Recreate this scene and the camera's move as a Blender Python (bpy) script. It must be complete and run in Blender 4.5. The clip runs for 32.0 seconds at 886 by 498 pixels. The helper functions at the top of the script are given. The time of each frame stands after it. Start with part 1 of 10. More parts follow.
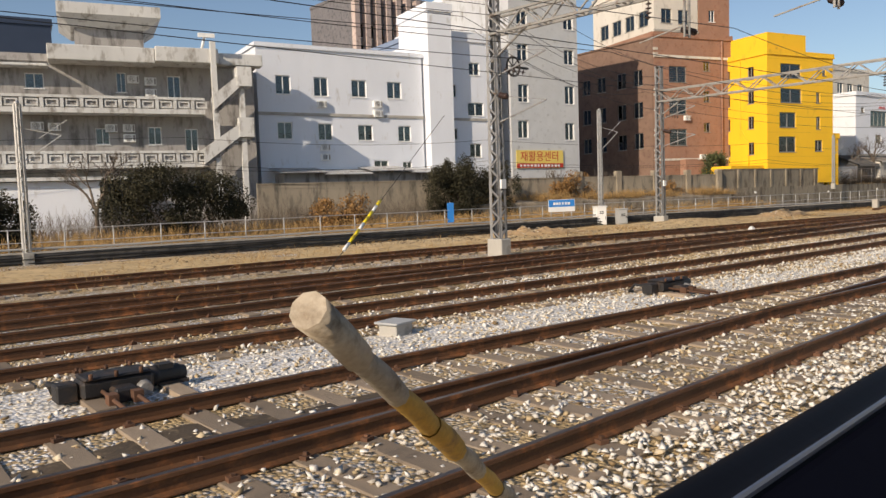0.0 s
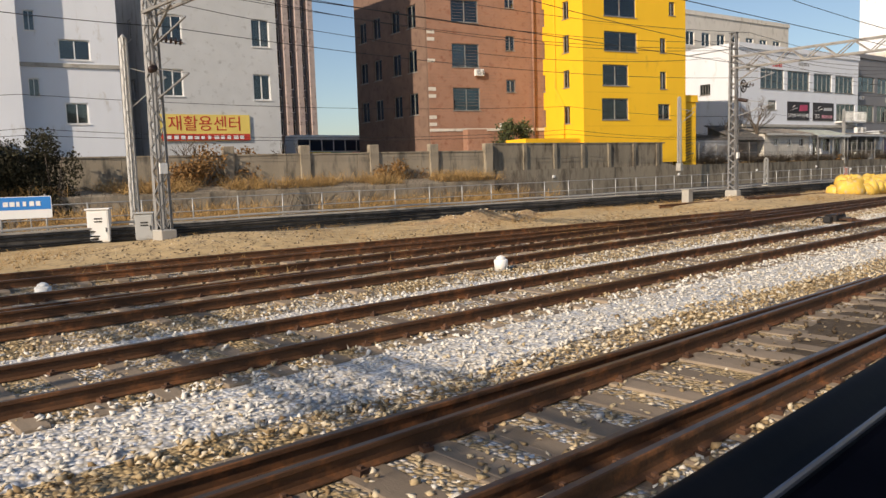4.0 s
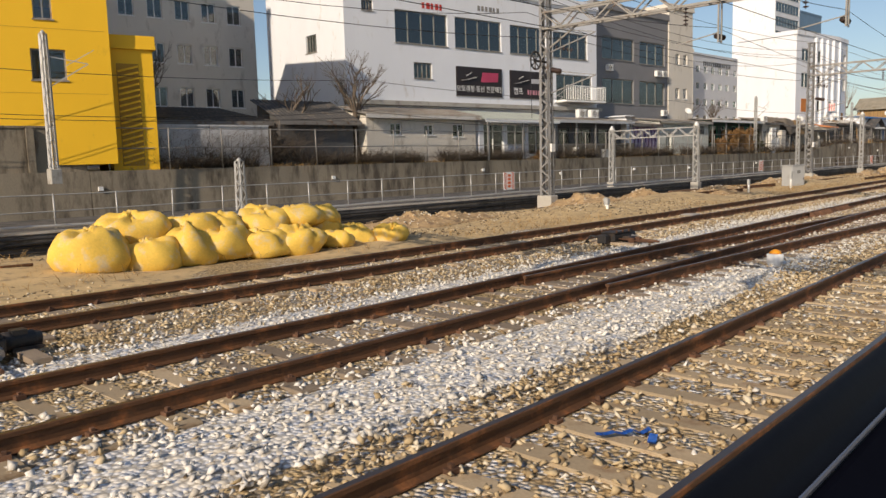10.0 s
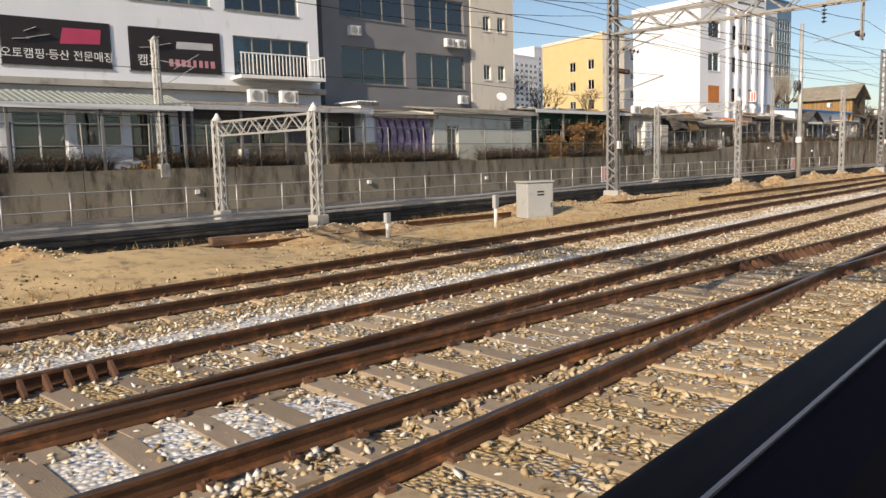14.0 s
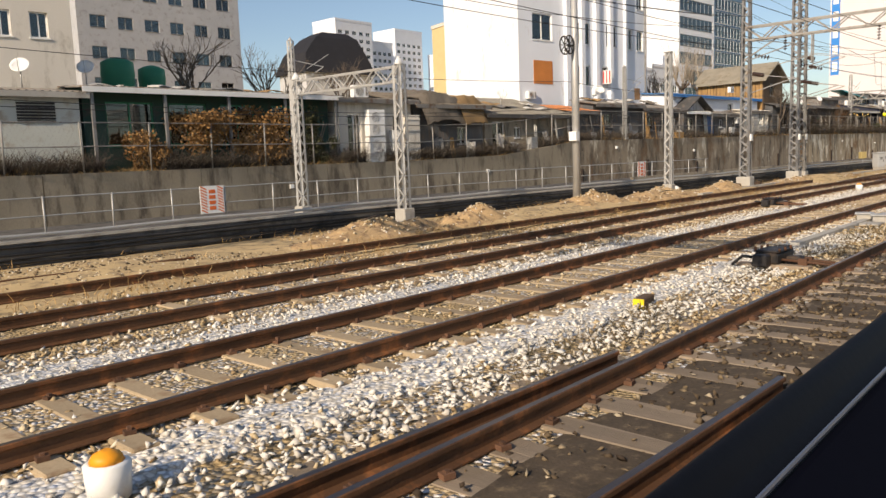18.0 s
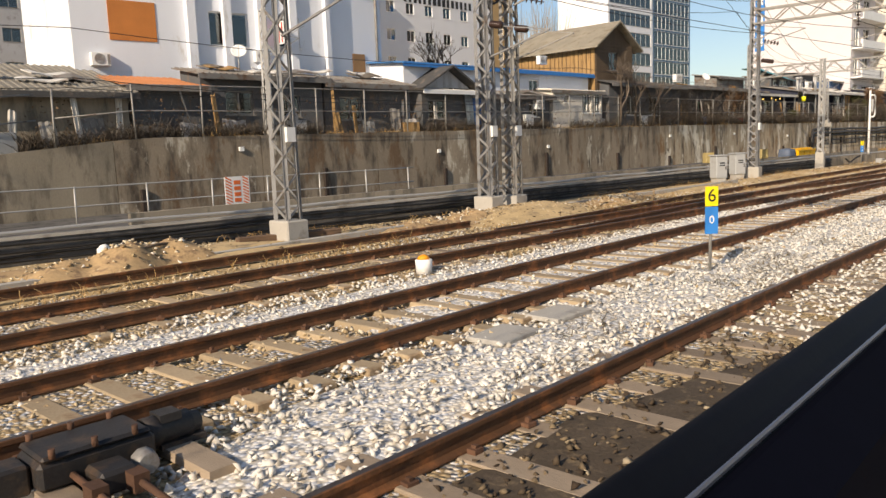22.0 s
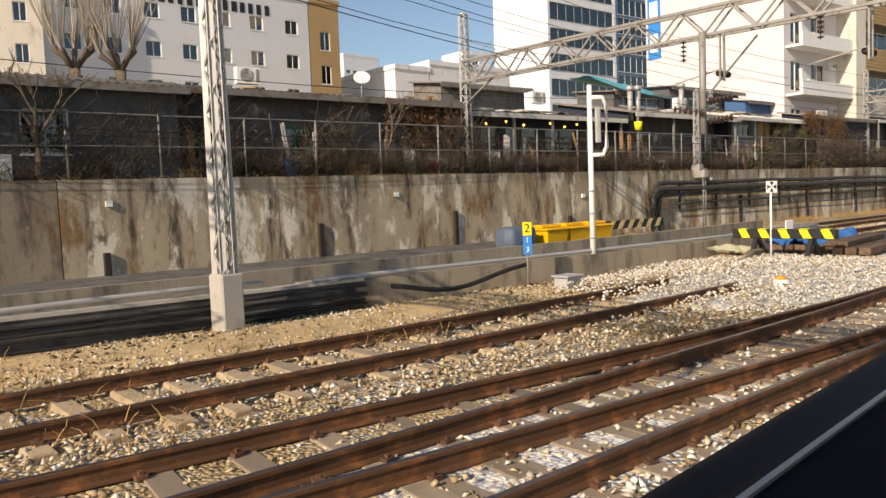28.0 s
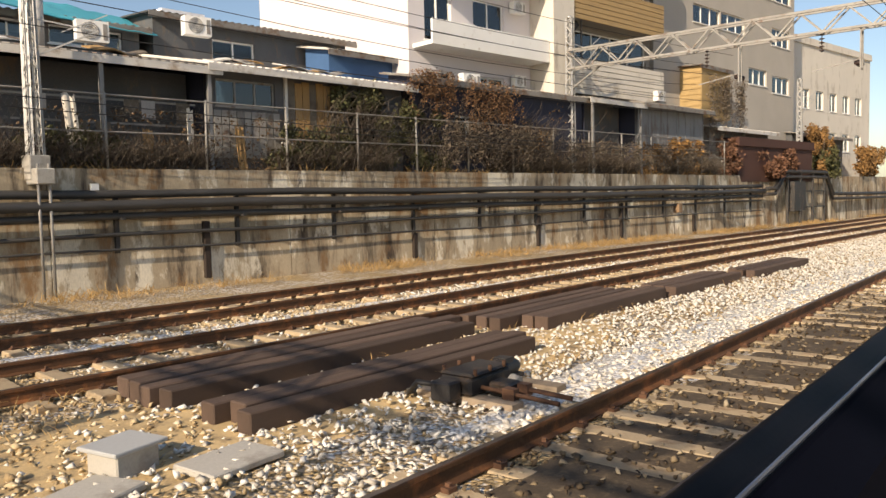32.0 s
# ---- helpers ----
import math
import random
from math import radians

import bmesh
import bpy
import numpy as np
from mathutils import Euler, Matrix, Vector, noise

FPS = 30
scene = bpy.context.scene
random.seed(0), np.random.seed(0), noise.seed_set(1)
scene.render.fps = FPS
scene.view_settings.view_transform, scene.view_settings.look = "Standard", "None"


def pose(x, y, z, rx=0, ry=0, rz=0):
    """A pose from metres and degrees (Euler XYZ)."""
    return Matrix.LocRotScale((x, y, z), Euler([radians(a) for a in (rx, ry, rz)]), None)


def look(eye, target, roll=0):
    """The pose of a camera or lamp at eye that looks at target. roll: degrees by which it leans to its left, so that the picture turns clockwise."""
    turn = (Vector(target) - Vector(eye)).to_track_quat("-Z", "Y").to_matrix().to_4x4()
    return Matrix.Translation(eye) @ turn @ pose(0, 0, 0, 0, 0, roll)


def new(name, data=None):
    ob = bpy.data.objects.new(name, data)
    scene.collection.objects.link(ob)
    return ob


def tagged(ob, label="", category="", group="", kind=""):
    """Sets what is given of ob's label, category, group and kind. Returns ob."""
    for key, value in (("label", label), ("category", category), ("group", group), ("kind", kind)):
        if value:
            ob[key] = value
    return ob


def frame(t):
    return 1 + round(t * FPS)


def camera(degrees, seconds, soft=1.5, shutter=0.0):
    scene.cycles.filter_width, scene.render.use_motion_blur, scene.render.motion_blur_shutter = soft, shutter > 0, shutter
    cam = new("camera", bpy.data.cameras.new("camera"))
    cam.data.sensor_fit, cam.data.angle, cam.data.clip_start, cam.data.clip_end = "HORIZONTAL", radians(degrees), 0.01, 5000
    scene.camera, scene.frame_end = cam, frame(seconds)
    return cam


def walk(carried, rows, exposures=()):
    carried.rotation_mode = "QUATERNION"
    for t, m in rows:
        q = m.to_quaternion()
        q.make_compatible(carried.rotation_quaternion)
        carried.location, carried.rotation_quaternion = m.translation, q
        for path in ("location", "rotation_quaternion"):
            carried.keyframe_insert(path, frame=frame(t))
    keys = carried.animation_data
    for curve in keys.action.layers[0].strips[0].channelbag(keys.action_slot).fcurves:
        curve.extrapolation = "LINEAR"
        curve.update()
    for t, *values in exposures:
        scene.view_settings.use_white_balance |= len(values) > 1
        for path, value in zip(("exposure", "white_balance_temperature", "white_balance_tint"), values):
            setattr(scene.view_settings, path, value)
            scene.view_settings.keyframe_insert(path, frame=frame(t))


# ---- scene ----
cam = camera(60.58, 32.0, 1.5)
EYE = 2.05  # the eye's height over the sleepers
# seconds, metres along the line, metres aside, yaw, pitch, roll
ROWS = [
    (0.0, 0.000, -0.388, -43.02, -3.86, 1.96),
    (0.5, 3.866, -0.284, -42.86, -4.04, 1.57),
    (1.0, 7.694, -0.183, -42.49, -4.75, 1.62),
    (1.5, 11.441, -0.086, -42.37, -5.19, 2.11),
    (2.0, 15.182, 0.007, -42.59, -5.07, 2.22),
    (2.5, 18.901, 0.090, -42.67, -5.21, 2.10),
    (3.0, 22.590, 0.156, -42.85, -5.46, 2.05),
    (3.5, 26.225, 0.200, -43.24, -5.59, 1.98),
    (5.5, 40.473, 0.288, -44.96, -6.41, 1.93),
    (6.0, 43.964, 0.301, -45.47, -6.50, 2.11),
    (6.5, 47.369, 0.306, -45.88, -6.67, 1.83),
    (7.0, 50.712, 0.300, -46.45, -6.71, 1.65),
    (7.5, 54.030, 0.289, -47.11, -6.51, 1.71),
    (8.0, 57.357, 0.276, -47.66, -6.27, 1.73),
    (8.5, 60.630, 0.258, -47.89, -6.39, 1.77),
    (9.0, 63.798, 0.232, -48.15, -6.67, 1.91),
    (9.5, 66.924, 0.194, -48.28, -6.63, 1.81),
    (10.0, 70.080, 0.144, -48.34, -6.62, 1.58),
    (10.5, 73.256, 0.083, -48.33, -6.56, 1.70),
    (11.0, 76.462, 0.016, -48.25, -6.49, 2.00),
    (11.5, 79.716, -0.053, -48.31, -6.27, 2.27),
    (12.0, 82.988, -0.117, -48.19, -6.32, 2.24),
    (12.5, 86.240, -0.169, -48.04, -6.60, 1.92),
    (13.0, 89.467, -0.203, -48.05, -6.76, 1.50),
    (13.5, 92.688, -0.214, -48.02, -6.93, 1.43),
    (14.0, 95.920, -0.201, -48.31, -6.72, 1.62),
    (14.5, 99.171, -0.172, -48.37, -6.68, 1.66),
    (15.0, 102.441, -0.138, -48.27, -6.97, 1.67),
    (15.5, 105.760, -0.111, -48.23, -7.10, 1.63),
    (17.5, 119.231, -0.042, -48.70, -6.89, 1.85),
    (18.0, 122.646, -0.042, -48.93, -6.89, 2.12),
    (18.5, 126.067, -0.053, -48.82, -7.27, 1.94),
    (19.0, 129.493, -0.079, -48.89, -7.53, 2.03),
    (19.5, 132.912, -0.115, -48.93, -7.64, 1.93),
    (20.0, 136.296, -0.164, -49.05, -7.68, 2.12),
    (20.5, 139.685, -0.223, -49.22, -7.56, 2.44),
    (21.0, 143.167, -0.292, -49.45, -7.47, 2.45),
    (21.5, 146.683, -0.366, -49.54, -7.39, 2.39),
    (22.0, 150.172, -0.435, -49.35, -7.64, 2.21),
    (22.5, 153.635, -0.493, -48.96, -7.73, 1.77),
    (23.0, 157.064, -0.532, -48.12, -8.20, 2.10),
    (23.5, 160.463, -0.548, -47.23, -8.48, 1.89),
    (24.0, 163.855, -0.540, -46.96, -7.91, 2.21),
    (24.5, 167.265, -0.509, -46.48, -7.18, 2.20),
    (25.0, 170.680, -0.450, -45.49, -6.44, 1.76),
    (25.5, 174.099, -0.368, -44.55, -5.72, 1.82),
    (27.5, 187.641, 0.062, -43.62, -3.70, 2.52),
    (28.0, 191.036, 0.176, -43.83, -3.88, 2.20),
    (28.5, 194.475, 0.287, -44.40, -3.94, 1.76),
    (29.0, 197.979, 0.392, -45.23, -3.64, 1.80),
    (29.5, 201.551, 0.489, -46.31, -2.69, 2.41),
    (30.0, 205.144, 0.575, -47.44, -2.06, 2.79),
    (30.5, 208.739, 0.651, -48.16, -2.36, 2.55),
    (31.0, 212.306, 0.724, -48.64, -3.01, 1.65),
    (31.5, 215.854, 0.793, -49.20, -3.56, 1.08),
    (32.0, 219.391, 0.860, -49.70, -3.83, 1.25),
]
walk(cam, [(t, pose(x, y, EYE, 90 + pitch, roll, yaw)) for t, x, y, yaw, pitch, roll in ROWS], ((0.0, -0.02, 6900, 13), (6.0, 0.0, 6950, 13), (10.0, -0.1, 6950, 13), (13.0, 0.16, 6950, 13), (20.0, 0.12, 7150, 13), (25.0, 0.28, 7150, 13), (29.0, 0.18, 7300, 13), (31.0, 0.14, 7350, 13), (32.0, 0.4, 7400, 13)))
# ---- world and light ----
SUN_AZ, SUN_EL = radians(9.0), radians(28.0)  # the light travels towards +x, a little towards +y
world = bpy.data.worlds.new("sky")
scene.world = world
world.use_nodes = True
sky = world.node_tree.nodes.new("ShaderNodeTexSky")
sky.sky_type, sky.sun_disc = "NISHITA", False
sky.sun_elevation, sky.sun_rotation = SUN_EL, radians(270.0) - SUN_AZ
sky.air_density, sky.dust_density, sky.ozone_density = 1.0, 0.8, 2.6
world.node_tree.links.new(sky.outputs[0], world.node_tree.nodes["Background"].inputs[0])
world.node_tree.nodes["Background"].inputs[1].default_value = 0.112
sun = new("sun", bpy.data.lights.new("sun", "SUN"))
sun.data.energy, sun.data.angle, sun.data.color = 4.6, radians(0.5), (1.0, 0.88, 0.72)
sun.matrix_world = look((0, 0, 60), (math.cos(SUN_AZ) * 60 * math.cos(SUN_EL), math.sin(SUN_AZ) * 60 * math.cos(SUN_EL), 60 - 60 * math.sin(SUN_EL)))

# ---- materials ----
MATS = {}


def mat(name, color, rough=0.8, vary=0.25, scale=6.0, bump=0.15, metal=0.0, stain=None, amount=0.0, stretch=(1, 1, 1), fine=40.0, island=0.0, spec=0.4, bloom=None):
    """A surface with grain at two scales, optional stains of a second colour, and an optional change from piece to piece."""
    if name in MATS:
        return MATS[name]
    m = bpy.data.materials.new(name)
    m.use_nodes = True
    nt = m.node_tree
    n, link = nt.nodes, nt.links.new
    b = n["Principled BSDF"]
    b.inputs["Roughness"].default_value, b.inputs["Metallic"].default_value = rough, metal
    b.inputs["Specular IOR Level"].default_value = spec
    co = n.new("ShaderNodeTexCoord")
    mp = n.new("ShaderNodeMapping")
    mp.inputs["Scale"].default_value = stretch
    link(co.outputs["Object"], mp.inputs[0])
    big, small = n.new("ShaderNodeTexNoise"), n.new("ShaderNodeTexNoise")
    big.inputs["Scale"].default_value, big.inputs["Detail"].default_value = scale * 0.15, 5
    small.inputs["Scale"].default_value, small.inputs["Detail"].default_value = fine, 4
    link(mp.outputs[0], big.inputs[0])
    link(mp.outputs[0], small.inputs[0])
    mixer = n.new("ShaderNodeMix")
    mixer.data_type, mixer.blend_type = "RGBA", "MULTIPLY"
    mixer.inputs[0].default_value = 1.0
    ramp = n.new("ShaderNodeMapRange")
    ramp.inputs[1].default_value, ramp.inputs[2].default_value = 0.25, 0.75
    ramp.inputs[3].default_value, ramp.inputs[4].default_value = 1.0 - vary, 1.0 + vary
    add = n.new("ShaderNodeMath")
    add.operation = "MULTIPLY_ADD"
    add.inputs[1].default_value, add.inputs[2].default_value = 0.6, 0.0
    link(big.outputs[0], add.inputs[0])
    sm = n.new("ShaderNodeMath")
    sm.operation = "MULTIPLY_ADD"
    sm.inputs[1].default_value = 0.4
    link(small.outputs[0], sm.inputs[0])
    link(add.outputs[0], sm.inputs[2])
    link(sm.outputs[0], ramp.inputs[0])
    base = n.new("ShaderNodeRGB")
    base.outputs[0].default_value = (*color, 1)
    last = base.outputs[0]
    if stain:
        st = n.new("ShaderNodeTexNoise")
        st.inputs["Scale"].default_value, st.inputs["Detail"].default_value, st.inputs["Roughness"].default_value = scale * 0.35, 8, 0.65
        link(mp.outputs[0], st.inputs[0])
        sr = n.new("ShaderNodeMapRange")
        sr.inputs[1].default_value, sr.inputs[2].default_value = 0.62 - 0.3 * amount, 0.75 - 0.25 * amount
        link(st.outputs[0], sr.inputs[0])
        sx = n.new("ShaderNodeMix")
        sx.data_type = "RGBA"
        sx.inputs[7].default_value = (*stain, 1)
        link(last, sx.inputs[6])
        link(sr.outputs[0], sx.inputs[0])
        last = sx.outputs[2]
    if bloom:
        # pale crust in patches that run downward
        mp2 = n.new("ShaderNodeMapping")
        mp2.inputs["Scale"].default_value, mp2.inputs["Location"].default_value = (0.55, 0.55, 0.22), (7, 3, 1)
        link(co.outputs["Object"], mp2.inputs[0])
        pn = n.new("ShaderNodeTexNoise")
        pn.inputs["Scale"].default_value, pn.inputs["Detail"].default_value, pn.inputs["Roughness"].default_value = 1.7, 9, 0.7
        link(mp2.outputs[0], pn.inputs[0])
        for (c3, lo, hi) in bloom:
            pr = n.new("ShaderNodeMapRange")
            pr.inputs[1].default_value, pr.inputs[2].default_value = lo, hi
            link(pn.outputs[0], pr.inputs[0])
            px = n.new("ShaderNodeMix")
            px.data_type = "RGBA"
            px.inputs[7].default_value = (*c3, 1)
            link(last, px.inputs[6])
            link(pr.outputs[0], px.inputs[0])
            last = px.outputs[2]
    link(last, mixer.inputs[6])
    link(ramp.outputs[0], mixer.inputs[7])
    last = mixer.outputs[2]
    if island:
        geo = n.new("ShaderNodeNewGeometry")
        info = n.new("ShaderNodeObjectInfo")
        s1 = n.new("ShaderNodeMath")
        link(geo.outputs["Random Per Island"], s1.inputs[0])
        link(info.outputs["Random"], s1.inputs[1])
        fr = n.new("ShaderNodeMath")
        fr.operation = "FRACT"
        link(s1.outputs[0], fr.inputs[0])
        ir = n.new("ShaderNodeMapRange")
        ir.inputs[3].default_value, ir.inputs[4].default_value = 1 - island, 1 + island
        link(fr.outputs[0], ir.inputs[0])
        im = n.new("ShaderNodeMix")
        im.data_type, im.blend_type = "RGBA", "MULTIPLY"
        im.inputs[0].default_value = 1.0
        link(last, im.inputs[6])
        link(ir.outputs[0], im.inputs[7])
        last = im.outputs[2]
    link(last, b.inputs["Base Color"])
    if bump:
        bp = n.new("ShaderNodeBump")
        bp.inputs["Strength"].default_value, bp.inputs["Distance"].default_value = bump, 0.02
        link(sm.outputs[0], bp.inputs["Height"])
        link(bp.outputs[0], b.inputs["Normal"])
    MATS[name] = m
    return m


def glass(name, tint, gloss=0.12):
    """A window pane: tinted and see-through, with a mirror's gloss at a slant."""
    m = bpy.data.materials.new(name)
    m.use_nodes = True
    nt = m.node_tree
    n, link = nt.nodes, nt.links.new
    tr, gl, mx, fr = (n.new("ShaderNode" + k) for k in ("BsdfTransparent", "BsdfGlossy", "MixShader", "Fresnel"))
    tr.inputs[0].default_value = (*tint, 1)
    gl.inputs["Roughness"].default_value = 0.03
    fr.inputs[0].default_value = 1.9 + gloss
    link(fr.outputs[0], mx.inputs[0])
    link(tr.outputs[0], mx.inputs[1])
    link(gl.outputs[0], mx.inputs[2])
    link(mx.outputs[0], n["Material Output"].inputs[0])
    return m


def stones_mat(name, ramp, rough=0.9):
    """Loose stones: each piece takes its own colour from a ramp."""
    m = bpy.data.materials.new(name)
    m.use_nodes = True
    nt = m.node_tree
    n, link = nt.nodes, nt.links.new
    b = n["Principled BSDF"]
    b.inputs["Roughness"].default_value = rough
    b.inputs["Specular IOR Level"].default_value = 0.25
    geo = n.new("ShaderNodeNewGeometry")
    cr = n.new("ShaderNodeValToRGB")
    while len(cr.color_ramp.elements) < len(ramp):
        cr.color_ramp.elements.new(0.5)
    for e, (p, c) in zip(cr.color_ramp.elements, ramp):
        e.position, e.color = p, (*c, 1)
    link(geo.outputs["Random Per Island"], cr.inputs[0])
    no = n.new("ShaderNodeTexNoise")
    no.inputs["Scale"].default_value = 60
    co = n.new("ShaderNodeTexCoord")
    link(co.outputs["Object"], no.inputs[0])
    mx = n.new("ShaderNodeMix")
    mx.data_type, mx.blend_type = "RGBA", "MULTIPLY"
    mx.inputs[0].default_value = 0.3
    link(cr.outputs[0], mx.inputs[6])
    link(no.outputs[0], mx.inputs[7])
    link(mx.outputs[2], b.inputs["Base Color"])
    MATS[name] = m
    return m


def ground_mat():
    """Ballast bed and dry soil: pebbles of several colours where stones lie thin, tan earth and dead grass by the verge."""
    m = bpy.data.materials.new("ballast_bed")
    m.use_nodes = True
    nt = m.node_tree
    n, link = nt.nodes, nt.links.new
    b = n["Principled BSDF"]
    b.inputs["Roughness"].default_value = 0.95
    b.inputs["Specular IOR Level"].default_value = 0.15
    co = n.new("ShaderNodeTexCoord")
    v = n.new("ShaderNodeTexVoronoi")
    v.inputs["Scale"].default_value = 20
    link(co.outputs["Object"], v.inputs[0])
    cr = n.new("ShaderNodeValToRGB")
    for e, (p, c) in zip((cr.color_ramp.elements[0], cr.color_ramp.elements[1], cr.color_ramp.elements.new(0.45)), ((0.0, (0.28, 0.20, 0.115)), (1.0, (0.76, 0.68, 0.53)), (0.45, (0.56, 0.44, 0.275)))):
        e.position, e.color = p, (*c, 1)
    sep = n.new("ShaderNodeSeparateColor")
    link(v.outputs["Color"], sep.inputs[0])
    link(sep.outputs[0], cr.inputs[0])
    big = n.new("ShaderNodeTexNoise")
    big.inputs["Scale"].default_value, big.inputs["Detail"].default_value = 0.45, 8
    link(co.outputs["Object"], big.inputs[0])
    mr = n.new("ShaderNodeMapRange")
    mr.inputs[1].default_value, mr.inputs[2].default_value = 0.42, 0.62
    link(big.outputs[0], mr.inputs[0])
    soil = n.new("ShaderNodeMix")
    soil.data_type = "RGBA"
    soil.inputs[7].default_value = (0.50, 0.37, 0.20, 1)
    link(cr.outputs[0], soil.inputs[6])
    link(mr.outputs[0], soil.inputs[0])
    bp = n.new("ShaderNodeBump")
    bp.inputs["Strength"].default_value, bp.inputs["Distance"].default_value = 0.7, 0.05
    bp.invert = True
    link(v.outputs["Distance"], bp.inputs["Height"])
    link(bp.outputs[0], b.inputs["Normal"])
    # each stone catches the light at its own tilt
    geo, c5, tilt, nrm = n.new("ShaderNodeNewGeometry"), n.new("ShaderNodeVectorMath"), n.new("ShaderNodeVectorMath"), n.new("ShaderNodeVectorMath")
    c5.operation, nrm.operation = "SUBTRACT", "NORMALIZE"
    c5.inputs[1].default_value = (0.5, 0.5, 0.5)
    tilt.operation = "MULTIPLY_ADD"
    tilt.inputs[1].default_value = (0.7, 0.7, 0.3)
    link(v.outputs["Color"], c5.inputs[0])
    link(c5.outputs[0], tilt.inputs[0])
    link(geo.outputs["Normal"], tilt.inputs[2])
    link(tilt.outputs[0], nrm.inputs[0])
    link(nrm.outputs[0], bp.inputs["Normal"])
    # shade in the gaps is painted in: colour falls to half between stones
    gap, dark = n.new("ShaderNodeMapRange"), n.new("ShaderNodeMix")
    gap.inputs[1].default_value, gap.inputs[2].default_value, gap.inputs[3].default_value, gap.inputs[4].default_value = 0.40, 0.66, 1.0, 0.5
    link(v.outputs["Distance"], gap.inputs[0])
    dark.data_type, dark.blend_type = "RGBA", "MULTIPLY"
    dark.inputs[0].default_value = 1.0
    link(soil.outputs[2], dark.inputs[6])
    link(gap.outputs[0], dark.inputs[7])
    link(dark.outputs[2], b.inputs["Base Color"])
    MATS["ballast_bed"] = m
    return m


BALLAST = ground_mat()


def bed_mat():
    """A thick bed of pale crushed stone."""
    m = bpy.data.materials.new("white_bed")
    m.use_nodes = True
    nt = m.node_tree
    n, link = nt.nodes, nt.links.new
    b = n["Principled BSDF"]
    b.inputs["Roughness"].default_value = 0.95
    b.inputs["Specular IOR Level"].default_value = 0.1
    co, v, cr, sep, bp = (n.new("ShaderNode" + k) for k in ("TexCoord", "TexVoronoi", "ValToRGB", "SeparateColor", "Bump"))
    v.inputs["Scale"].default_value = 19
    link(co.outputs["Object"], v.inputs[0])
    link(v.outputs["Color"], sep.inputs[0])
    for e, (p, c) in zip((cr.color_ramp.elements[0], cr.color_ramp.elements[1], cr.color_ramp.elements.new(0.25)), ((0.0, (0.52, 0.46, 0.37)), (1.0, (0.92, 0.89, 0.82)), (0.25, (0.80, 0.755, 0.67)))):
        e.position, e.color = p, (*c, 1)
    link(sep.outputs[0], cr.inputs[0])
    bp.inputs["Strength"].default_value, bp.inputs["Distance"].default_value = 0.5, 0.03
    bp.invert = True
    link(v.outputs["Distance"], bp.inputs["Height"])
    link(bp.outputs[0], b.inputs["Normal"])
    # each stone catches the light at its own tilt
    geo, c5, tilt, nrm = n.new("ShaderNodeNewGeometry"), n.new("ShaderNodeVectorMath"), n.new("ShaderNodeVectorMath"), n.new("ShaderNodeVectorMath")
    c5.operation, nrm.operation = "SUBTRACT", "NORMALIZE"
    c5.inputs[1].default_value = (0.5, 0.5, 0.5)
    tilt.operation = "MULTIPLY_ADD"
    tilt.inputs[1].default_value = (0.7, 0.7, 0.3)
    link(v.outputs["Color"], c5.inputs[0])
    link(c5.outputs[0], tilt.inputs[0])
    link(geo.outputs["Normal"], tilt.inputs[2])
    link(tilt.outputs[0], nrm.inputs[0])
    link(nrm.outputs[0], bp.inputs["Normal"])
    # crevice shade put into the colour, darker away from each stone's middle
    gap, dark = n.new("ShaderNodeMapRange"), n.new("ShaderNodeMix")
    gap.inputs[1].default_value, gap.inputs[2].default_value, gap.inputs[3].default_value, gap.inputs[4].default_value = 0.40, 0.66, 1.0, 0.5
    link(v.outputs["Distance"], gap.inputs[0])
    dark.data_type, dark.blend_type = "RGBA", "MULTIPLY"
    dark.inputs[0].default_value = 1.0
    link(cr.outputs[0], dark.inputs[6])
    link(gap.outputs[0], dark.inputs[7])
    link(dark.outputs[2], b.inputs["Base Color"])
    return m


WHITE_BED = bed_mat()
OILY = mat("oily_ballast", (0.075, 0.055, 0.036), 0.9, 0.5, 20, 0.9, stain=(0.17, 0.125, 0.075), amount=0.3, fine=26)
STONE_WHITE = stones_mat("ballast_white", ((0.0, (0.46, 0.41, 0.34)), (0.2, (0.70, 0.655, 0.575)), (0.6, (0.82, 0.785, 0.715)), (1.0, (0.91, 0.885, 0.825))))
STONE_TAN = stones_mat("ballast_tan", ((0.0, (0.25, 0.17, 0.09)), (0.3, (0.51, 0.385, 0.22)), (0.7, (0.67, 0.54, 0.345)), (1.0, (0.81, 0.725, 0.57))))
STONE_OIL = stones_mat("ballast_oily", ((0.0, (0.05, 0.035, 0.025)), (0.5, (0.13, 0.095, 0.06)), (0.85, (0.24, 0.18, 0.11)), (1.0, (0.5, 0.42, 0.3))))
SAND = mat("sand", (0.52, 0.38, 0.20), 0.95, 0.3, 8, 0.5, stain=(0.24, 0.18, 0.11), amount=0.35, fine=30)
RAIL = mat("rail_steel", (0.115, 0.056, 0.028), 0.65, 0.4, 10, 0.2, 0.2, stain=(0.28, 0.115, 0.045), amount=0.35)
RAIL_TOP = mat("rail_running_face", (0.11, 0.085, 0.075), 0.35, 0.2, 10, 0.05, 0.8)
RUST = mat("rust", (0.11, 0.055, 0.032), 0.85, 0.4, 14, 0.4, island=0.35)
SLEEPER_C = mat("concrete_sleeper", (0.40, 0.31, 0.20), 0.9, 0.25, 8, 0.3, stain=(0.25, 0.16, 0.09), amount=0.3, island=0.2)
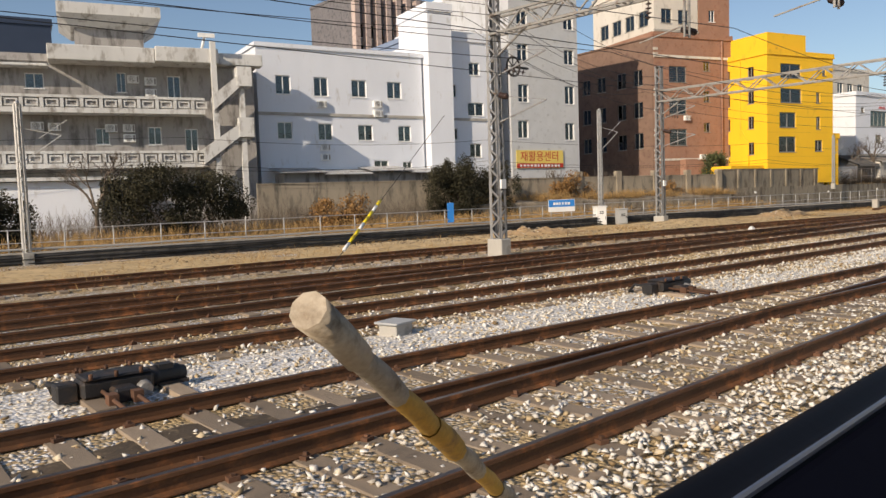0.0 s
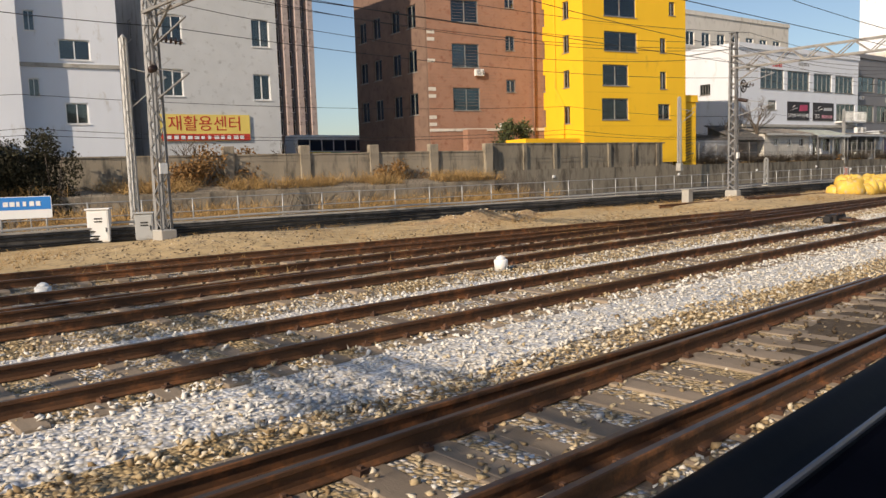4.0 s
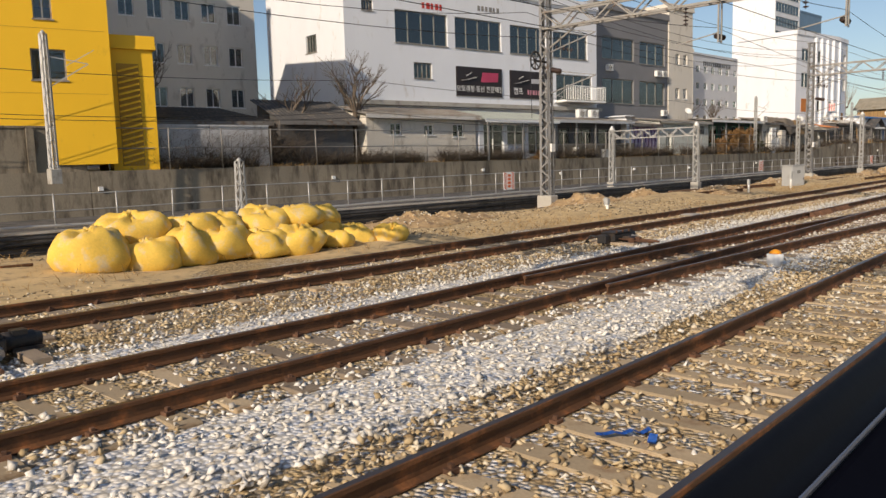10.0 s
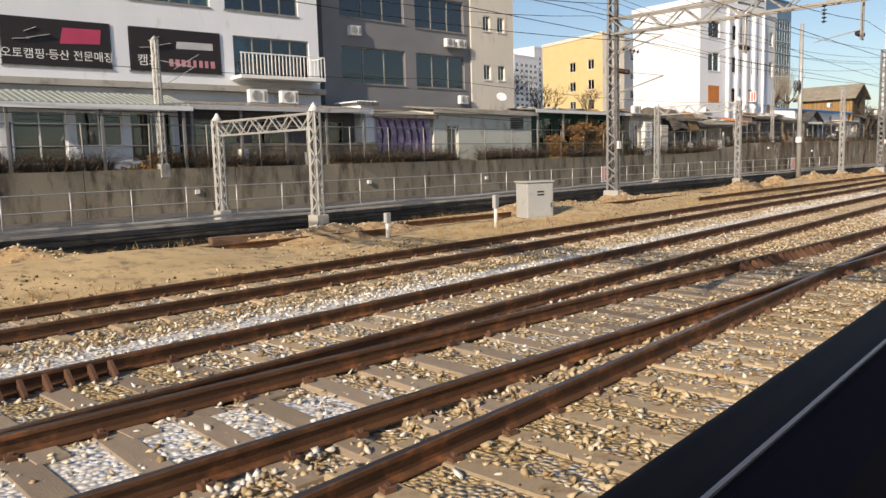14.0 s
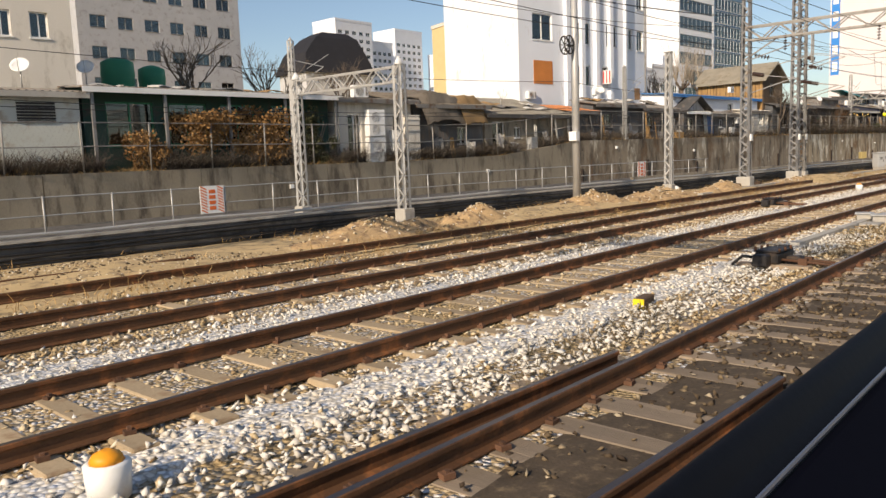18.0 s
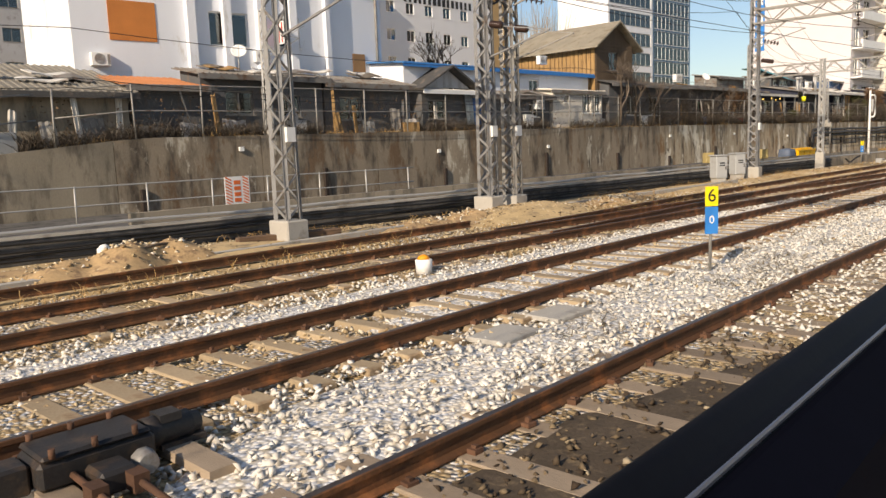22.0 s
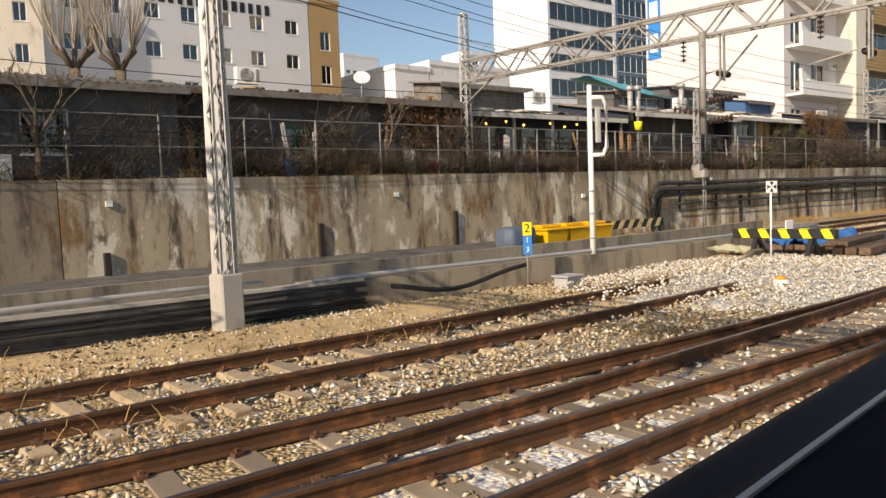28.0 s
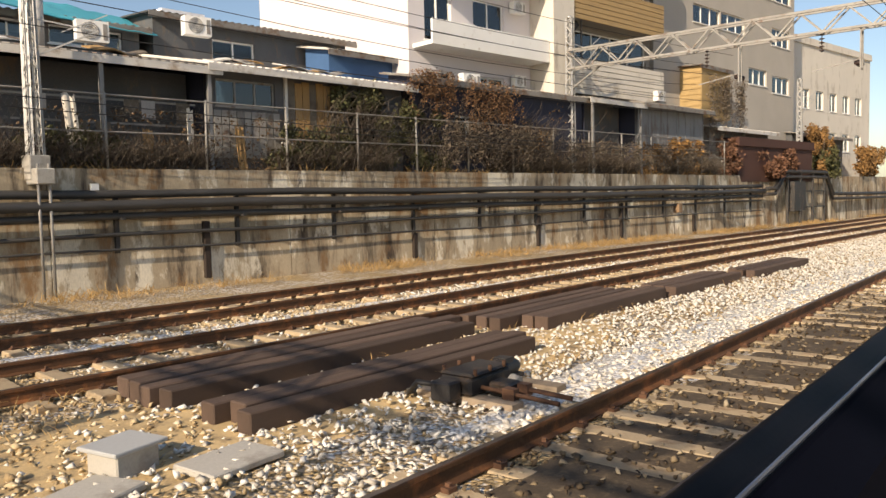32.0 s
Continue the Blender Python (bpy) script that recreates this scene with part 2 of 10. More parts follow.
SLEEPER_W = mat("timber_sleeper", (0.255, 0.20, 0.145), 0.9, 0.3, 8, 0.4, stretch=(4, 0.6, 4), island=0.25)
CONC = mat("concrete", (0.42, 0.40, 0.36), 0.9, 0.2, 5, 0.25, stain=(0.25, 0.23, 0.2), amount=0.3)
CONC_DARK = mat("concrete_dark", (0.12, 0.115, 0.11), 0.9, 0.3, 5, 0.3, stain=(0.05, 0.05, 0.05), amount=0.5)
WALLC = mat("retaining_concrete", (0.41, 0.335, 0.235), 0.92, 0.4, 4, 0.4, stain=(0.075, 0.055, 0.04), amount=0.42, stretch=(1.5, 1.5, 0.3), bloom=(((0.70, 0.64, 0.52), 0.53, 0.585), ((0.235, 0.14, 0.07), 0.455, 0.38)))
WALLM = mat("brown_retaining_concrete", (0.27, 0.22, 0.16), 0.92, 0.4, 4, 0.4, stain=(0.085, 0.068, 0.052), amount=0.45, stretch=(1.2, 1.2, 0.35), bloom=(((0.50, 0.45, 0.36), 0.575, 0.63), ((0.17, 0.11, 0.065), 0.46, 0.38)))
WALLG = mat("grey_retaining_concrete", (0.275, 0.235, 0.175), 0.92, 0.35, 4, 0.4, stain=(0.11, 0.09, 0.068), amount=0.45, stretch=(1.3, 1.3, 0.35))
WALLB = mat("boundary_concrete", (0.33, 0.28, 0.21), 0.92, 0.25, 4, 0.3, stain=(0.14, 0.125, 0.10), amount=0.45, stretch=(1.3, 1.3, 0.35))
GALV = mat("galvanised_steel", (0.46, 0.455, 0.44), 0.5, 0.15, 9, 0.1, 0.35)
GALV_MID = mat("dull_galvanised", (0.25, 0.25, 0.25), 0.55, 0.2, 9, 0.1, 0.3, stain=(0.17, 0.12, 0.08), amount=0.2)
GALV_OLD = mat("weathered_steel", (0.30, 0.29, 0.27), 0.6, 0.25, 9, 0.15, 0.3, stain=(0.16, 0.10, 0.07), amount=0.25)
BLACK = mat("black_steel", (0.035, 0.033, 0.032), 0.6, 0.4, 12, 0.3, stain=(0.10, 0.07, 0.05), amount=0.3)
CABLE = mat("black_cable", (0.02, 0.02, 0.021), 0.6, 0.3, 12, 0.1)
INSUL = mat("brown_insulator", (0.05, 0.03, 0.025), 0.3, 0.2, 10, 0.0)
SILL = mat("sill_rubber", (0.004, 0.0045, 0.007), 0.6, 0.2, 20, 0.05, spec=0.07)
LINING = mat("navy_lining", (0.0025, 0.003, 0.007), 0.85, 0.2, 20, 0.03, spec=0.03)
SILL_EDGE = mat("sill_metal", (0.12, 0.14, 0.19), 0.35, 0.1, 20, 0.02, 0.4)
PLASTER_W = mat("white_plaster", (0.75, 0.78, 0.83), 0.85, 0.07, 4, 0.08, stain=(0.52, 0.50, 0.47), amount=0.1, stretch=(1, 1, 0.4))
PLASTER_G = mat("grey_plaster", (0.50, 0.51, 0.525), 0.88, 0.12, 4, 0.12, stain=(0.27, 0.26, 0.24), amount=0.3, stretch=(1, 1, 0.4))
PLASTER_C = mat("cream_plaster", (0.65, 0.61, 0.54), 0.88, 0.1, 4, 0.1, stain=(0.4, 0.36, 0.3), amount=0.25, stretch=(1, 1, 0.4))
YELLOW = mat("yellow_paint", (0.88, 0.52, 0.025), 0.6, 0.05, 4, 0.06, stain=(0.62, 0.36, 0.03), amount=0.08, stretch=(1, 1, 0.4))
BRICK = mat("red_brick", (0.34, 0.19, 0.13), 0.9, 0.2, 6, 0.2, stain=(0.25, 0.11, 0.07), amount=0.3)
ROOF_D = mat("dark_roof", (0.075, 0.073, 0.072), 0.85, 0.35, 6, 0.4, stain=(0.18, 0.15, 0.12), amount=0.3)
ROOF_T = mat("tan_roof", (0.28, 0.25, 0.195), 0.9, 0.3, 6, 0.4, stain=(0.2, 0.16, 0.1), amount=0.3)
BLUE = mat("blue_paint", (0.05, 0.17, 0.38), 0.55, 0.15, 6, 0.05)
SIGN_BLUE = mat("sign_blue", (0.03, 0.22, 0.62), 0.45, 0.05, 6, 0.0)
BANNER_YEL = mat("banner_yellow", (0.80, 0.62, 0.16), 0.7, 0.08, 6, 0.05)
SIGN_YEL = mat("sign_yellow", (0.92, 0.74, 0.02), 0.45, 0.05, 6, 0.0)
WHITE = mat("white_paint", (0.82, 0.82, 0.80), 0.5, 0.06, 8, 0.03, stain=(0.55, 0.5, 0.45), amount=0.08)
INK = mat("black_paint", (0.02, 0.02, 0.02), 0.5, 0.1, 8, 0.0)
RED = mat("red_paint", (0.55, 0.05, 0.035), 0.5, 0.1, 8, 0.0)
GREEN = mat("green_paint", (0.03, 0.22, 0.12), 0.6, 0.15, 8, 0.05)
ORANGE = mat("orange_paint", (0.85, 0.34, 0.02), 0.5, 0.05, 8, 0.0)
SACK = mat("yellow_sack", (0.76, 0.50, 0.09), 0.8, 0.2, 10, 0.4, stain=(0.62, 0.50, 0.30), amount=0.35, fine=22)
TARP = mat("blue_tarpaulin", (0.04, 0.15, 0.42), 0.5, 0.25, 8, 0.2)
WOOD = mat("old_wood", (0.36, 0.22, 0.09), 0.85, 0.3, 8, 0.3, stretch=(3, 3, 0.4), stain=(0.17, 0.10, 0.05), amount=0.3)
BARK = mat("bark", (0.13, 0.10, 0.075), 0.95, 0.3, 10, 0.3)
TWIG = mat("bare_twigs", (0.145, 0.115, 0.09), 0.95, 0.25, 10, 0.1, island=0.3)
DRYGRASS = mat("dry_grass", (0.42, 0.27, 0.11), 0.95, 0.25, 8, 0.0, island=0.35)
EVERGREEN = mat("evergreen_leaves", (0.046, 0.042, 0.022), 0.85, 0.3, 10, 0.0, island=0.45)
LEAF = mat("green_leaves", (0.075, 0.09, 0.035), 0.8, 0.3, 10, 0.0, island=0.45)
CURTAIN = mat("pale_blind", (0.55, 0.55, 0.52), 0.9, 0.1, 8, 0.1)
ROOM = mat("room_wall", (0.10, 0.10, 0.10), 0.9, 0.1, 4, 0.0)
PANE = glass("window_glass", (0.55, 0.60, 0.60))
PANE_T = glass("teal_glass", (0.30, 0.46, 0.48), 0.3)
# ---- building helpers ----
def lerp(points, x):
    """The value at x of a line through (x, value) points."""
    return float(np.interp(x, [p[0] for p in points], [p[1] for p in points]))


def ease(points, x, reach=5.0):
    """The same line with its corners rounded."""
    return sum(lerp(points, x + reach * k) * w for k, w in ((-1, 0.14), (-0.5, 0.22), (0, 0.28), (0.5, 0.22), (1, 0.14)))


def box(bm, x0, y0, z0, x1, y1, z1, m=None, mi=0):
    vs = [bm.verts.new(v) for v in ((x0, y0, z0), (x1, y0, z0), (x1, y1, z0), (x0, y1, z0), (x0, y0, z1), (x1, y0, z1), (x1, y1, z1), (x0, y1, z1))]
    if m is not None:
        for v in vs:
            v.co = m @ v.co
    for f in ((3, 2, 1, 0), (4, 5, 6, 7), (0, 1, 5, 4), (1, 2, 6, 5), (2, 3, 7, 6), (3, 0, 4, 7)):
        bm.faces.new([vs[i] for i in f]).material_index = mi
    return vs


def bar(bm, a, b, w, d=None, mi=0):
    """A square bar from a to b."""
    a, b = Vector(a), Vector(b)
    turn = (b - a).to_track_quat("Z", "Y").to_matrix().to_4x4()
    d = d or w
    box(bm, -w / 2, -d / 2, 0, w / 2, d / 2, (b - a).length, Matrix.Translation(a) @ turn, mi)


def tube(bm, pts, r, sides=6, caps=True, mi=0):
    """A round bar along points; r is one radius or one for each point."""
    rs = r if isinstance(r, (list, tuple)) else [r] * len(pts)
    pts = [Vector(p) for p in pts]
    rings = []
    for i, p in enumerate(pts):
        t = (pts[min(i + 1, len(pts) - 1)] - pts[max(i - 1, 0)]).normalized()
        q = t.to_track_quat("Z", "Y").to_matrix()
        rings.append([bm.verts.new(p + q @ Vector((rs[i] * math.cos(a), rs[i] * math.sin(a), 0))) for a in (2 * math.pi * k / sides for k in range(sides))])
    for a, b in zip(rings, rings[1:]):
        for k in range(sides):
            f = bm.faces.new((a[k], a[(k + 1) % sides], b[(k + 1) % sides], b[k]))
            f.smooth, f.material_index = True, mi
    if caps:
        bm.faces.new(rings[0][::-1]).material_index = mi
        bm.faces.new(rings[-1]).material_index = mi


def sweep(bm, path, profile, mi=0, closed=True, cap=True):
    """A profile of (aside, up) points drawn along a path of (x, y, z), upright."""
    rings = []
    for i, p in enumerate(path):
        a, b = path[max(i - 1, 0)], path[min(i + 1, len(path) - 1)]
        t = Vector((b[0] - a[0], b[1] - a[1], 0)).normalized()
        n = Vector((-t.y, t.x, 0))
        rings.append([bm.verts.new(Vector(p) + n * s + Vector((0, 0, u))) for s, u in profile])
    k = len(profile)
    for a, b in zip(rings, rings[1:]):
        for j in range(k if closed else k - 1):
            bm.faces.new((a[j], b[j], b[(j + 1) % k], a[(j + 1) % k])).material_index = mi
    if closed and cap:
        bm.faces.new(rings[0]).material_index = mi
        bm.faces.new(rings[-1][::-1]).material_index = mi


def mesh_of(name, bm, *materials):
    me = bpy.data.meshes.new(name)
    bm.normal_update()
    bm.to_mesh(me)
    bm.free()
    for m in materials:
        me.materials.append(m)
    return me


def part(name, bm, material, parent=None, label=""):
    """One mesh object, under a thing or a part. material: one, or a list for the slots."""
    ob = new(name, mesh_of(name, bm, *(material if isinstance(material, (list, tuple)) else (material,))))
    if parent:
        ob.parent = parent
    return tagged(ob, label)


def bevelled(bm, width=0.02):
    bmesh.ops.bevel(bm, geom=bm.edges[:], offset=width, segments=1, affect="EDGES", clamp_overlap=True)
    return bm


def thing(name, at, label, category, group="", kind="", yaw=0.0):
    ob = new(name)
    ob.empty_display_size = 0.1
    ob.matrix_world = pose(*at, 0, 0, yaw)
    return tagged(ob, label, category, group, kind)


def run(x0, x1, step, *lines, z=0.0):
    """Points (x, y, z) along a plan line from x0 to x1."""
    k = max(2, int(abs(x1 - x0) / step) + 1)
    return [(x, ease(lines[0], x) + (lines[1] if len(lines) > 1 else 0), z) for x in np.linspace(x0, x1, k)]


def quick(name, verts, faces, material, label="", category="", kind="", smooth=False):
    me = bpy.data.meshes.new(name)
    me.from_pydata(verts, [], faces)
    me.materials.append(material)
    if smooth:
        me.shade_smooth()
    return tagged(new(name, me), label, category, "", kind)


# ---- plan lines: metres along, metres aside ----
TRACK_N = [(-25, 4.6), (0, 4.15), (10, 4.02), (18, 3.93), (28, 3.78), (38, 3.55), (47, 3.28), (55, 3.1), (65, 2.88), (78, 2.6), (105, 2.42), (122, 2.45), (139, 2.33), (150, 2.1), (160, 1.85), (170, 1.35), (180, 0.75)]
TRACK_B1 = [(-25, 7.6), (0, 6.3), (8, 5.85), (16, 5.1), (22, 4.75), (28, 4.3), (36, 3.85), (44, 3.4)]
TRACK_M = [(-25, 12.6), (0, 10.9), (17, 9.3), (30, 8.5), (46, 7.85), (57, 7.3), (65, 7.1), (77, 6.75), (105, 6.55), (122, 6.5), (139, 6.27), (160, 5.75), (170, 5.4), (180, 4.95), (194, 4.15), (200, 3.75), (208, 3.5), (217, 3.52), (232, 3.62), (262, 3.7)]
TRACK_B2 = [(78, 6.7), (85, 6.2), (91, 5.55), (104, 4.45), (108, 4.02), (114, 3.4), (121, 3.0), (130, 2.55)]
TRACK_F = [(-25, 15.5), (0, 13.9), (20, 13.0), (33, 12.3), (50, 11.75), (63, 11.6), (80, 11.1), (95, 10.6), (108, 10.35), (125, 10.2), (134, 9.75), (145, 9.75), (163, 9.15), (170, 8.35), (177, 7.75), (185, 6.5), (193, 5.3), (200, 4.2), (207, 3.55)]
TRACK_F2 = [(163, 9.2), (172, 9.2), (180, 9.05), (195, 8.25), (200, 7.85), (206, 7.65)]
TRACK_G = [(-25, 19.5), (0, 17.0), (20, 15.0), (47, 13.3), (62, 12.3), (74, 11.35)]
TRACK_H = [(-25, 24.0), (0, 22.0), (20, 20.3), (40, 17.2), (52, 14.8), (62, 12.6)]
TRACK_P = [(219, 13.6), (226, 13.4), (245, 12.6), (285, 10.6)]
TRACK_Q = [(217.5, 10.6), (223, 9.95), (240, 9.7), (262, 8.7), (285, 7.6)]
TROUGH = [(-30, 37), (0, 31.5), (20, 29), (44, 27), (60, 23.6), (75, 20.7), (97, 18.6), (114, 18.3), (137, 18.0), (150, 17.1), (165, 15.2), (180, 13.9), (194, 12.5), (204, 11.4), (212, 10.4), (219, 10.2)]
WALL = [(-60, 60), (0, 48), (45, 37), (64.8, 32.3), (100, 28.3), (120, 26.6), (150, 25.2), (164, 23.9), (187, 22.3), (209, 20.5), (222, 19.2), (240, 17.6), (300, 12)]
WALL_TOP = [(64, 2.05), (150, 1.95), (156, 2.05), (163, 2.75), (200, 2.9), (300, 3.0)]
OWN = [(-20, -0.7), (0, -0.39), (15, 0.0), (30, 0.24), (45, 0.31), (60, 0.26), (76, 0.02), (92, -0.21), (105, -0.11), (120, -0.04), (135, -0.15), (150, -0.43), (160, -0.55), (167, -0.51), (174, -0.37), (187, 0.05), (198, 0.39), (208, 0.65), (219, 0.86), (250, 1.3)]


# ---- ground ----
def ground():
    xs = sorted(set([-1500, -500, -150, -60] + list(np.arange(-40, 290, 2.5)) + [330, 500, 900, 2500]))
    offs = [-900, -120, -30, -6, 0, 2, 4, 6, 8, 10, 12, 14, 17, 20, 24, 28, 34, 42, 60, 120, 400, 2500]
    verts, faces = [], []
    for x in xs:
        xc = min(max(x, -30), 280)
        for y in offs:
            z = -0.06
            if -40 < x < 290 and -2 < y < 16:
                z += 0.035 * noise.noise(Vector((x * 0.35, y * 0.5, 3)))
            if y > 30:
                z = 0.3
            verts.append((x, y, z))
    k = len(offs)
    for i in range(len(xs) - 1):
        for j in range(k - 1):
            a = i * k + j
            faces.append((a, a + k, a + k + 1, a + 1))
    quick("ground", verts, faces, BALLAST, "stony railway ground of tan ballast and dry earth", "ground", "structure")


ground()


VERGE = []


def verge():
    """The sandy strip between the last track and the cable trough, humped and worn."""
    verts, faces = [], []
    xs = list(np.arange(-25, 216, 0.7))
    rows = 9
    for x in xs:
        far = ease(TROUGH, x) - 0.02
        near = min(far - 1.2, max(ease(TRACK_F if x < 170 else TRACK_F2, min(x, 205)) + 1.35, 0))
        if x < 60:
            near = max(near, ease(TRACK_H, x) + 1.6) if x < 52 else max(near, far - 9)
        near = min(near, far - 0.5)
        for j in range(rows):
            u = j / (rows - 1)
            y = near + (far - near) * u
            h = 0.13 * noise.noise(Vector((x * 0.22, y * 0.3, 0))) + 0.05 * noise.noise(Vector((x * 1.1, y * 1.1, 5)))
            hump = max(0, noise.noise(Vector((x * 0.13, 7.7, 1)))) * 0.55 * math.sin(math.pi * min(1, u * 1.02)) ** 2
            verts.append((x, y, -0.09 + (0.10 + h + hump) * math.sin(math.pi * min(1, u * 0.75 + 0.05))))
    VERGE.append(np.array(verts).reshape(len(xs), rows, 3))
    for i in range(len(xs) - 1):
        for j in range(rows - 1):
            a = i * rows + j
            faces.append((a, a + rows, a + rows + 1, a + 1))
    quick("sandy_verge", verts, faces, SAND, "strip of tan sand and dead grass beside the cable trough", "ground", "structure", True)


verge()


# ---- tracks ----
HEAD = [(-0.065, 0.0), (-0.065, 0.012), (-0.012, 0.03), (-0.012, 0.115), (-0.034, 0.128), (-0.034, 0.158), (-0.026, 0.165), (0.026, 0.165), (0.034, 0.158), (0.034, 0.128), (0.012, 0.115), (0.012, 0.03), (0.065, 0.012), (0.065, 0.0)]


def rail_bm(path):
    bm = bmesh.new()
    sweep(bm, path, HEAD)
    for f in bm.faces:
        if f.normal.z > 0.9 or sum(v.co.z for v in f.verts) / len(f.verts) - path[0][2] > 0.1645:
            f.material_index = 1
    return bm


def sleeper_mesh(kind):
    bm = bmesh.new()
    if kind == "concrete":
        vs = box(bm, -0.13, -1.2, -0.16, 0.13, 1.2, 0.012)
        for v in vs[4:]:
            v.co.x *= 0.86
    else:
        box(bm, -0.125, -1.25, -0.14, 0.125, 1.25, 0.01)
    bevelled(bm, 0.012)
    return mesh_of("sleeper", bm, SLEEPER_C if kind == "concrete" else SLEEPER_W)


SLEEPERS = {k: sleeper_mesh(k) for k in ("concrete", "timber")}


def track(name, line, x0, x1, label, kind="concrete", timber=(), pitch=0.62, skip=0.0, sink=0.0, seed=1):
    rnd = random.Random(seed)
    top = thing(name, (0, 0, 0), label, "railway track", "tracks", "structure")
    for s in (-1, 1):
        part("rail", rail_bm(run(x0, x1, 2.0, line, s * 0.7525, z=sink)), (RAIL, RAIL_TOP), top)
    fast = bmesh.new()
    n = 0
    x = x0 + 0.3
    while x < x1 - 0.2:
        y = ease(line, x)
        slope = math.atan2(ease(line, x + 0.5) - ease(line, x - 0.5), 1.0)
        if rnd.random() >= skip:
            wood = any(a <= x <= b for a, b in timber) or kind == "timber"
            ob = new("sleeper", SLEEPERS["timber" if wood else "concrete"])
            ob.parent = top
            ob.matrix_world = Matrix.Translation((x + rnd.uniform(-0.03, 0.03), y + rnd.uniform(-0.03, 0.03), sink - 0.008 + rnd.uniform(-0.012, 0.006))) @ Matrix.Rotation(slope + rnd.uniform(-0.02, 0.02), 4, "Z")
            for s in (-1, 1):
                for q in (-1, 1):
                    yy = y + s * 0.7525 + q * 0.105
                    m = Matrix.Translation((x, yy, sink + 0.03)) @ Matrix.Rotation(slope + rnd.uniform(-0.3, 0.3), 4, "Z")
                    box(fast, -0.045, -0.04, -0.03, 0.045, 0.035, rnd.uniform(0, 0.012), m)
                    box(fast, -0.016, -0.02, 0.0, 0.016, 0.02, 0.022 + rnd.uniform(0, 0.015), m)
        n += 1
        x += pitch * rnd.uniform(0.96, 1.04)
    tagged(part("rail_fastenings", fast, RUST, top, "rusty rail clips"), kind="stuff")
    return top


track("track_near", TRACK_N, -12, 182, "nearest rusty railway track on timber and concrete sleepers", timber=((-20, 60), (118, 146), (150, 182)), seed=2)
track("turnout_near", TRACK_B1, -12, 43, "rusty turnout track joining the nearest track", "timber", seed=3)
track("track_middle", TRACK_M, -14, 172, "rusty middle railway track on concrete sleepers", timber=((-20, 62), (74, 100)), seed=4)
track("track_middle_end", TRACK_M, 172.05, 262, "rusty middle railway track running on under the bridge of pipes", timber=((188, 215),), seed=14)
track("turnout_middle", TRACK_B2, 80, 129, "rusty turnout track between the middle and the nearest track", "timber", seed=5)
track("track_far", TRACK_F, -15, 206, "far rusty railway track half sunk in ballast", skip=0.15, timber=((160, 210), (-20, 75)), pitch=0.72, seed=6)
track("siding", TRACK_F2, 164, 205.5, "siding track that ends buried in a ballast heap", seed=7)
track("track_outer", TRACK_G, -15, 73, "outer rusty track joining the far track", "timber", pitch=0.75, seed=8)
track("track_outermost", TRACK_H, -15, 60, "outermost rusty track joining the outer track", "timber", pitch=0.75, seed=9)
track("track_by_wall", TRACK_P, 219, 280, "railway track beside the retaining wall", seed=10)
track("track_beside_stack", TRACK_Q, 218, 280, "railway track beside the stacked rails", seed=11)


# ---- ballast stones ----
def bed(label, line, lo, hi, x0, x1, z=-0.022, material=None, name="white_ballast_bed"):
    """A strip of pale stone beside a track, with a wandering edge."""
    verts, faces = [], []
    xs = np.arange(x0, x1, 0.5)
    for i, x in enumerate(xs):
        y = ease(line, x)
        taper = min(1.0, (x - x0) / 3.0 + 0.02, (x1 - x) / 3.0)
        centre, half = y + (lo + hi) / 2, taper * (hi - lo) / 2
        a = centre - half + 0.16 * noise.noise(Vector((x * 0.9, lo, 0))) + 0.1 * noise.noise(Vector((x * 3.1, lo, 4)))
        b = centre + half + 0.16 * noise.noise(Vector((x * 0.9, hi, 2))) + 0.1 * noise.noise(Vector((x * 3.1, hi, 6)))
        verts += [(x, a, -0.09), (x, a * 0.75 + b * 0.25, z), (x, a * 0.25 + b * 0.75, z), (x, b, -0.09)]
        if i:
            k = 4 * i
            faces += [(k - 4 + j, k + j, k + 1 + j, k - 3 + j) for j in range(3)]
    quick(name, verts, faces, material or WHITE_BED, label, "ballast", "structure", True)


bed("tan stone bed filling the nearest track", TRACK_N, -1.9, 1.75, -10, 182, -0.016, BALLAST, "tan_ballast_bed")
bed("tan stone bed filling the middle track", TRACK_M, -1.7, 1.6, -10, 120, -0.012, BALLAST, "tan_ballast_bed")
bed("tan stone bed filling the far track", TRACK_F, -1.7, 1.7, -10, 200, -0.018, BALLAST, "tan_ballast_bed")
bed("tan stone bed filling the near turnout", TRACK_B1, -1.5, 1.5, -10, 40, -0.02, BALLAST, "tan_ballast_bed")
bed("pale stone bed filling the middle turnout", TRACK_B2, -1.5, 1.5, 82, 101, -0.019)
bed("tan stone bed past the middle turnout", TRACK_B2, -1.5, 1.5, 101, 126, -0.019, BALLAST, "tan_ballast_bed")
bed("tan stone bed filling the end of the middle track", TRACK_M, -1.8, 1.35, 190, 262, -0.016, BALLAST, "tan_ballast_bed")
for x0, x1, line in ((37, 56, TRACK_N), (121, 143, TRACK_N), (147, 158, TRACK_N), (205, 236, TRACK_M), (0.5, 5.5, TRACK_B1)):
    bed("oil-blackened ballast between the rails", line, -1.35, 0.95, x0, x1, -0.004, OILY, "oily_ballast_bed")
bed("pale stone bed between the near and middle tracks", TRACK_M, -2.65, -0.85, 20, 88)
bed("pale stone bed past the turnout", TRACK_M, -1.9, -0.85, 120, 141)
bed("narrow pale stone bed beyond the cable duct", TRACK_M, -1.3, -0.85, 138, 152)
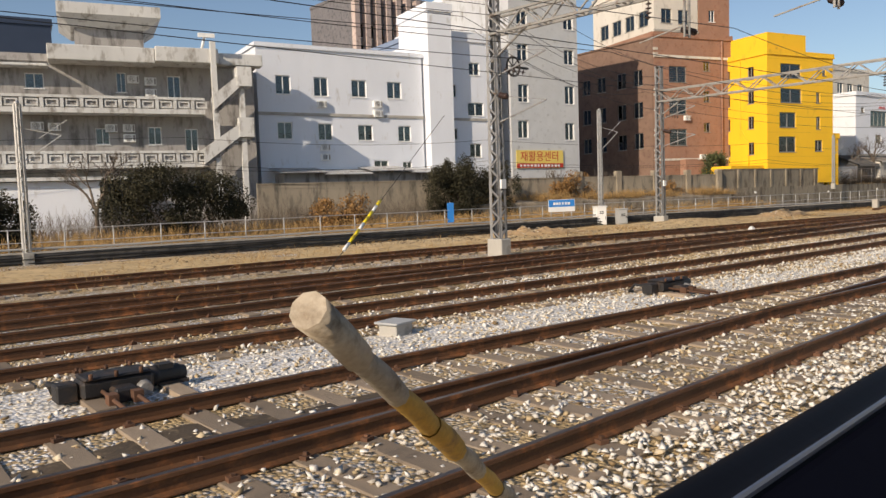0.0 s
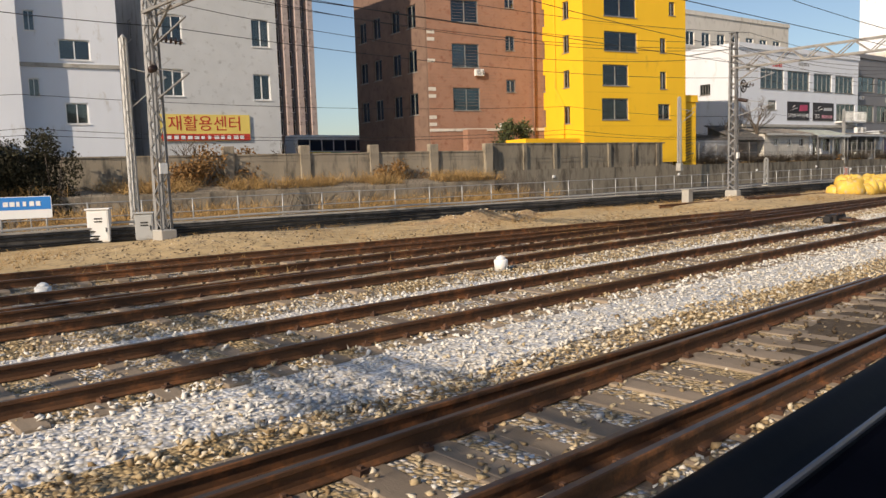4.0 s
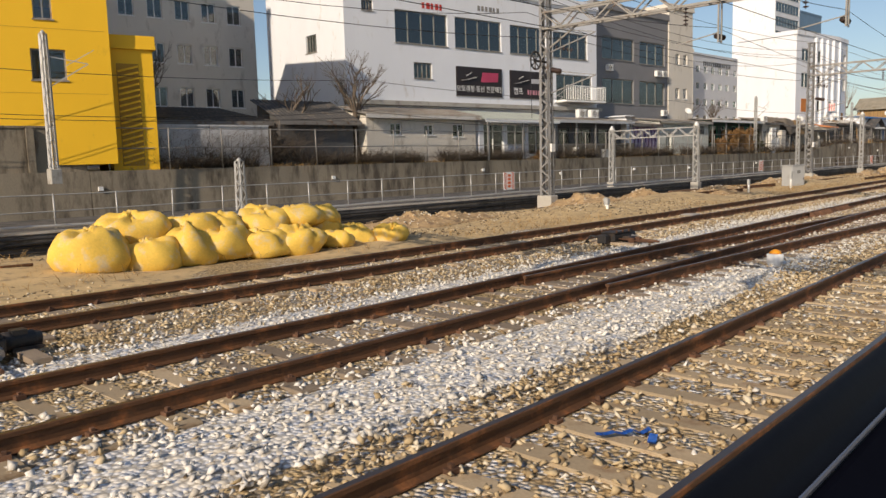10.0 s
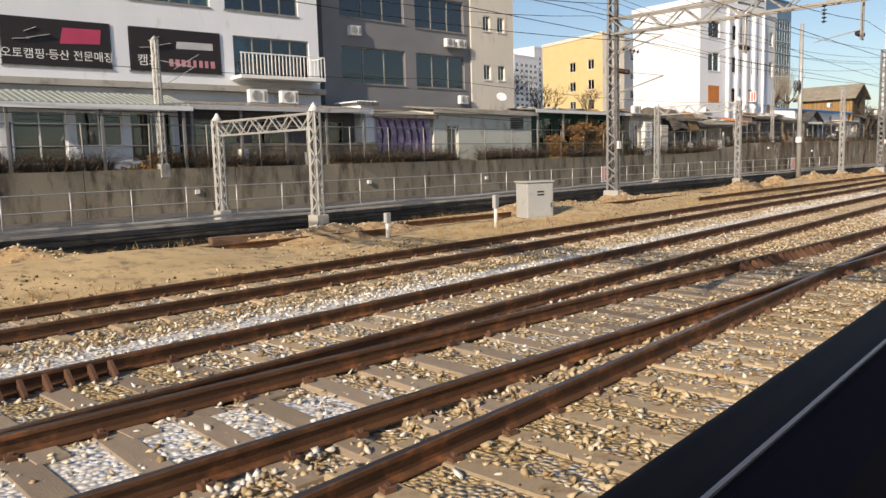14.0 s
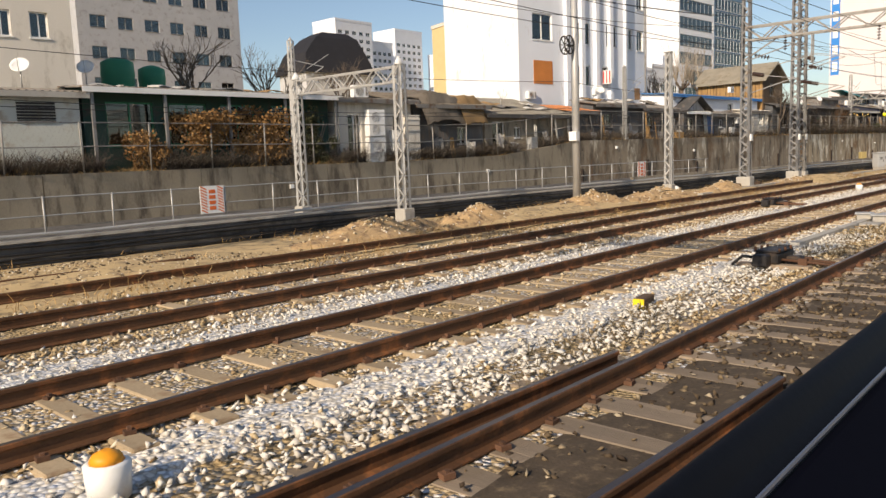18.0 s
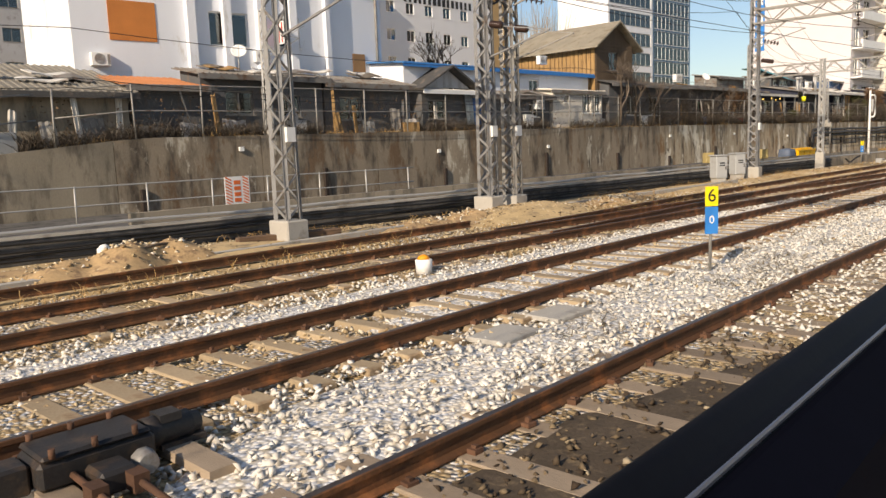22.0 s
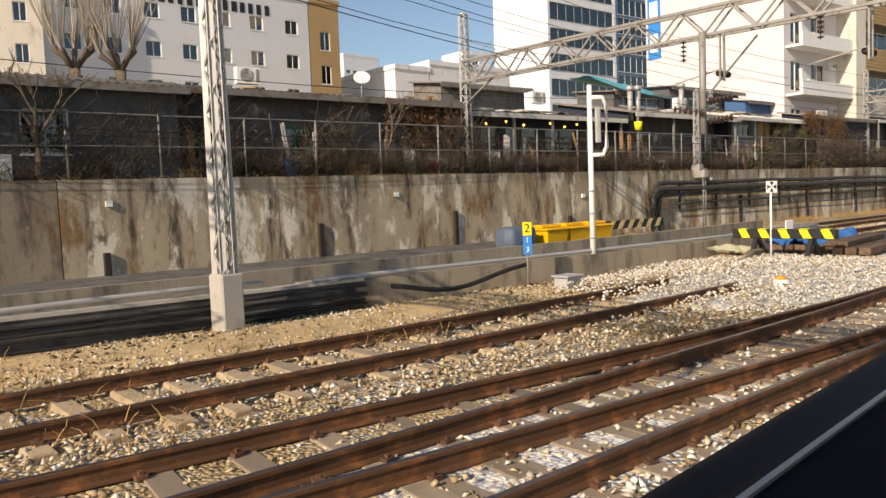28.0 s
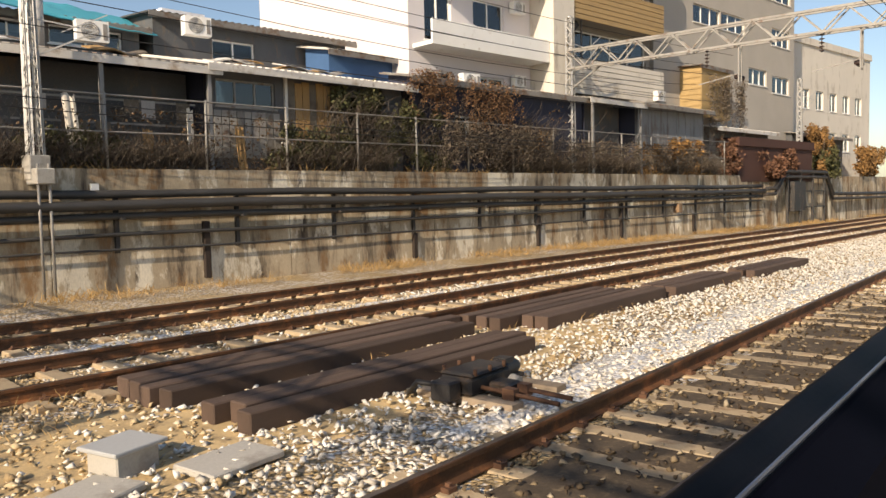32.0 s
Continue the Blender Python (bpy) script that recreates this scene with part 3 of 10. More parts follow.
bed("dry orange soil between the stacked timbers", TRACK_M, 1.9, 5.6, 214, 232, -0.03, SAND, "soil_patch")
bed("pale stone bed between the tracks of the old turnout", TRACK_M, -3.6, -0.85, -8, 20.4)
bed("broad pale stone bed beside the middle track", TRACK_M, -4.6, -0.85, 151, 196)
bed("pale stone bed beyond the middle track", TRACK_M, 0.85, 2.3, -8, 190)
bed("tan stone bed filling the middle track past the turnout", TRACK_M, -1.3, 1.3, 118, 156, -0.013, BALLAST, "tan_ballast_bed")
bed("pale stone bed filling the middle track", TRACK_M, -1.7, 1.6, 156, 200, -0.014)
bed("pale stone bed in the far track", TRACK_F, -0.6, 0.6, -8, 60, -0.045)
bed("pale stone bed under the ballast heap", TRACK_M, 0.9, 6.2, 202, 216, 0.0)
bed("pale stone bed by the stacked timbers", TRACK_M, 0.85, 2.2, 224, 262)
bed("pale stone bed beside the track by the wall", TRACK_P, -2.6, -0.9, 219, 280)

def stones(name, material, label, picks, size, seed):
    """Loose stones as one mesh: eight-sided lumps, squashed and turned."""
    rng = np.random.default_rng(seed)
    n = len(picks)
    base = np.array([(1, 0, 0), (0, 1, 0), (-1, 0, 0), (0, -1, 0), (0.25, 0.2, 0.8), (-0.2, -0.25, -0.6)])
    base = base[None] * rng.uniform(0.6, 1.25, (n, 6, 1)) + rng.uniform(-0.34, 0.34, (n, 6, 3))
    base *= np.stack([rng.uniform(0.75, 1.25, n), rng.uniform(0.7, 1.1, n), rng.uniform(0.5, 0.95, n)], 1)[:, None, :]
    a = rng.uniform(0, 2 * np.pi, n)
    tilt = rng.uniform(-0.9, 0.9, n)
    c, s = np.cos(tilt), np.sin(tilt)
    x, z = base[..., 0] * c[:, None] - base[..., 2] * s[:, None], base[..., 0] * s[:, None] + base[..., 2] * c[:, None]
    y = base[..., 1]
    ca, sa = np.cos(a)[:, None], np.sin(a)[:, None]
    r = size * rng.uniform(0.65, 1.3, n)[:, None]
    v = np.stack([(x * ca - y * sa) * r, (x * sa + y * ca) * r, z * r], -1) + picks[:, None, :]
    tri = np.array([(0, 1, 4), (1, 2, 4), (2, 3, 4), (3, 0, 4), (1, 0, 5), (2, 1, 5), (3, 2, 5), (0, 3, 5)])
    f = (tri[None] + (np.arange(n) * 6)[:, None, None]).reshape(-1, 3)
    me = bpy.data.meshes.new(name)
    me.vertices.add(n * 6)
    me.vertices.foreach_set("co", v.reshape(-1))
    me.loops.add(len(f) * 3)
    me.loops.foreach_set("vertex_index", f.reshape(-1))
    me.polygons.add(len(f))
    me.polygons.foreach_set("loop_start", np.arange(0, len(f) * 3, 3))
    me.update()
    me.validate()
    me.materials.append(material)
    tagged(new(name, me), label, "ballast", "", "stuff")


def ballast():
    rng = np.random.default_rng(11)
    n = 380000
    x = rng.uniform(-8, 262, n)
    own = np.interp(x, [p[0] for p in OWN], [p[1] for p in OWN])
    # nearer strips get more stones
    y = own + 1.15 + 11.0 * rng.random(n) ** 1.65
    mid = np.interp(x, [p[0] for p in TRACK_M], [p[1] for p in TRACK_M])
    near = np.interp(x, [p[0] for p in TRACK_N], [p[1] for p in TRACK_N])
    far = np.interp(x, [p[0] for p in TRACK_F], [p[1] for p in TRACK_F])
    keep = np.ones(n, bool)
    for line, lo, hi in ((TRACK_N, -12, 182), (TRACK_M, -14, 262), (TRACK_B1, -12, 43), (TRACK_B2, 80, 129), (TRACK_F, -15, 206), (TRACK_F2, 164, 205), (TRACK_Q, 218, 280)):
        c = np.interp(x, [p[0] for p in line], [p[1] for p in line])
        for s in (-0.7525, 0.7525):
            keep &= ~((np.abs(y - c - s) < 0.10) & (x > lo) & (x < hi))
        # between the rails stones lie lower and thinner
        keep &= ~((np.abs(y - c) < 0.66) & (x > lo) & (x < hi) & (rng.random(n) < 0.45))
    wave = np.sin(x * 0.21) + np.sin(x * 0.083 + 2) + 0.7 * np.sin(x * 0.6 + y)
    d = (mid - 0.95) - y
    w = np.where((d > 0) & (d < 1.55 + 0.22 * wave), 0.93, 0.10)
    w = np.where((y > mid + 0.95) & (y < mid + 2.2 + 0.2 * wave), 0.85, w)
    w = np.where((x > 84) & (x < 122) & (y < mid + 0.9), 0.6 - 0.5 * np.clip((x - 97) / 10, 0, 1), w)
    w = np.where((x < 24) & (y < mid - 0.9), 0.62, w)
    w = np.where((x > 152) & (x < 194) & (y < mid + 2.2), 0.97, w)
    w = np.where((x > 192) & (x < 203) & (y > mid + 0.9), 0.12, w)
    w = np.where((x >= 203) & (x < 214) & (y > mid + 1), 0.7, w)
    w = np.where((np.abs(y - mid) < 0.7), np.where((x > 118) & (x < 156), 0.1, 0.35), w)
    w = np.where((np.abs(y - near) < 1.4) & (x > 52) & (x < 150), 0.03, w)
    w = np.where((x > 213) & (y > mid + 1), np.where(np.sin(x * 0.9) + np.sin(y * 2.1 + x * 0.3) > 0.6, 0.7, 0.15), w)
    w = np.where((x > 221) & (y > mid + 1) & (y < 6.6 + 0.15 * (x - 222)), 0.85, w)
    w = np.where((x < 13) & (y < near - 0.8), 0.9, w)
    w = np.where((x > 141.5) & (x < 151.5) & (y < 4.85), 0.05, w)
    white = rng.random(n) < w
    inner = (np.abs(y - near) < 1.6) & (x < 182) | (np.abs(y - mid) < 1.2) & ((x < 120) | (x > 190))
    oily = np.zeros(n, bool)
    for lo, hi, line in ((37, 56, near), (121, 143, near), (147, 158, near), (205, 236, mid)):
        oily |= (x > lo) & (x < hi) & (y > line - 1.4) & (y < line + 0.95)
    keep &= ~(oily & (rng.random(n) < 0.25))
    z = np.full(n, -0.035) + rng.uniform(-0.02, 0.03, n)
    z += np.where((x > 198) & (x < 214) & (y > mid + 1.3) & (y < 9.8), 0.3 * np.exp(-((x - 207) / 5.0) ** 2) * np.clip((y - mid - 1.3) / 2.5, 0, 1), 0)
    z += 0.008 + np.where(inner, 0.02, 0) + np.where(oily, 0.006, 0)
    p = np.stack([x, y, z], 1)
    stones("oily_ballast", STONE_OIL, "oil-darkened ballast stones between the rails", p[keep & oily], 0.034, 3)
    keep &= ~oily
    stones("white_ballast", STONE_WHITE, "pale crushed ballast stones between the tracks", p[keep & white], 0.04, 1)
    stones("tan_ballast", STONE_TAN, "tan and rusty ballast stones around the sleepers", p[keep & ~white], 0.038, 2)


ballast()


def verge_stones():
    """Loose stones and clods strewn over the sandy strip, thicker in drifts."""
    rng = np.random.default_rng(31)
    g = VERGE[0]
    n = 90000
    fi, fj = rng.uniform(0, g.shape[0] - 1.01, n), (g.shape[1] - 1.01) * rng.random(n)
    i, j = fi.astype(int), fj.astype(int)
    u, v = (fi - i)[:, None], (fj - j)[:, None]
    p = (g[i, j] * (1 - u) + g[i + 1, j] * u) * (1 - v) + (g[i, j + 1] * (1 - u) + g[i + 1, j + 1] * u) * v
    drift = np.sin(p[:, 0] * 0.55 + 2 * np.sin(p[:, 1] * 0.8)) + np.sin(p[:, 0] * 0.19 + p[:, 1] * 0.6) + rng.normal(0, 0.5, n)
    p = p[drift > 0.35]
    k = int(len(p) * 0.72)
    stones("verge_stones", STONE_TAN, "tan stones and clods strewn over the sandy verge", p[:k], 0.034, 5)
    stones("verge_clods", STONE_OIL, "dark clods of soil on the sandy verge", p[k:], 0.045, 6)


verge_stones()
# ---- cable trough, walls, fences ----
def trough():
    top = thing("cable_trough", (0, 0, 0), "low soiled concrete cable trough wall with a pale capping", "cable trough", "", "structure")
    bm = bmesh.new()
    sweep(bm, run(-28, 200, 2.0, TROUGH), [(0, -0.2), (0, 0.5), (0.12, 0.5), (0.12, -0.2)])
    part("front_wall", bm, CONC_DARK, top, "soiled black concrete face")
    bm = bmesh.new()
    sweep(bm, run(-28, 200, 2.0, TROUGH, -0.03), [(0, 0.5), (0, 0.56), (0.26, 0.56), (0.26, 0.5)])
    part("capping", bm, CONC, top, "pale concrete capping")
    for k, (dz, off) in enumerate(((0.40, -0.06), (0.28, -0.09), (0.16, -0.07), (0.05, -0.12))):
        bm = bmesh.new()
        pts = [(x, y + 0.03 * math.sin(x * 0.4 + k), z + dz + 0.03 * math.sin(x * 0.7 + 2 * k)) for x, y, z in run(-28, 200, 1.4, TROUGH, off)]
        tube(bm, pts, 0.03, 5)
        part("cable", bm, CABLE, top)
    bm = bmesh.new()
    tube(bm, [(x, y, 0.66 + 0.02 * math.sin(x)) for x, y, z in run(-28, 198, 1.4, TROUGH, 0.12)], 0.045, 6)
    part("conduit", bm, GALV, top, "pale steel conduit on the capping")
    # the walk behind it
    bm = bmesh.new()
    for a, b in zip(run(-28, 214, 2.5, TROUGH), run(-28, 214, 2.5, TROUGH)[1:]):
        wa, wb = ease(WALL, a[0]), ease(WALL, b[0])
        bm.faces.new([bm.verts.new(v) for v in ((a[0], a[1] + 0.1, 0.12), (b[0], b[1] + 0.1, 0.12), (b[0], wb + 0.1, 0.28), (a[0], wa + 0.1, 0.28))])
    tagged(part("wall_foot_strip", bm, CONC_DARK), "dark strip of ground along the foot of the retaining wall", "ground", "", "structure")
    bm = bmesh.new()
    sweep(bm, run(160, 222, 2.0, [(160, 19.2), (175, 17.6), (190, 15.6), (205, 14.2), (213, 13.4), (222, 13.6)]), [(0, -0.1), (0, 0.62), (0.18, 0.62), (0.18, -0.1)])
    tagged(part("parapet", bm, WALLB), "low bare concrete parapet before the retaining wall", "wall", "", "structure")
    bm = bmesh.new()
    sweep(bm, run(199, 219, 1.0, TROUGH, 0.0), [(0, -0.1), (0, 0.52), (0.9, 0.52), (0.9, -0.1)])
    tagged(part("platform_kerb", bm, WALLB), "pale concrete kerb wall behind the buffer stop", "wall", "", "structure")
    bm = bmesh.new()
    tube(bm, [(x, y, 0.6) for x, y, z in run(199, 219, 1.0, TROUGH, 0.1)], 0.05, 6)
    tagged(part("kerb_conduit", bm, GALV), "steel conduit lying on the concrete kerb", "conduit", "", "structure")


trough()


def retaining_wall():
    top = thing("retaining_wall", (0, 0, 0), "streaked and stained concrete retaining wall", "wall", "", "structure")
    x = 64.5
    rnd = random.Random(5)
    while x < 299:
        w = min(rnd.uniform(5.5, 6.5), 299.5 - x)
        bm = bmesh.new()
        n = 4
        rings = []
        for i in range(n + 1):
            xx = x + (w - 0.025) * i / n
            y, zt = ease(WALL, xx), lerp(WALL_TOP, xx)
            rings.append([bm.verts.new(v) for v in ((xx, y, -0.1), (xx, y + 0.05, zt), (xx, y + 0.45, zt), (xx, y + 0.45, -0.1))])
        for a, b in zip(rings, rings[1:]):
            for j in range(4):
                bm.faces.new((a[j], b[j], b[(j + 1) % 4], a[(j + 1) % 4]))
        bm.faces.new(rings[0][::-1])
        bm.faces.new(rings[-1])
        bmesh.ops.recalc_face_normals(bm, faces=bm.faces[:])
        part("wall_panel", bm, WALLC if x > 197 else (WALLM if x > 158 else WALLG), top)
        x += w
    # the ground above and behind it
    bm = bmesh.new()
    xs = np.arange(64.5, 300, 3.0)
    for a, b in zip(xs, xs[1:]):
        bm.faces.new([bm.verts.new(v) for v in ((a, ease(WALL, a) + 0.4, lerp(WALL_TOP, a) - 0.05), (b, ease(WALL, b) + 0.4, lerp(WALL_TOP, b) - 0.05), (b, ease(WALL, b) + 90, 3.2), (a, ease(WALL, a) + 90, 3.2))])
    tagged(part("upper_ground", bm, SAND), "raised ground behind the retaining wall", "ground", "", "structure")


retaining_wall()


def fence_run(name, label, line, off, x0, x1, pitch, base, height, rails, r, material, seed=0, mesh=False):
    """A fence of posts and rails along a plan line; base gives the foot's height."""
    rnd = random.Random(seed)
    top = thing(name, (0, 0, 0), label, "fence", "fences")
    post = bmesh.new()
    tube(post, [(0, 0, -0.1), (0, 0, height)], r * 1.15, 6)
    me = mesh_of("post", post, material)
    x = x0
    while x < x1:
        ob = new("post", me)
        ob.parent = top
        ob.matrix_world = Matrix.Translation((x, ease(line, x) + off, base(x))) @ Matrix.Rotation(rnd.uniform(-0.025, 0.025), 4, "Y")
        x += pitch * rnd.uniform(0.97, 1.03)
    for u in rails:
        bm = bmesh.new()
        tube(bm, [(x, y, base(x) + height * u + rnd.uniform(-0.012, 0.012)) for x, y, z in run(x0, x1, pitch, line, off)], r * 0.8, 5)
        part("rail", bm, material, top)
    if mesh:
        bm = bmesh.new()
        for k in range(int((x1 - x0) / 0.15)):
            xa = x0 + k * 0.15
            for s in (-1, 1):
                xb = xa + s * height * 0.5
                if x0 < xb < x1:
                    tube(bm, [(xa, ease(line, xa) + off + 0.02, base(xa) + 0.05), (xb, ease(line, xb) + off + 0.02, base(xb) + height - 0.06)], 0.0013, 3, False)
        tagged(part("wire_mesh", bm, material, top, "sagging wire mesh"), kind="stuff")
    return top


foot = lambda x: lerp(WALL_TOP, x) - 0.02
fence_run("wall_fence", "weathered wire fence with steel posts on the retaining wall", WALL, 0.25, 84, 160, 2.4, foot, 1.75, (0.52, 0.98), 0.028, GALV_OLD, 1, True)
fence_run("wall_fence", "rusty wire fence with pale posts on the higher retaining wall", WALL, 0.25, 160.5, 262, 2.5, foot, 1.85, (0.5, 0.98), 0.03, GALV_OLD, 2, True)
RAILING = [(-30, 40), (0, 35.2), (20, 32.6), (44, 30.6), (60, 28.2), (75, 26.4), (97, 25.0), (114, 24.4), (137, 23.4), (150, 22.6), (165, 20.9), (178, 19.0)]
fence_run("railing", "pale pipe railing along the trackside walk", RAILING, 0, -26, 172, 2.0, lambda x: 0.2, 1.15, (0.5, 0.97), 0.026, GALV, 3)
# ---- the carriage's window sill, along the whole way ----
# slope from the eye down to the outer lip and to the inner trim
LIP = [(-10, 0.79), (0, 0.79), (26, 0.82), (44, 0.84), (64, 0.95), (89, 0.96), (129, 0.95), (157, 0.92), (174, 0.85), (191, 0.77), (205, 0.86), (219, 0.98), (240, 1.0)]
TRIM = [(-10, 0.955), (0, 0.955), (26, 1.04), (44, 1.145), (64, 1.34), (89, 1.255), (129, 1.30), (157, 1.19), (174, 1.08), (191, 0.97), (205, 1.1), (219, 1.23), (240, 1.24)]


def sill():
    top = thing("train_window_sill", (0, 0, 0), "dark rubber-edged window sill of the long carriage", "window sill", "", "structure")

    def strip_of(name, profile, material, label=""):
        bm = bmesh.new()
        rings = []
        for x in np.arange(-8, 240, 2.0):
            y, lip, trim = ease(OWN, x), 0.405 * lerp(LIP, x), 0.33 * lerp(TRIM, x)
            rings.append([bm.verts.new((x, y + a, EYE - lip - (trim - lip) * u - d)) for a, u, d in profile])
        k = len(profile)
        for p, q in zip(rings, rings[1:]):
            for j in range(k):
                bm.faces.new((p[j], q[j], q[(j + 1) % k], p[(j + 1) % k])).smooth = name == "ledge"
        bm.faces.new(rings[0])
        bm.faces.new(rings[-1][::-1])
        part(name, bm, material, top, label)

    # (aside, share of the way from lip to trim, extra drop)
    strip_of("ledge", [(0.400, 0, 0.5), (0.407, 0, 0.03), (0.4065, 0, 0.014), (0.403, 0, 0.005), (0.396, 0, 0.001), (0.386, 0.05, 0.001), (0.374, 0.2, 0.006), (0.362, 0.5, 0.014), (0.352, 0.8, 0.016), (0.334, 1, 0.006), (0.334, 1, 0.5)], SILL)
    strip_of("trim", [(0.3335, 1, 0.004), (0.3315, 1, 0.0), (0.3295, 1, 0.001), (0.328, 1, 0.005), (0.330, 1, 0.012)], SILL_EDGE, "thin bright metal trim")
    strip_of("lining", [(0.332, 1, 0.02), (0.322, 1, 0.022), (0.25, 1, 0.09), (0.21, 1, 0.6), (0.332, 1, 0.6)], LINING, "navy lining below the sill")


sill()


# ---- masts, portals and wires ----
def lattice(bm, h, w0, w1, d0, d1, pitch, leg, brace, mi=0):
    """A four-legged lattice column, tapering from w0 x d0 to w1 x d1."""
    def corner(sx, sy, z):
        u = z / h
        return Vector((sx * (w0 + (w1 - w0) * u) / 2, sy * (d0 + (d1 - d0) * u) / 2, z))
    # legs are angles: two thin flanges each
    for sx in (-1, 1):
        for sy in (-1, 1):
            a, b = corner(sx, sy, 0), corner(sx, sy, h)
            bar(bm, a - Vector((sx * leg * 0.5, 0, 0)), b - Vector((sx * leg * 0.5, 0, 0)), leg * 1.25, leg * 0.22, mi)
            bar(bm, a - Vector((0, sy * leg * 0.5, 0)), b - Vector((0, sy * leg * 0.5, 0)), leg * 0.22, leg * 1.25, mi)
    n = max(2, round(h / pitch))
    for i in range(n):
        za, zb = h * i / n, h * (i + 1) / n
        s = 1 if i % 2 else -1
        for sy in (-1, 1):
            bar(bm, corner(-s * sy, sy, za), corner(s * sy, sy, zb), brace, brace * 0.3, mi)
        for sx in (-1, 1):
            bar(bm, corner(sx, -s * sx, za), corner(sx, s * sx, zb), brace * 0.3, brace, mi)


def disc_chain(bm, a, b, n, r):
    """A string of insulator discs from a to b."""
    a, b = Vector(a), Vector(b)
    tube(bm, [a, b], 0.015, 5)
    for i in range(n):
        p = a.lerp(b, (i + 0.5) / n)
        t = (b - a).normalized() * 0.028
        tube(bm, [p - t, p, p + t], [r * 0.45, r, r * 0.35], 8)


def mast(x, y, h=8.9, material=None, base=0.55, width=0.34, depth=0.46, label="galvanised lattice catenary mast on a concrete foot", foot=0.0, fittings=True, arms=()):
    material = material or GALV
    top = thing("catenary_mast", (x, y, foot), label, "mast", "catenary masts")
    bm = bmesh.new()
    box(bm, -width * 0.75, -depth * 0.75, -0.25, width * 0.75, depth * 0.75, base)
    part("foot", bevelled(bm, 0.03), CONC, top, "square concrete foot")
    bm = bmesh.new()
    lattice(bm, h - base, width, width * 0.78, depth, depth * 0.78, 0.36, 0.075, 0.06)
    ob = part("column", bm, material, top)
    ob.location.z = base
    bm = bmesh.new()
    box(bm, -width * 0.5, -depth * 0.5, h, width * 0.5, depth * 0.5, h + 0.04)
    part("cap", bm, material, top)
    if fittings:
        bm = bmesh.new()
        disc_chain(bm, (0.1, -0.35, 6.4), (0.6, -0.9, 6.25), 5, 0.11)
        part("insulator", bm, INSUL, top)
        bm = bmesh.new()
        disc_chain(bm, (-0.1, -0.35, 5.5), (-0.5, -1.0, 5.35), 5, 0.11)
        part("insulator", bm, INSUL, top)
        bm = bmesh.new()
        for zz in (4.6, 6.2):
            bar(bm, (0, -0.2, zz), (0.1, -2.2, zz + 0.55), 0.045)
            bar(bm, (0, -0.2, zz + 0.9), (0.1, -2.2, zz + 0.55), 0.03)
        part("cantilever", bm, material, top)
        bm = bmesh.new()
        box(bm, -0.14, -0.33, 2.3, 0.1, -0.25, 2.62)
        part("number_plate", bm, WHITE, top, "small white plate")
    return top


def portal(x, y0, y1, z=7.15, h=0.62, name_label="galvanised lattice portal beam over the tracks"):
    """A lattice beam across the tracks, with droppers and insulators under it."""
    top = thing("portal_beam", (x, y0, z), name_label, "portal beam", "portal beams")
    bm = bmesh.new()
    L = y0 - y1
    n = int(L / 0.75)
    for sx in (-0.2, 0.2):
        for zz in (0, h):
            bar(bm, (sx, 0, zz - (0.0 if zz else 0)), (sx, -L, zz), 0.08)
        for i in range(n):
            a, b = -L * i / n, -L * (i + 1) / n
            bar(bm, (sx, a, 0 if i % 2 else h), (sx, b, h if i % 2 else 0), 0.05)
    for i in range(0, n + 1):
        bar(bm, (-0.2, -L * i / n, h if i % 2 == 0 else 0), (0.2, -L * i / n, h if i % 2 == 0 else 0), 0.034)
    bar(bm, (0, 0.1, -0.9), (0, -1.5, 0.02), 0.06)
    part("truss", bm, GALV_OLD, top)
    k = 0
    for yy in (10.5, 6.6, 2.6, -1.2):
        if yy < y0 - 2:
            bm = bmesh.new()
            yl = yy - y0
            for s in (-0.13, 0.13):
                bar(bm, (s, yl, 0), (s, yl, -1.35), 0.05)
            bar(bm, (-0.13, yl, -1.3), (0.13, yl, -1.3), 0.04)
            bar(bm, (0, yl, -1.0), (0.0, yl + 1.5, -1.25), 0.035)
            part("dropper", bm, GALV_OLD, top)
            bm = bmesh.new()
            disc_chain(bm, (0, yl + 0.15, -1.1), (0.75, yl + 0.15, -1.1), 5, 0.1)
            part("insulator", bm, INSUL, top)
            bm = bmesh.new()
            disc_chain(bm, (0.0, yl + 1.2, 0), (0.0, yl + 1.2, -0.65), 5, 0.1)
            part("insulator", bm, INSUL, top)
        k += 1
    return top


MASTS = [(19.6, 17.8, 9.4), (39.9, 23.6, 9.2), (70.8, 19.8, 9.1), (95.9, 17.5, 9.1), (124.9, 15.95, 9.1), (160.9, 13.5, 9.2), (168.3, 13.4, 10.2), (187.6, 12.15, 9.2)]
MAST_OBS = {}
for i, (x, y, h) in enumerate(MASTS):
    MAST_OBS[x] = mast(x, y, h, GALV_MID, width=0.40 if i in (5, 6) else 0.34)
MAST_OBS[171.0] = mast(169.55, 13.4, 10.4, GALV_OLD, 0.5, 0.4, 0.46, "dark weathered lattice mast beside a galvanised one")
mast(197.0, 11.6, 6.1, GALV, 0.95, 0.26, 0.30, "slim white lattice mast on a tall concrete foot", fittings=False)
mast(154.6, 14.6, 6.2, GALV, 0.5, 0.28, 0.30, "slim white lattice mast with a concrete foot", fittings=False)
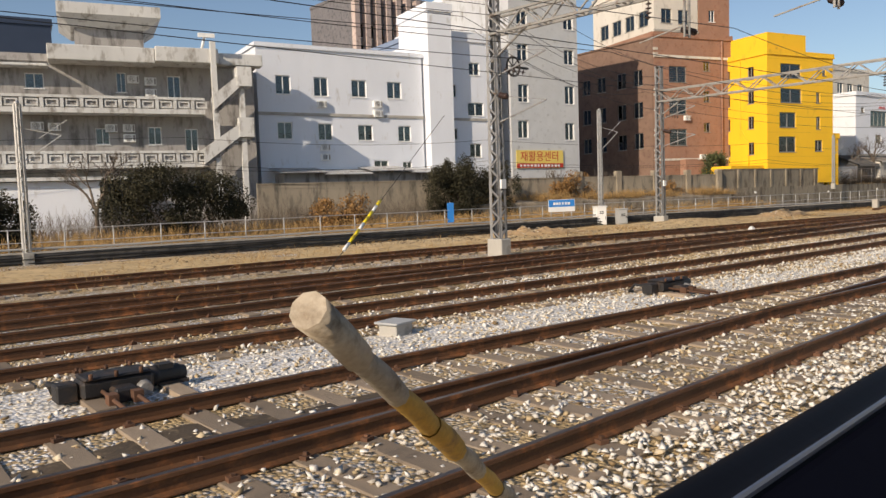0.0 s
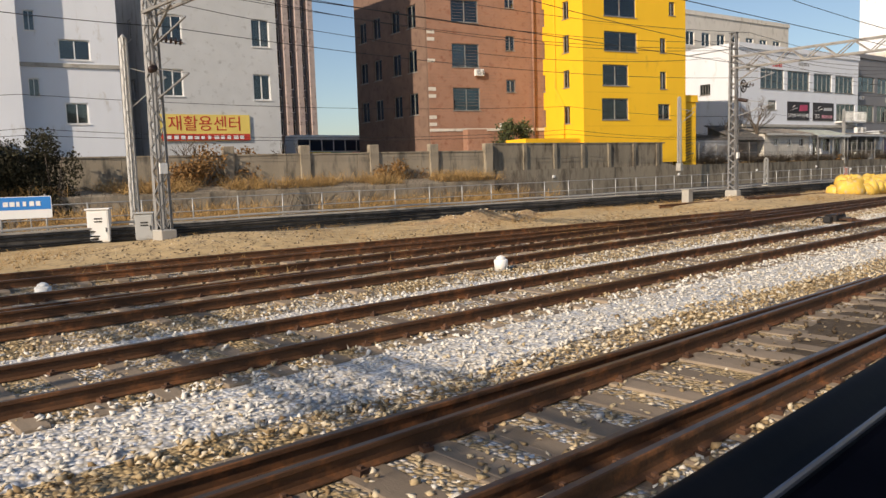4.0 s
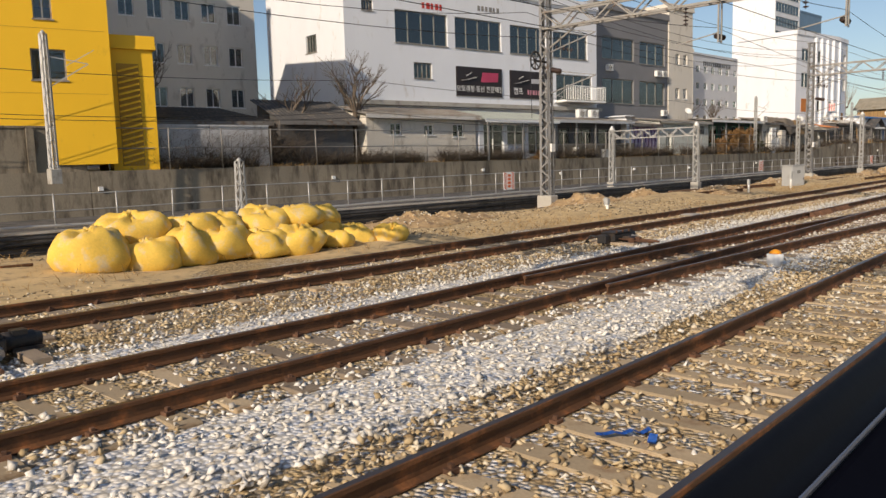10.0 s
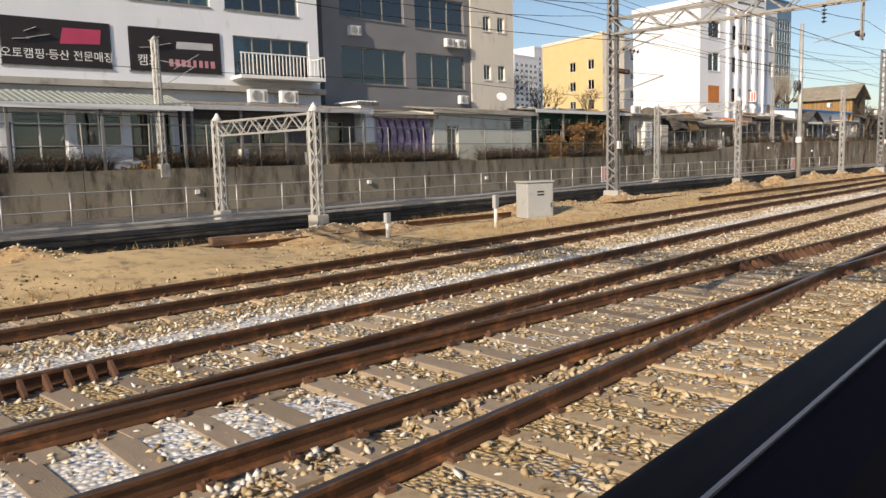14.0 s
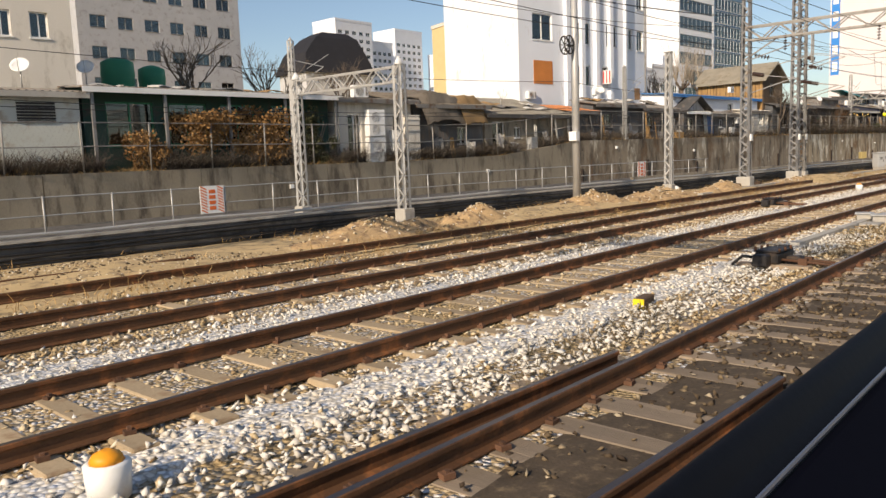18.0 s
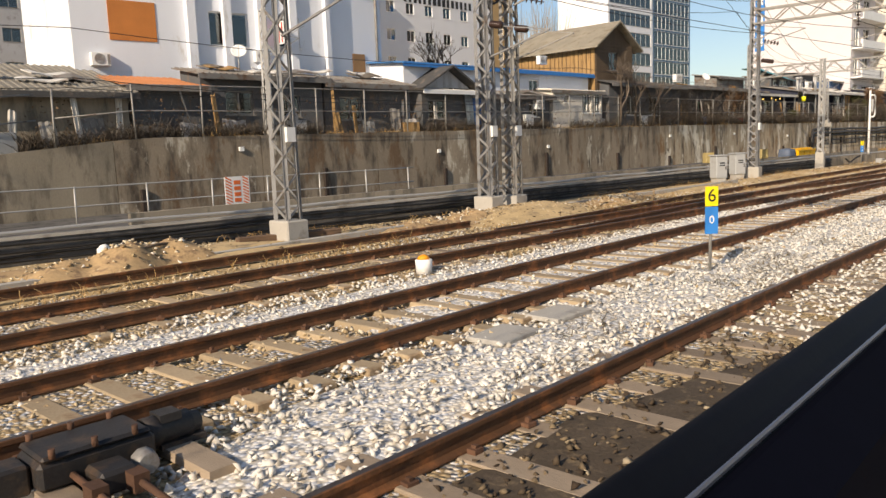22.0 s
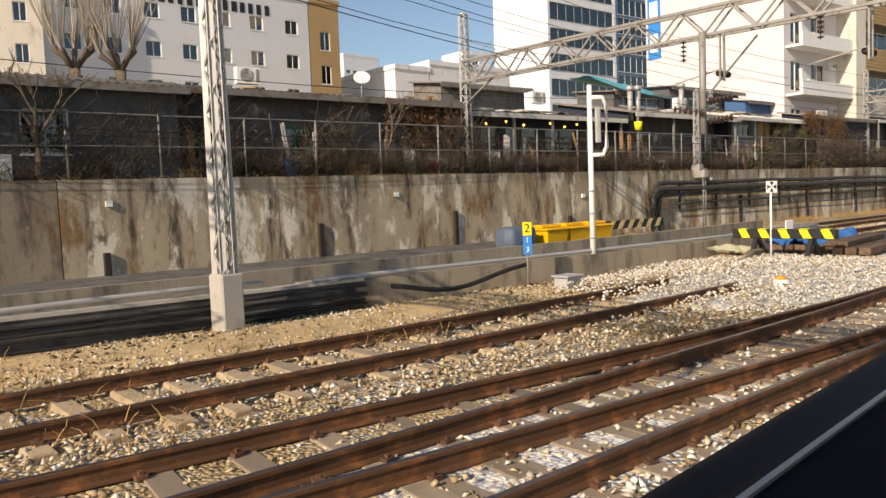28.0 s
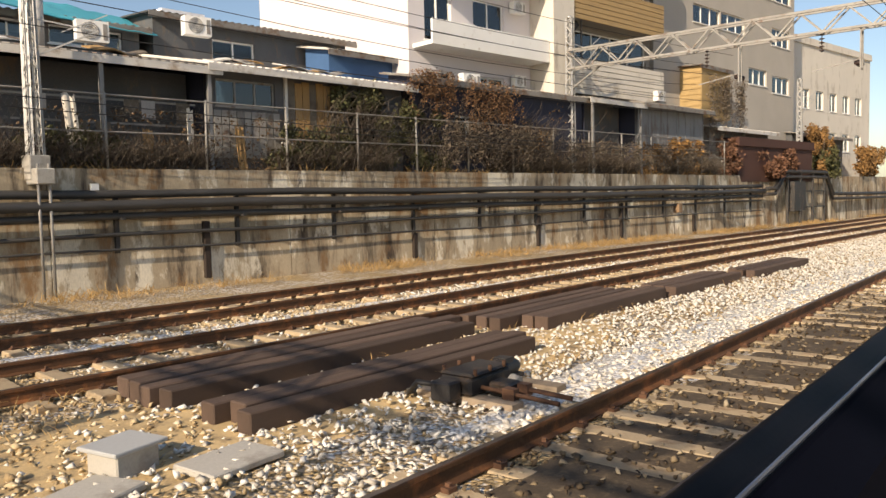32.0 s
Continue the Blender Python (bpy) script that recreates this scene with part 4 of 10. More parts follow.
for x, y, z in ((39.9, 23.6, 7.2), (70.8, 19.8, 7.2), (95.9, 17.5, 7.1), (124.9, 15.95, 7.0), (160.9, 13.5, 7.1), (19.6, 17.8, 7.6), (187.6, 12.15, 7.2)):
    portal(x, y, -7.0, z)


def tension_wheel(owner, x, y, z):
    """A spoked pulley wheel with its weight wire and arm, under its mast."""
    bm = bmesh.new()
    tube(bm, [(0.34 * math.cos(a * math.pi / 8), 0, 0.34 * math.sin(a * math.pi / 8)) for a in range(17)], 0.035, 6, False)
    top = part("tension_wheel", bm, BLACK, owner, "black spoked tension wheel")
    top.location = (x, y, z)
    for k in range(4):
        a = k * math.pi / 4
        bm = bmesh.new()
        bar(bm, (-0.32 * math.cos(a), 0.012 * k, -0.32 * math.sin(a)), (0.32 * math.cos(a), 0.012 * k, 0.32 * math.sin(a)), 0.028)
        part("spoke", bm, BLACK, top)
    bm = bmesh.new()
    bar(bm, (0, 0.06, 0), (0.85, 0.06, 0.0), 0.07)
    part("bracket", bm, BLACK, top)
    bm = bmesh.new()
    tube(bm, [(-0.34, 0, 0), (-0.3, 0, -2.2)], 0.012, 5)
    part("wire", bm, CABLE, top)


for mx, dx, z in ((95.9, -0.85, 5.83), (70.8, 1.0, 6.3), (19.6, 0.9, 6.6), (171.0, -0.9, 6.5)):
    tension_wheel(MAST_OBS[mx], dx, -0.1, z)


def small_mast(x, y, z0, z1, label, arm=True, w=0.22):
    top = thing("feeder_mast", (x, y, z0), label, "mast", "feeder masts")
    bm = bmesh.new()
    lattice(bm, z1 - z0, w, w * 0.8, w, w * 0.8, 0.3, 0.055, 0.042)
    part("column", bm, GALV, top)
    bm = bmesh.new()
    box(bm, -w * 0.8, -w * 0.8, -0.3, w * 0.8, w * 0.8, 0.25)
    part("foot", bevelled(bm, 0.02), CONC, top)
    if arm:
        bm = bmesh.new()
        h = z1 - z0
        bar(bm, (0, 0, h * 0.62), (1.3, -0.5, h * 0.80), 0.035)
        bar(bm, (0, 0, h * 0.85), (1.3, -0.5, h * 0.80), 0.028)
        bar(bm, (0.6, -0.25, h * 0.78), (1.5, -0.6, h * 0.9), 0.025)
        part("cantilever", bm, GALV, top)
    bm = bmesh.new()
    tube(bm, [(0, 0, z1 - z0), (0, 0, z1 - z0 + 0.14)], [w * 0.6, 0.02], 4)
    part("cap", bm, GALV, top)
    return top


def wall_portal(x, y, y2, z0, z1, label):
    """Two short lattice posts with a lattice beam between them, over the trackside walk."""
    top = thing("feeder_portal", (x, y, z0), label, "portal frame", "feeder portals")
    h = z1 - z0
    for yy in (0, y2 - y):
        bm = bmesh.new()
        lattice(bm, h, 0.28, 0.26, 0.28, 0.26, 0.33, 0.06, 0.045)
        ob = part("post", bm, GALV, top)
        ob.location.y = yy
        bm = bmesh.new()
        box(bm, -0.22, -0.22, -0.35, 0.22, 0.22, 0.3)
        ob = part("foot", bevelled(bm, 0.02), CONC, top)
        ob.location.y = yy
        bm = bmesh.new()
        tube(bm, [(0, yy, h), (0, yy, h + 0.25)], [0.2, 0.03], 4)
        part("cap", bm, WHITE, top)
    bm = bmesh.new()
    L = y2 - y
    for sx in (-0.1, 0.1):
        for zz in (h - 0.5, h - 0.05):
            bar(bm, (sx, 0, zz), (sx, L, zz), 0.045)
        for i in range(10):
            bar(bm, (sx, L * i / 10, h - 0.5 if i % 2 else h - 0.05), (sx, L * (i + 1) / 10, h - 0.05 if i % 2 else h - 0.5), 0.035)
    part("beam", bm, GALV, top)


def wires():
    top = thing("overhead_wires", (0, 0, 0), "black overhead contact and feeder wires between the masts", "wire", "", "structure")
    spans = [-30, 19.6, 39.9, 70.8, 95.9, 124.9, 160.9, 187.6, 222.0, 262.0]

    def wire(yfun, z, sag, r):
        bm = bmesh.new()
        pts = []
        for a, b in zip(spans, spans[1:]):
            for k in range(10):
                u = k / 10
                x = a + (b - a) * u
                pts.append((x, yfun(x), z - sag * 4 * u * (1 - u)))
        tube(bm, pts, r, 4, False)
        part("wire", bm, CABLE, top)

    for line in (TRACK_M, TRACK_F):
        wire(lambda x: ease(line, min(x, 204)), 5.25, 0.0, 0.009)
        wire(lambda x: ease(line, min(x, 204)), 6.25, 0.55, 0.009)
    poles = [(-30, 20.0)] + [(m[0], m[1]) for m in MASTS if m[0] != 168.3] + [(222, 19), (262, 15)]
    for dy, z, s in ((0.3, 8.7, 0.7), (-0.3, 8.2, 0.8), (1.4, 8.5, 0.6), (-1.2, 6.6, 0.5), (0.9, 7.9, 0.9), (-0.9, 9.0, 0.5)):
        wire(lambda x: lerp(poles, x) + dy, z, s, 0.011)
    for z, s in ((4.3, 0.35), (4.6, 0.5), (5.2, 0.4)):
        wire(lambda x: ease(WALL, x) - 0.6, z + (0.9 if z > 5 else 0), s, 0.012)
    for yy, z in ((2.6, 5.3), (2.6, 6.3)):
        wire(lambda x: yy, z, 0.4 if z > 6 else 0, 0.009)


wires()

for x, y, z0, z1, lab in ((41.0, 28.6, 0.4, 7.3, "slim white lattice feeder mast by the cable trough"), (7.8, 30.6, 0.3, 6.0, "slim white lattice feeder mast by the railing"), (81.3, 28.9, 1.9, 6.9, "slim white lattice feeder mast before the yellow house"),
                          (110.8, 27.6, 1.95, 6.9, "slim white lattice feeder mast on the wall before the shops"), (143.0, 25.9, 1.95, 7.1, "slim white lattice feeder mast beside a bushy house"), (168.3, 23.9, 2.7, 7.4, "slim white lattice feeder mast on the high wall"),
                          (212.3, 20.85, 2.85, 9.0, "tall weathered lattice mast behind the fence"), (271.0, 14.9, 3.0, 9.0, "tall weathered lattice mast past the shops"), (247.4, 17.5, 2.9, 9.4, "tall weathered lattice mast at the end of the wall")):
    small_mast(x, y, z0, z1, lab, w=0.32 if z1 > 8 else 0.24)
small_mast(226.5, 18.75, 2.95, 6.8, "lattice mast bracketed to the top of the pipe-clad wall", w=0.28)
mp = thing("mast_strut", (226.5, 18.35, 0), "pair of thin steel struts below the wall mast", "strut")
for dx in (-0.12, 0.12):
    bm = bmesh.new()
    tube(bm, [(dx, 0.05, 0), (dx, 0.05, 3.0)], 0.035, 6)
    part("strut", bm, GALV_OLD, mp)
bm = bmesh.new()
box(bm, -0.2, -0.08, 2.55, 0.2, 0.5, 2.9)
part("bracket", bevelled(bm, 0.02), CONC, mp)
portal(212.3, 20.85, -5.0, 6.45, 0.78, name_label="pale lattice portal beam carrying a steel drop pole")
dp = thing("drop_pole", (211.9, 10.9, 3.6), "grey steel drop pole hung from the portal beam", "pole")
bm = bmesh.new()
tube(bm, [(0, 0, 0), (0, 0, 2.9)], 0.1, 10)
part("shaft", bm, GALV_OLD, dp)
bm = bmesh.new()
bar(bm, (0.1, 0, 1.0), (1.6, -0.9, 2.85), 0.05)
part("brace", bm, GALV_OLD, dp)
for z, s in ((0.35, 1), (0.95, 1), (0.6, -1)):
    bm = bmesh.new()
    disc_chain(bm, (0.12 * s, -0.1, z), (0.85 * s, -0.5 * s, z + 0.12), 6, 0.11)
    part("insulator", bm, INSUL, dp)
small_mast(86.2, 24.6, 0.1, 2.25, "short white lattice post with a pointed cap", False, 0.3)
wall_portal(110.1, 17.4, 22.5, 0.25, 3.55, "white lattice feeder portal over the trackside walk")
wall_portal(139.3, 16.1, 21.0, 0.25, 4.85, "taller white lattice feeder portal over the trackside walk")
portal(247.4, 17.5, -5.0, 7.3, 0.75, name_label="pale lattice portal beam at the far end of the yard")


def tension_pole():
    top = thing("tension_pole", (148.5, 15.6, 0), "tall grey tubular pole with tension wheels", "pole")
    bm = bmesh.new()
    tube(bm, [(0, 0, -0.2), (0, 0, 10)], [0.16, 0.12], 12)
    part("shaft", bm, GALV, top)
    for s in (0.16, -0.05):
        for k in range(4):
            bm = bmesh.new()
            a = k * math.pi / 4
            bar(bm, (-0.45 - 0.33 * math.cos(a), s, 6.1 - 0.33 * math.sin(a)), (-0.45 + 0.33 * math.cos(a), s, 6.1 + 0.33 * math.sin(a)), 0.025)
            part("wheel_spoke", bm, BLACK, top)
        bm = bmesh.new()
        tube(bm, [(-0.45 + 0.34 * math.cos(a * math.pi / 8), s, 6.1 + 0.34 * math.sin(a * math.pi / 8)) for a in range(17)], 0.03, 5, False)
        part("wheel_rim", bm, BLACK, top)
    bm = bmesh.new()
    bar(bm, (0, 0, 6.1), (-0.45, 0.05, 6.1), 0.06)
    part("wheel_bracket", bm, BLACK, top)
    bm = bmesh.new()
    box(bm, -0.32, -0.2, 2.5, -0.08, 0.12, 2.85)
    part("switch_box", bm, WHITE, top)


tension_pole()
# ---- buildings ----
def wall_with_holes(bm, W, z0, z1, holes, m, deep=0.2, mi=0):
    """A wall in the plane y = 0 of m, from x 0 to W, with openings (x0, x1, z0, z1) and their reveals."""
    holes = [h for h in holes if h[1] > h[0] and h[3] > h[2] and h[0] > 0.02 and h[1] < W - 0.02 and h[2] > z0 + 0.02 and h[3] < z1 - 0.02]
    xs = sorted({0.0, W, *[h[0] for h in holes], *[h[1] for h in holes]})
    zs = sorted({z0, z1, *[h[2] for h in holes], *[h[3] for h in holes]})
    def quad(*vs):
        bm.faces.new([bm.verts.new(m @ Vector(v)) for v in vs]).material_index = mi
    for a, b in zip(xs, xs[1:]):
        for c, d in zip(zs, zs[1:]):
            mx, mz = (a + b) / 2, (c + d) / 2
            if not any(h[0] < mx < h[1] and h[2] < mz < h[3] for h in holes):
                quad((a, 0, c), (b, 0, c), (b, 0, d), (a, 0, d))
    for a, b, c, d in (h[:4] for h in holes):
        quad((a, 0, c), (a, 0, d), (a, deep, d), (a, deep, c))
        quad((b, 0, d), (b, 0, c), (b, deep, c), (b, deep, d))
        quad((a, 0, d), (b, 0, d), (b, deep, d), (a, deep, d))
        quad((b, 0, c), (a, 0, c), (a, deep, c), (b, deep, c))
    return holes


def ribbed(bm, W, y0, z0, y1, z1, pitch=0.24, thick=0.05, x0=0.0):
    """A sloping sheet from (y0, z0) to (y1, z1), W long, with raised ribs."""
    vs = []
    n = max(2, int(W / pitch))
    prof = []
    for k in range(n):
        a = x0 + W * k / n
        p = W / n
        prof += [(a, 0.0), (a + p * 0.55, 0.0), (a + p * 0.62, 0.035), (a + p * 0.93, 0.035)]
    prof.append((x0 + W, 0.0))
    rows = [[bm.verts.new((x, y, z + u)) for x, u in prof] for y, z in ((y0, z0), (y1, z1))]
    low = [[bm.verts.new((x, y, z - thick)) for x in (x0, x0 + W)] for y, z in ((y0, z0), (y1, z1))]
    for i in range(len(prof) - 1):
        bm.faces.new((rows[0][i], rows[0][i + 1], rows[1][i + 1], rows[1][i]))
    bm.faces.new((low[0][0], low[1][0], low[1][1], low[0][1]))
    bm.faces.new([low[0][0], low[0][1]] + rows[0][::-1])
    bm.faces.new([low[1][1], low[1][0]] + rows[1])
    bm.faces.new((low[0][0], rows[0][0], rows[1][0], low[1][0]))
    bm.faces.new((low[0][1], low[1][1], rows[1][-1], rows[0][-1]))


FRAMES = {}
SILLS = {}


def window(parent, m, x0, x1, z0, z1, rnd, trim=None, pane=None, deep=0.12, panes=2, sill=True):
    """A framed window in an opening, with its glass, and a blind behind some of them."""
    trim, pane = trim or WHITE, pane or PANE
    w, h = x1 - x0, z1 - z0
    key = (round(w, 2), round(h, 2), trim.name, pane.name, panes)
    if key not in FRAMES:
        bm = bmesh.new()
        t = min(0.06, w * 0.08)
        half = t * 0.45
        edges = [t] + [w * k / panes + s * half for k in range(1, panes) for s in (-1, 1)] + [w - t]
        wall_with_holes(bm, w, 0, h, [(edges[2 * k], edges[2 * k + 1], t, h - t) for k in range(panes)], Matrix.Translation((0, deep - 0.03, 0)), 0.08)
        bmesh.ops.remove_doubles(bm, verts=bm.verts[:], dist=0.0005)
        fm = mesh_of("window_frame", bm, trim)
        bm = bmesh.new()
        box(bm, -0.05, -0.05, -0.05, w + 0.05, deep - 0.032, 0.0)
        SILLS[key] = mesh_of("window_sill", bm, trim)
        bm = bmesh.new()
        box(bm, t, deep, t, w - t, deep + 0.012, h - t)
        FRAMES[key] = (fm, mesh_of("pane", bm, pane))
    fm, pm = FRAMES[key]
    ob = new("window", fm)
    ob.parent = parent
    ob.matrix_local = m @ Matrix.Translation((x0, 0, z0))
    p = new("pane", pm)
    p.parent = ob
    p.visible_shadow = False
    if sill:
        q = new("window_sill", SILLS[key])
        q.parent = ob
    if rnd.random() < 0.55:
        bm = bmesh.new()
        drop = h * rnd.choice((0.35, 0.6, 1.0))
        part("blind", (box(bm, 0.05, deep + 0.15, h - drop, w * rnd.choice((0.5, 1.0)) - 0.02, deep + 0.17, h - 0.04), bm)[1], CURTAIN, ob)
    return ob


def aircon(parent, at, m=None, big=False):
    """An outdoor air-conditioner: case, fan grille, bracket."""
    s = 0.85 if not big else 1.0
    m = (m or Matrix()) @ Matrix.Translation(at)
    bm = bmesh.new()
    box(bm, -0.4 * s, -0.32 * s, 0, 0.4 * s, 0.0, 0.55 * s, m)
    ob = part("air_conditioner", bm, WHITE, parent, "white outdoor air-conditioner")
    bm = bmesh.new()
    for k in range(4):
        r = (0.05 + 0.055 * k) * s
        tube(bm, [m @ Vector((-0.08 * s + r * math.cos(a * math.pi / 6), -0.335 * s, 0.28 * s + r * math.sin(a * math.pi / 6))) for a in range(13)], 0.012 * s, 4, False)
    box(bm, 0.25 * s, -0.33 * s, 0.06 * s, 0.36 * s, -0.32 * s, 0.48 * s, m)
    part("fan_grille", bm, GALV_OLD, ob)
    return ob


def house(name, label, p0, p1, depth, z0, z1, material, front=(), side=(), roof=None, parapet=0.35, side_material=None, trim=None, pane=None, seed=0, panes=2, acs=(), bands=(), category="building", group="buildings", cap=None):
    """A block with a front along p0-p1 and its left side wall, with openings, windows, a roof slab and a parapet."""
    rnd = random.Random(seed)
    d = Vector((p1[0] - p0[0], p1[1] - p0[1], 0))
    W, yaw = d.length, math.degrees(math.atan2(d.y, d.x))
    top = thing(name, (p0[0], p0[1], 0), label, category, group, yaw=yaw)
    bm = bmesh.new()
    fr = wall_with_holes(bm, W, z0, z1, list(front), Matrix())
    left = Matrix.Translation((0, depth, 0)) @ Matrix.Rotation(radians(-90), 4, "Z")
    back = Matrix.Translation((W, depth, 0)) @ Matrix.Rotation(radians(180), 4, "Z")
    right = Matrix.Translation((W, 0, 0)) @ Matrix.Rotation(radians(90), 4, "Z")
    bmx = bm if side_material is None else bmesh.new()
    sd = wall_with_holes(bmx, depth, z0, z1, [(depth - b, depth - a, c, e) for a, b, c, e in side], left)
    wall_with_holes(bm, W, z0, z1, [], back)
    wall_with_holes(bm, depth, z0, z1, [], right)
    part("wall", bm, material, top)
    if side_material is not None:
        part("side_wall", bmx, side_material, top)
    bm = bmesh.new()
    box(bm, -0.12, -0.12, z1 - 0.02, W + 0.12, depth + 0.12, z1 + 0.12)
    if parapet:
        for a in ((-0.1, -0.1, W + 0.1, 0.08), (-0.1, depth - 0.08, W + 0.1, depth + 0.1), (-0.1, 0.08, 0.08, depth - 0.08), (W - 0.08, 0.08, W + 0.1, depth - 0.08)):
            box(bm, a[0], a[1], z1 + 0.12, a[2], a[3], z1 + 0.12 + parapet)
    part("roof", bm, roof or material, top)
    # storeys
    zz = z0 + 2.9
    bm = bmesh.new()
    while zz < z1 - 1:
        box(bm, 0.25, 0.25, zz, W - 0.25, depth - 0.25, zz + 0.12)
        zz += 2.9
    if len(bm.verts):
        part("storey_floor", bm, ROOM, top)
    else:
        bm.free()
    for a, b, c, e in fr:
        window(top, Matrix(), a, b, c, e, rnd, trim, pane, panes=panes)
    for a, b, c, e in sd:
        window(top, left, a, b, c, e, rnd, trim, pane, panes=panes)
    for zb, hb, out in bands:
        bm = bmesh.new()
        box(bm, -0.03, -out, zb, W + 0.03, 0.0, zb + hb)
        part("ledge", bm, cap or CONC, top)
    for at in acs:
        aircon(top, at)
    return top


def grid(u0, u1, n, w, z0, dz, rows, h):
    """Rows of like windows."""
    return [(u0 + (u1 - u0) * (k + 0.5) / n - w / 2, u0 + (u1 - u0) * (k + 0.5) / n + w / 2, z0 + dz * r, z0 + dz * r + h) for r in range(rows) for k in range(n)]


def text_part(body, size, material, parent, m, extrude=0.004, label=""):
    """Letters in the built-in font, as a mesh under a thing."""
    cu = bpy.data.curves.new("lettering", "FONT")
    cu.body, cu.size, cu.extrude, cu.align_x, cu.align_y = body, size, extrude, "CENTER", "CENTER"
    tmp = bpy.data.objects.new("lettering", cu)
    scene.collection.objects.link(tmp)
    bpy.context.view_layer.update()
    me = bpy.data.meshes.new_from_object(tmp.evaluated_get(bpy.context.evaluated_depsgraph_get()))
    bpy.data.objects.remove(tmp)
    me.materials.clear()
    me.materials.append(material)
    ob = new("lettering", me)
    ob.parent = parent
    ob.matrix_local = m
    return tagged(ob, label)


STAND = Matrix.Rotation(radians(90), 4, "X")


def bars(parent, material, x0, x1, z, h, y, n, rnd):
    """Writing too small to read: a row of short bars."""
    x = x0
    step = (x1 - x0) / n
    for k in range(n):
        bm = bmesh.new()
        box(bm, x + step * 0.1, y - 0.01, z - h / 2, x + step * rnd.uniform(0.6, 0.88), y, z + h / 2)
        x += step
        part("writing", bm, material, parent)


# stained plaster, its base also darkened for the shade under the balconies
SHADED_GRIME = mat("shaded_grimy_plaster", (0.36, 0.345, 0.33), 0.9, 0.2, 5, 0.15, stain=(0.16, 0.15, 0.14), amount=0.45, stretch=(1, 1, 0.3))
PALE_TRIM = mat("weathered_white_trim", (0.60, 0.60, 0.58), 0.85, 0.15, 6, 0.15, stain=(0.30, 0.28, 0.25), amount=0.35, stretch=(1, 1, 0.4))


def grey_terrace():
    """The grey balcony house with its outside stairs."""
    top = house("balcony_house", "grey plastered three-storey house with balustraded balconies and outside stairs", (-6.5, 55.2), (25.6, 45.0), 9, 0.25, 10.9, SHADED_GRIME,
                [(20.4, 21.4, 9.3, 10.2), (25.35, 25.9, 9.2, 10.4), (28.3, 29.1, 8.0, 10.3), (24.0, 24.8, 6.0, 7.0), (27.0, 27.8, 6.0, 7.1), (29.2, 30.0, 5.0, 7.0), (15.0, 16.4, 9.2, 10.2), (16.6, 17.6, 6.0, 7.1)], seed=1, parapet=0.3,
                acs=[(26.3, 0, 9.75), (27.3, 0, 9.65), (27.3, 0, 8.95), (24.9, 0, 6.75), (25.9, 0, 6.75), (25.9, 0, 6.15), (20.9, 0, 6.85), (21.8, 0, 6.8)])
    W = math.hypot(32.1, 10.2)
    for z in (4.5, 7.75):
        bm = bmesh.new()
        box(bm, 4, -1.5, z, 30.3, 0.0, z + 0.18)
        slab = part("balcony", bm, PALE_TRIM, top, "balcony with a pale balustrade")
        bm = bmesh.new()
        box(bm, 4, -1.54, z + 0.86, 30.3, -1.32, z + 1.02)
        box(bm, 4, -1.5, z + 0.18, 30.3, -1.36, z + 0.3)
        part("coping", bm, PALE_TRIM, slab)
        x = 17.0
        while x < 30.0:
            bm = bmesh.new()
            box(bm, x, -1.52, z + 0.3, x + 0.2, -1.34, z + 0.86)
            box(bm, x + 0.28, -1.47, z + 0.36, x + 0.96, -1.38, z + 0.46)
            box(bm, x + 0.28, -1.47, z + 0.70, x + 0.96, -1.38, z + 0.80)
            box(bm, x + 0.28, -1.47, z + 0.46, x + 0.38, -1.38, z + 0.70)
            box(bm, x + 0.86, -1.47, z + 0.46, x + 0.96, -1.38, z + 0.70)
            part("balustrade_panel", bm, PALE_TRIM, slab)
            x += 1.04
        bm = bmesh.new()
        box(bm, 17.1, -1.375, z + 0.3, 30.2, -1.345, z + 0.86)
        part("balustrade_back", bm, SHADED_GRIME, slab)
    for a, b, out, z0, z1 in ((21.7, 27.5, 1.7, 10.75, 11.65), (27.52, 31.2, 1.95, 10.85, 11.75), (31.22, 34.2, 0.7, 11.0, 11.75), (8.0, 21.68, 0.9, 10.45, 10.62)):
        bm = bmesh.new()
        box(bm, a, -out, z0, b, 0.3, z1)
        part("eave", bevelled(bm, 0.04), PALE_TRIM, top, "broad pale roof edge")
    bm = bmesh.new()
    box(bm, 23.2, 0.6, 11.2, 27.1, 4.6, 13.15)
    room = part("roof_room", bm, SHADED_GRIME, top)
    bm = bmesh.new()
    lo = [bm.verts.new(v) for v in ((23.0, 0.4, 13.1), (27.3, 0.4, 13.1), (27.3, 4.8, 13.1), (23.0, 4.8, 13.1))]
    up = [bm.verts.new(v) for v in ((22.3, -0.4, 13.75), (28.1, -0.4, 13.75), (28.1, 5.5, 13.75), (22.3, 5.5, 13.75))]
    hi = [bm.verts.new((v.co.x, v.co.y, 14.4)) for v in up]
    for a, b in ((lo, up), (up, hi)):
        for q in range(4):
            bm.faces.new((a[q], a[(q + 1) % 4], b[(q + 1) % 4], b[q]))
    bm.faces.new(lo[::-1])
    bm.faces.new(hi)
    part("cornice", bm, PALE_TRIM, room, "flaring pale cornice")
    for u, z1 in ((30.72, 12.2), (32.35, 10.3)):
        bm = bmesh.new()
        box(bm, u, -2.1, 0.3, u + 0.32, -1.75, z1)
        part("stair_pier", bm, PALE_TRIM, top)
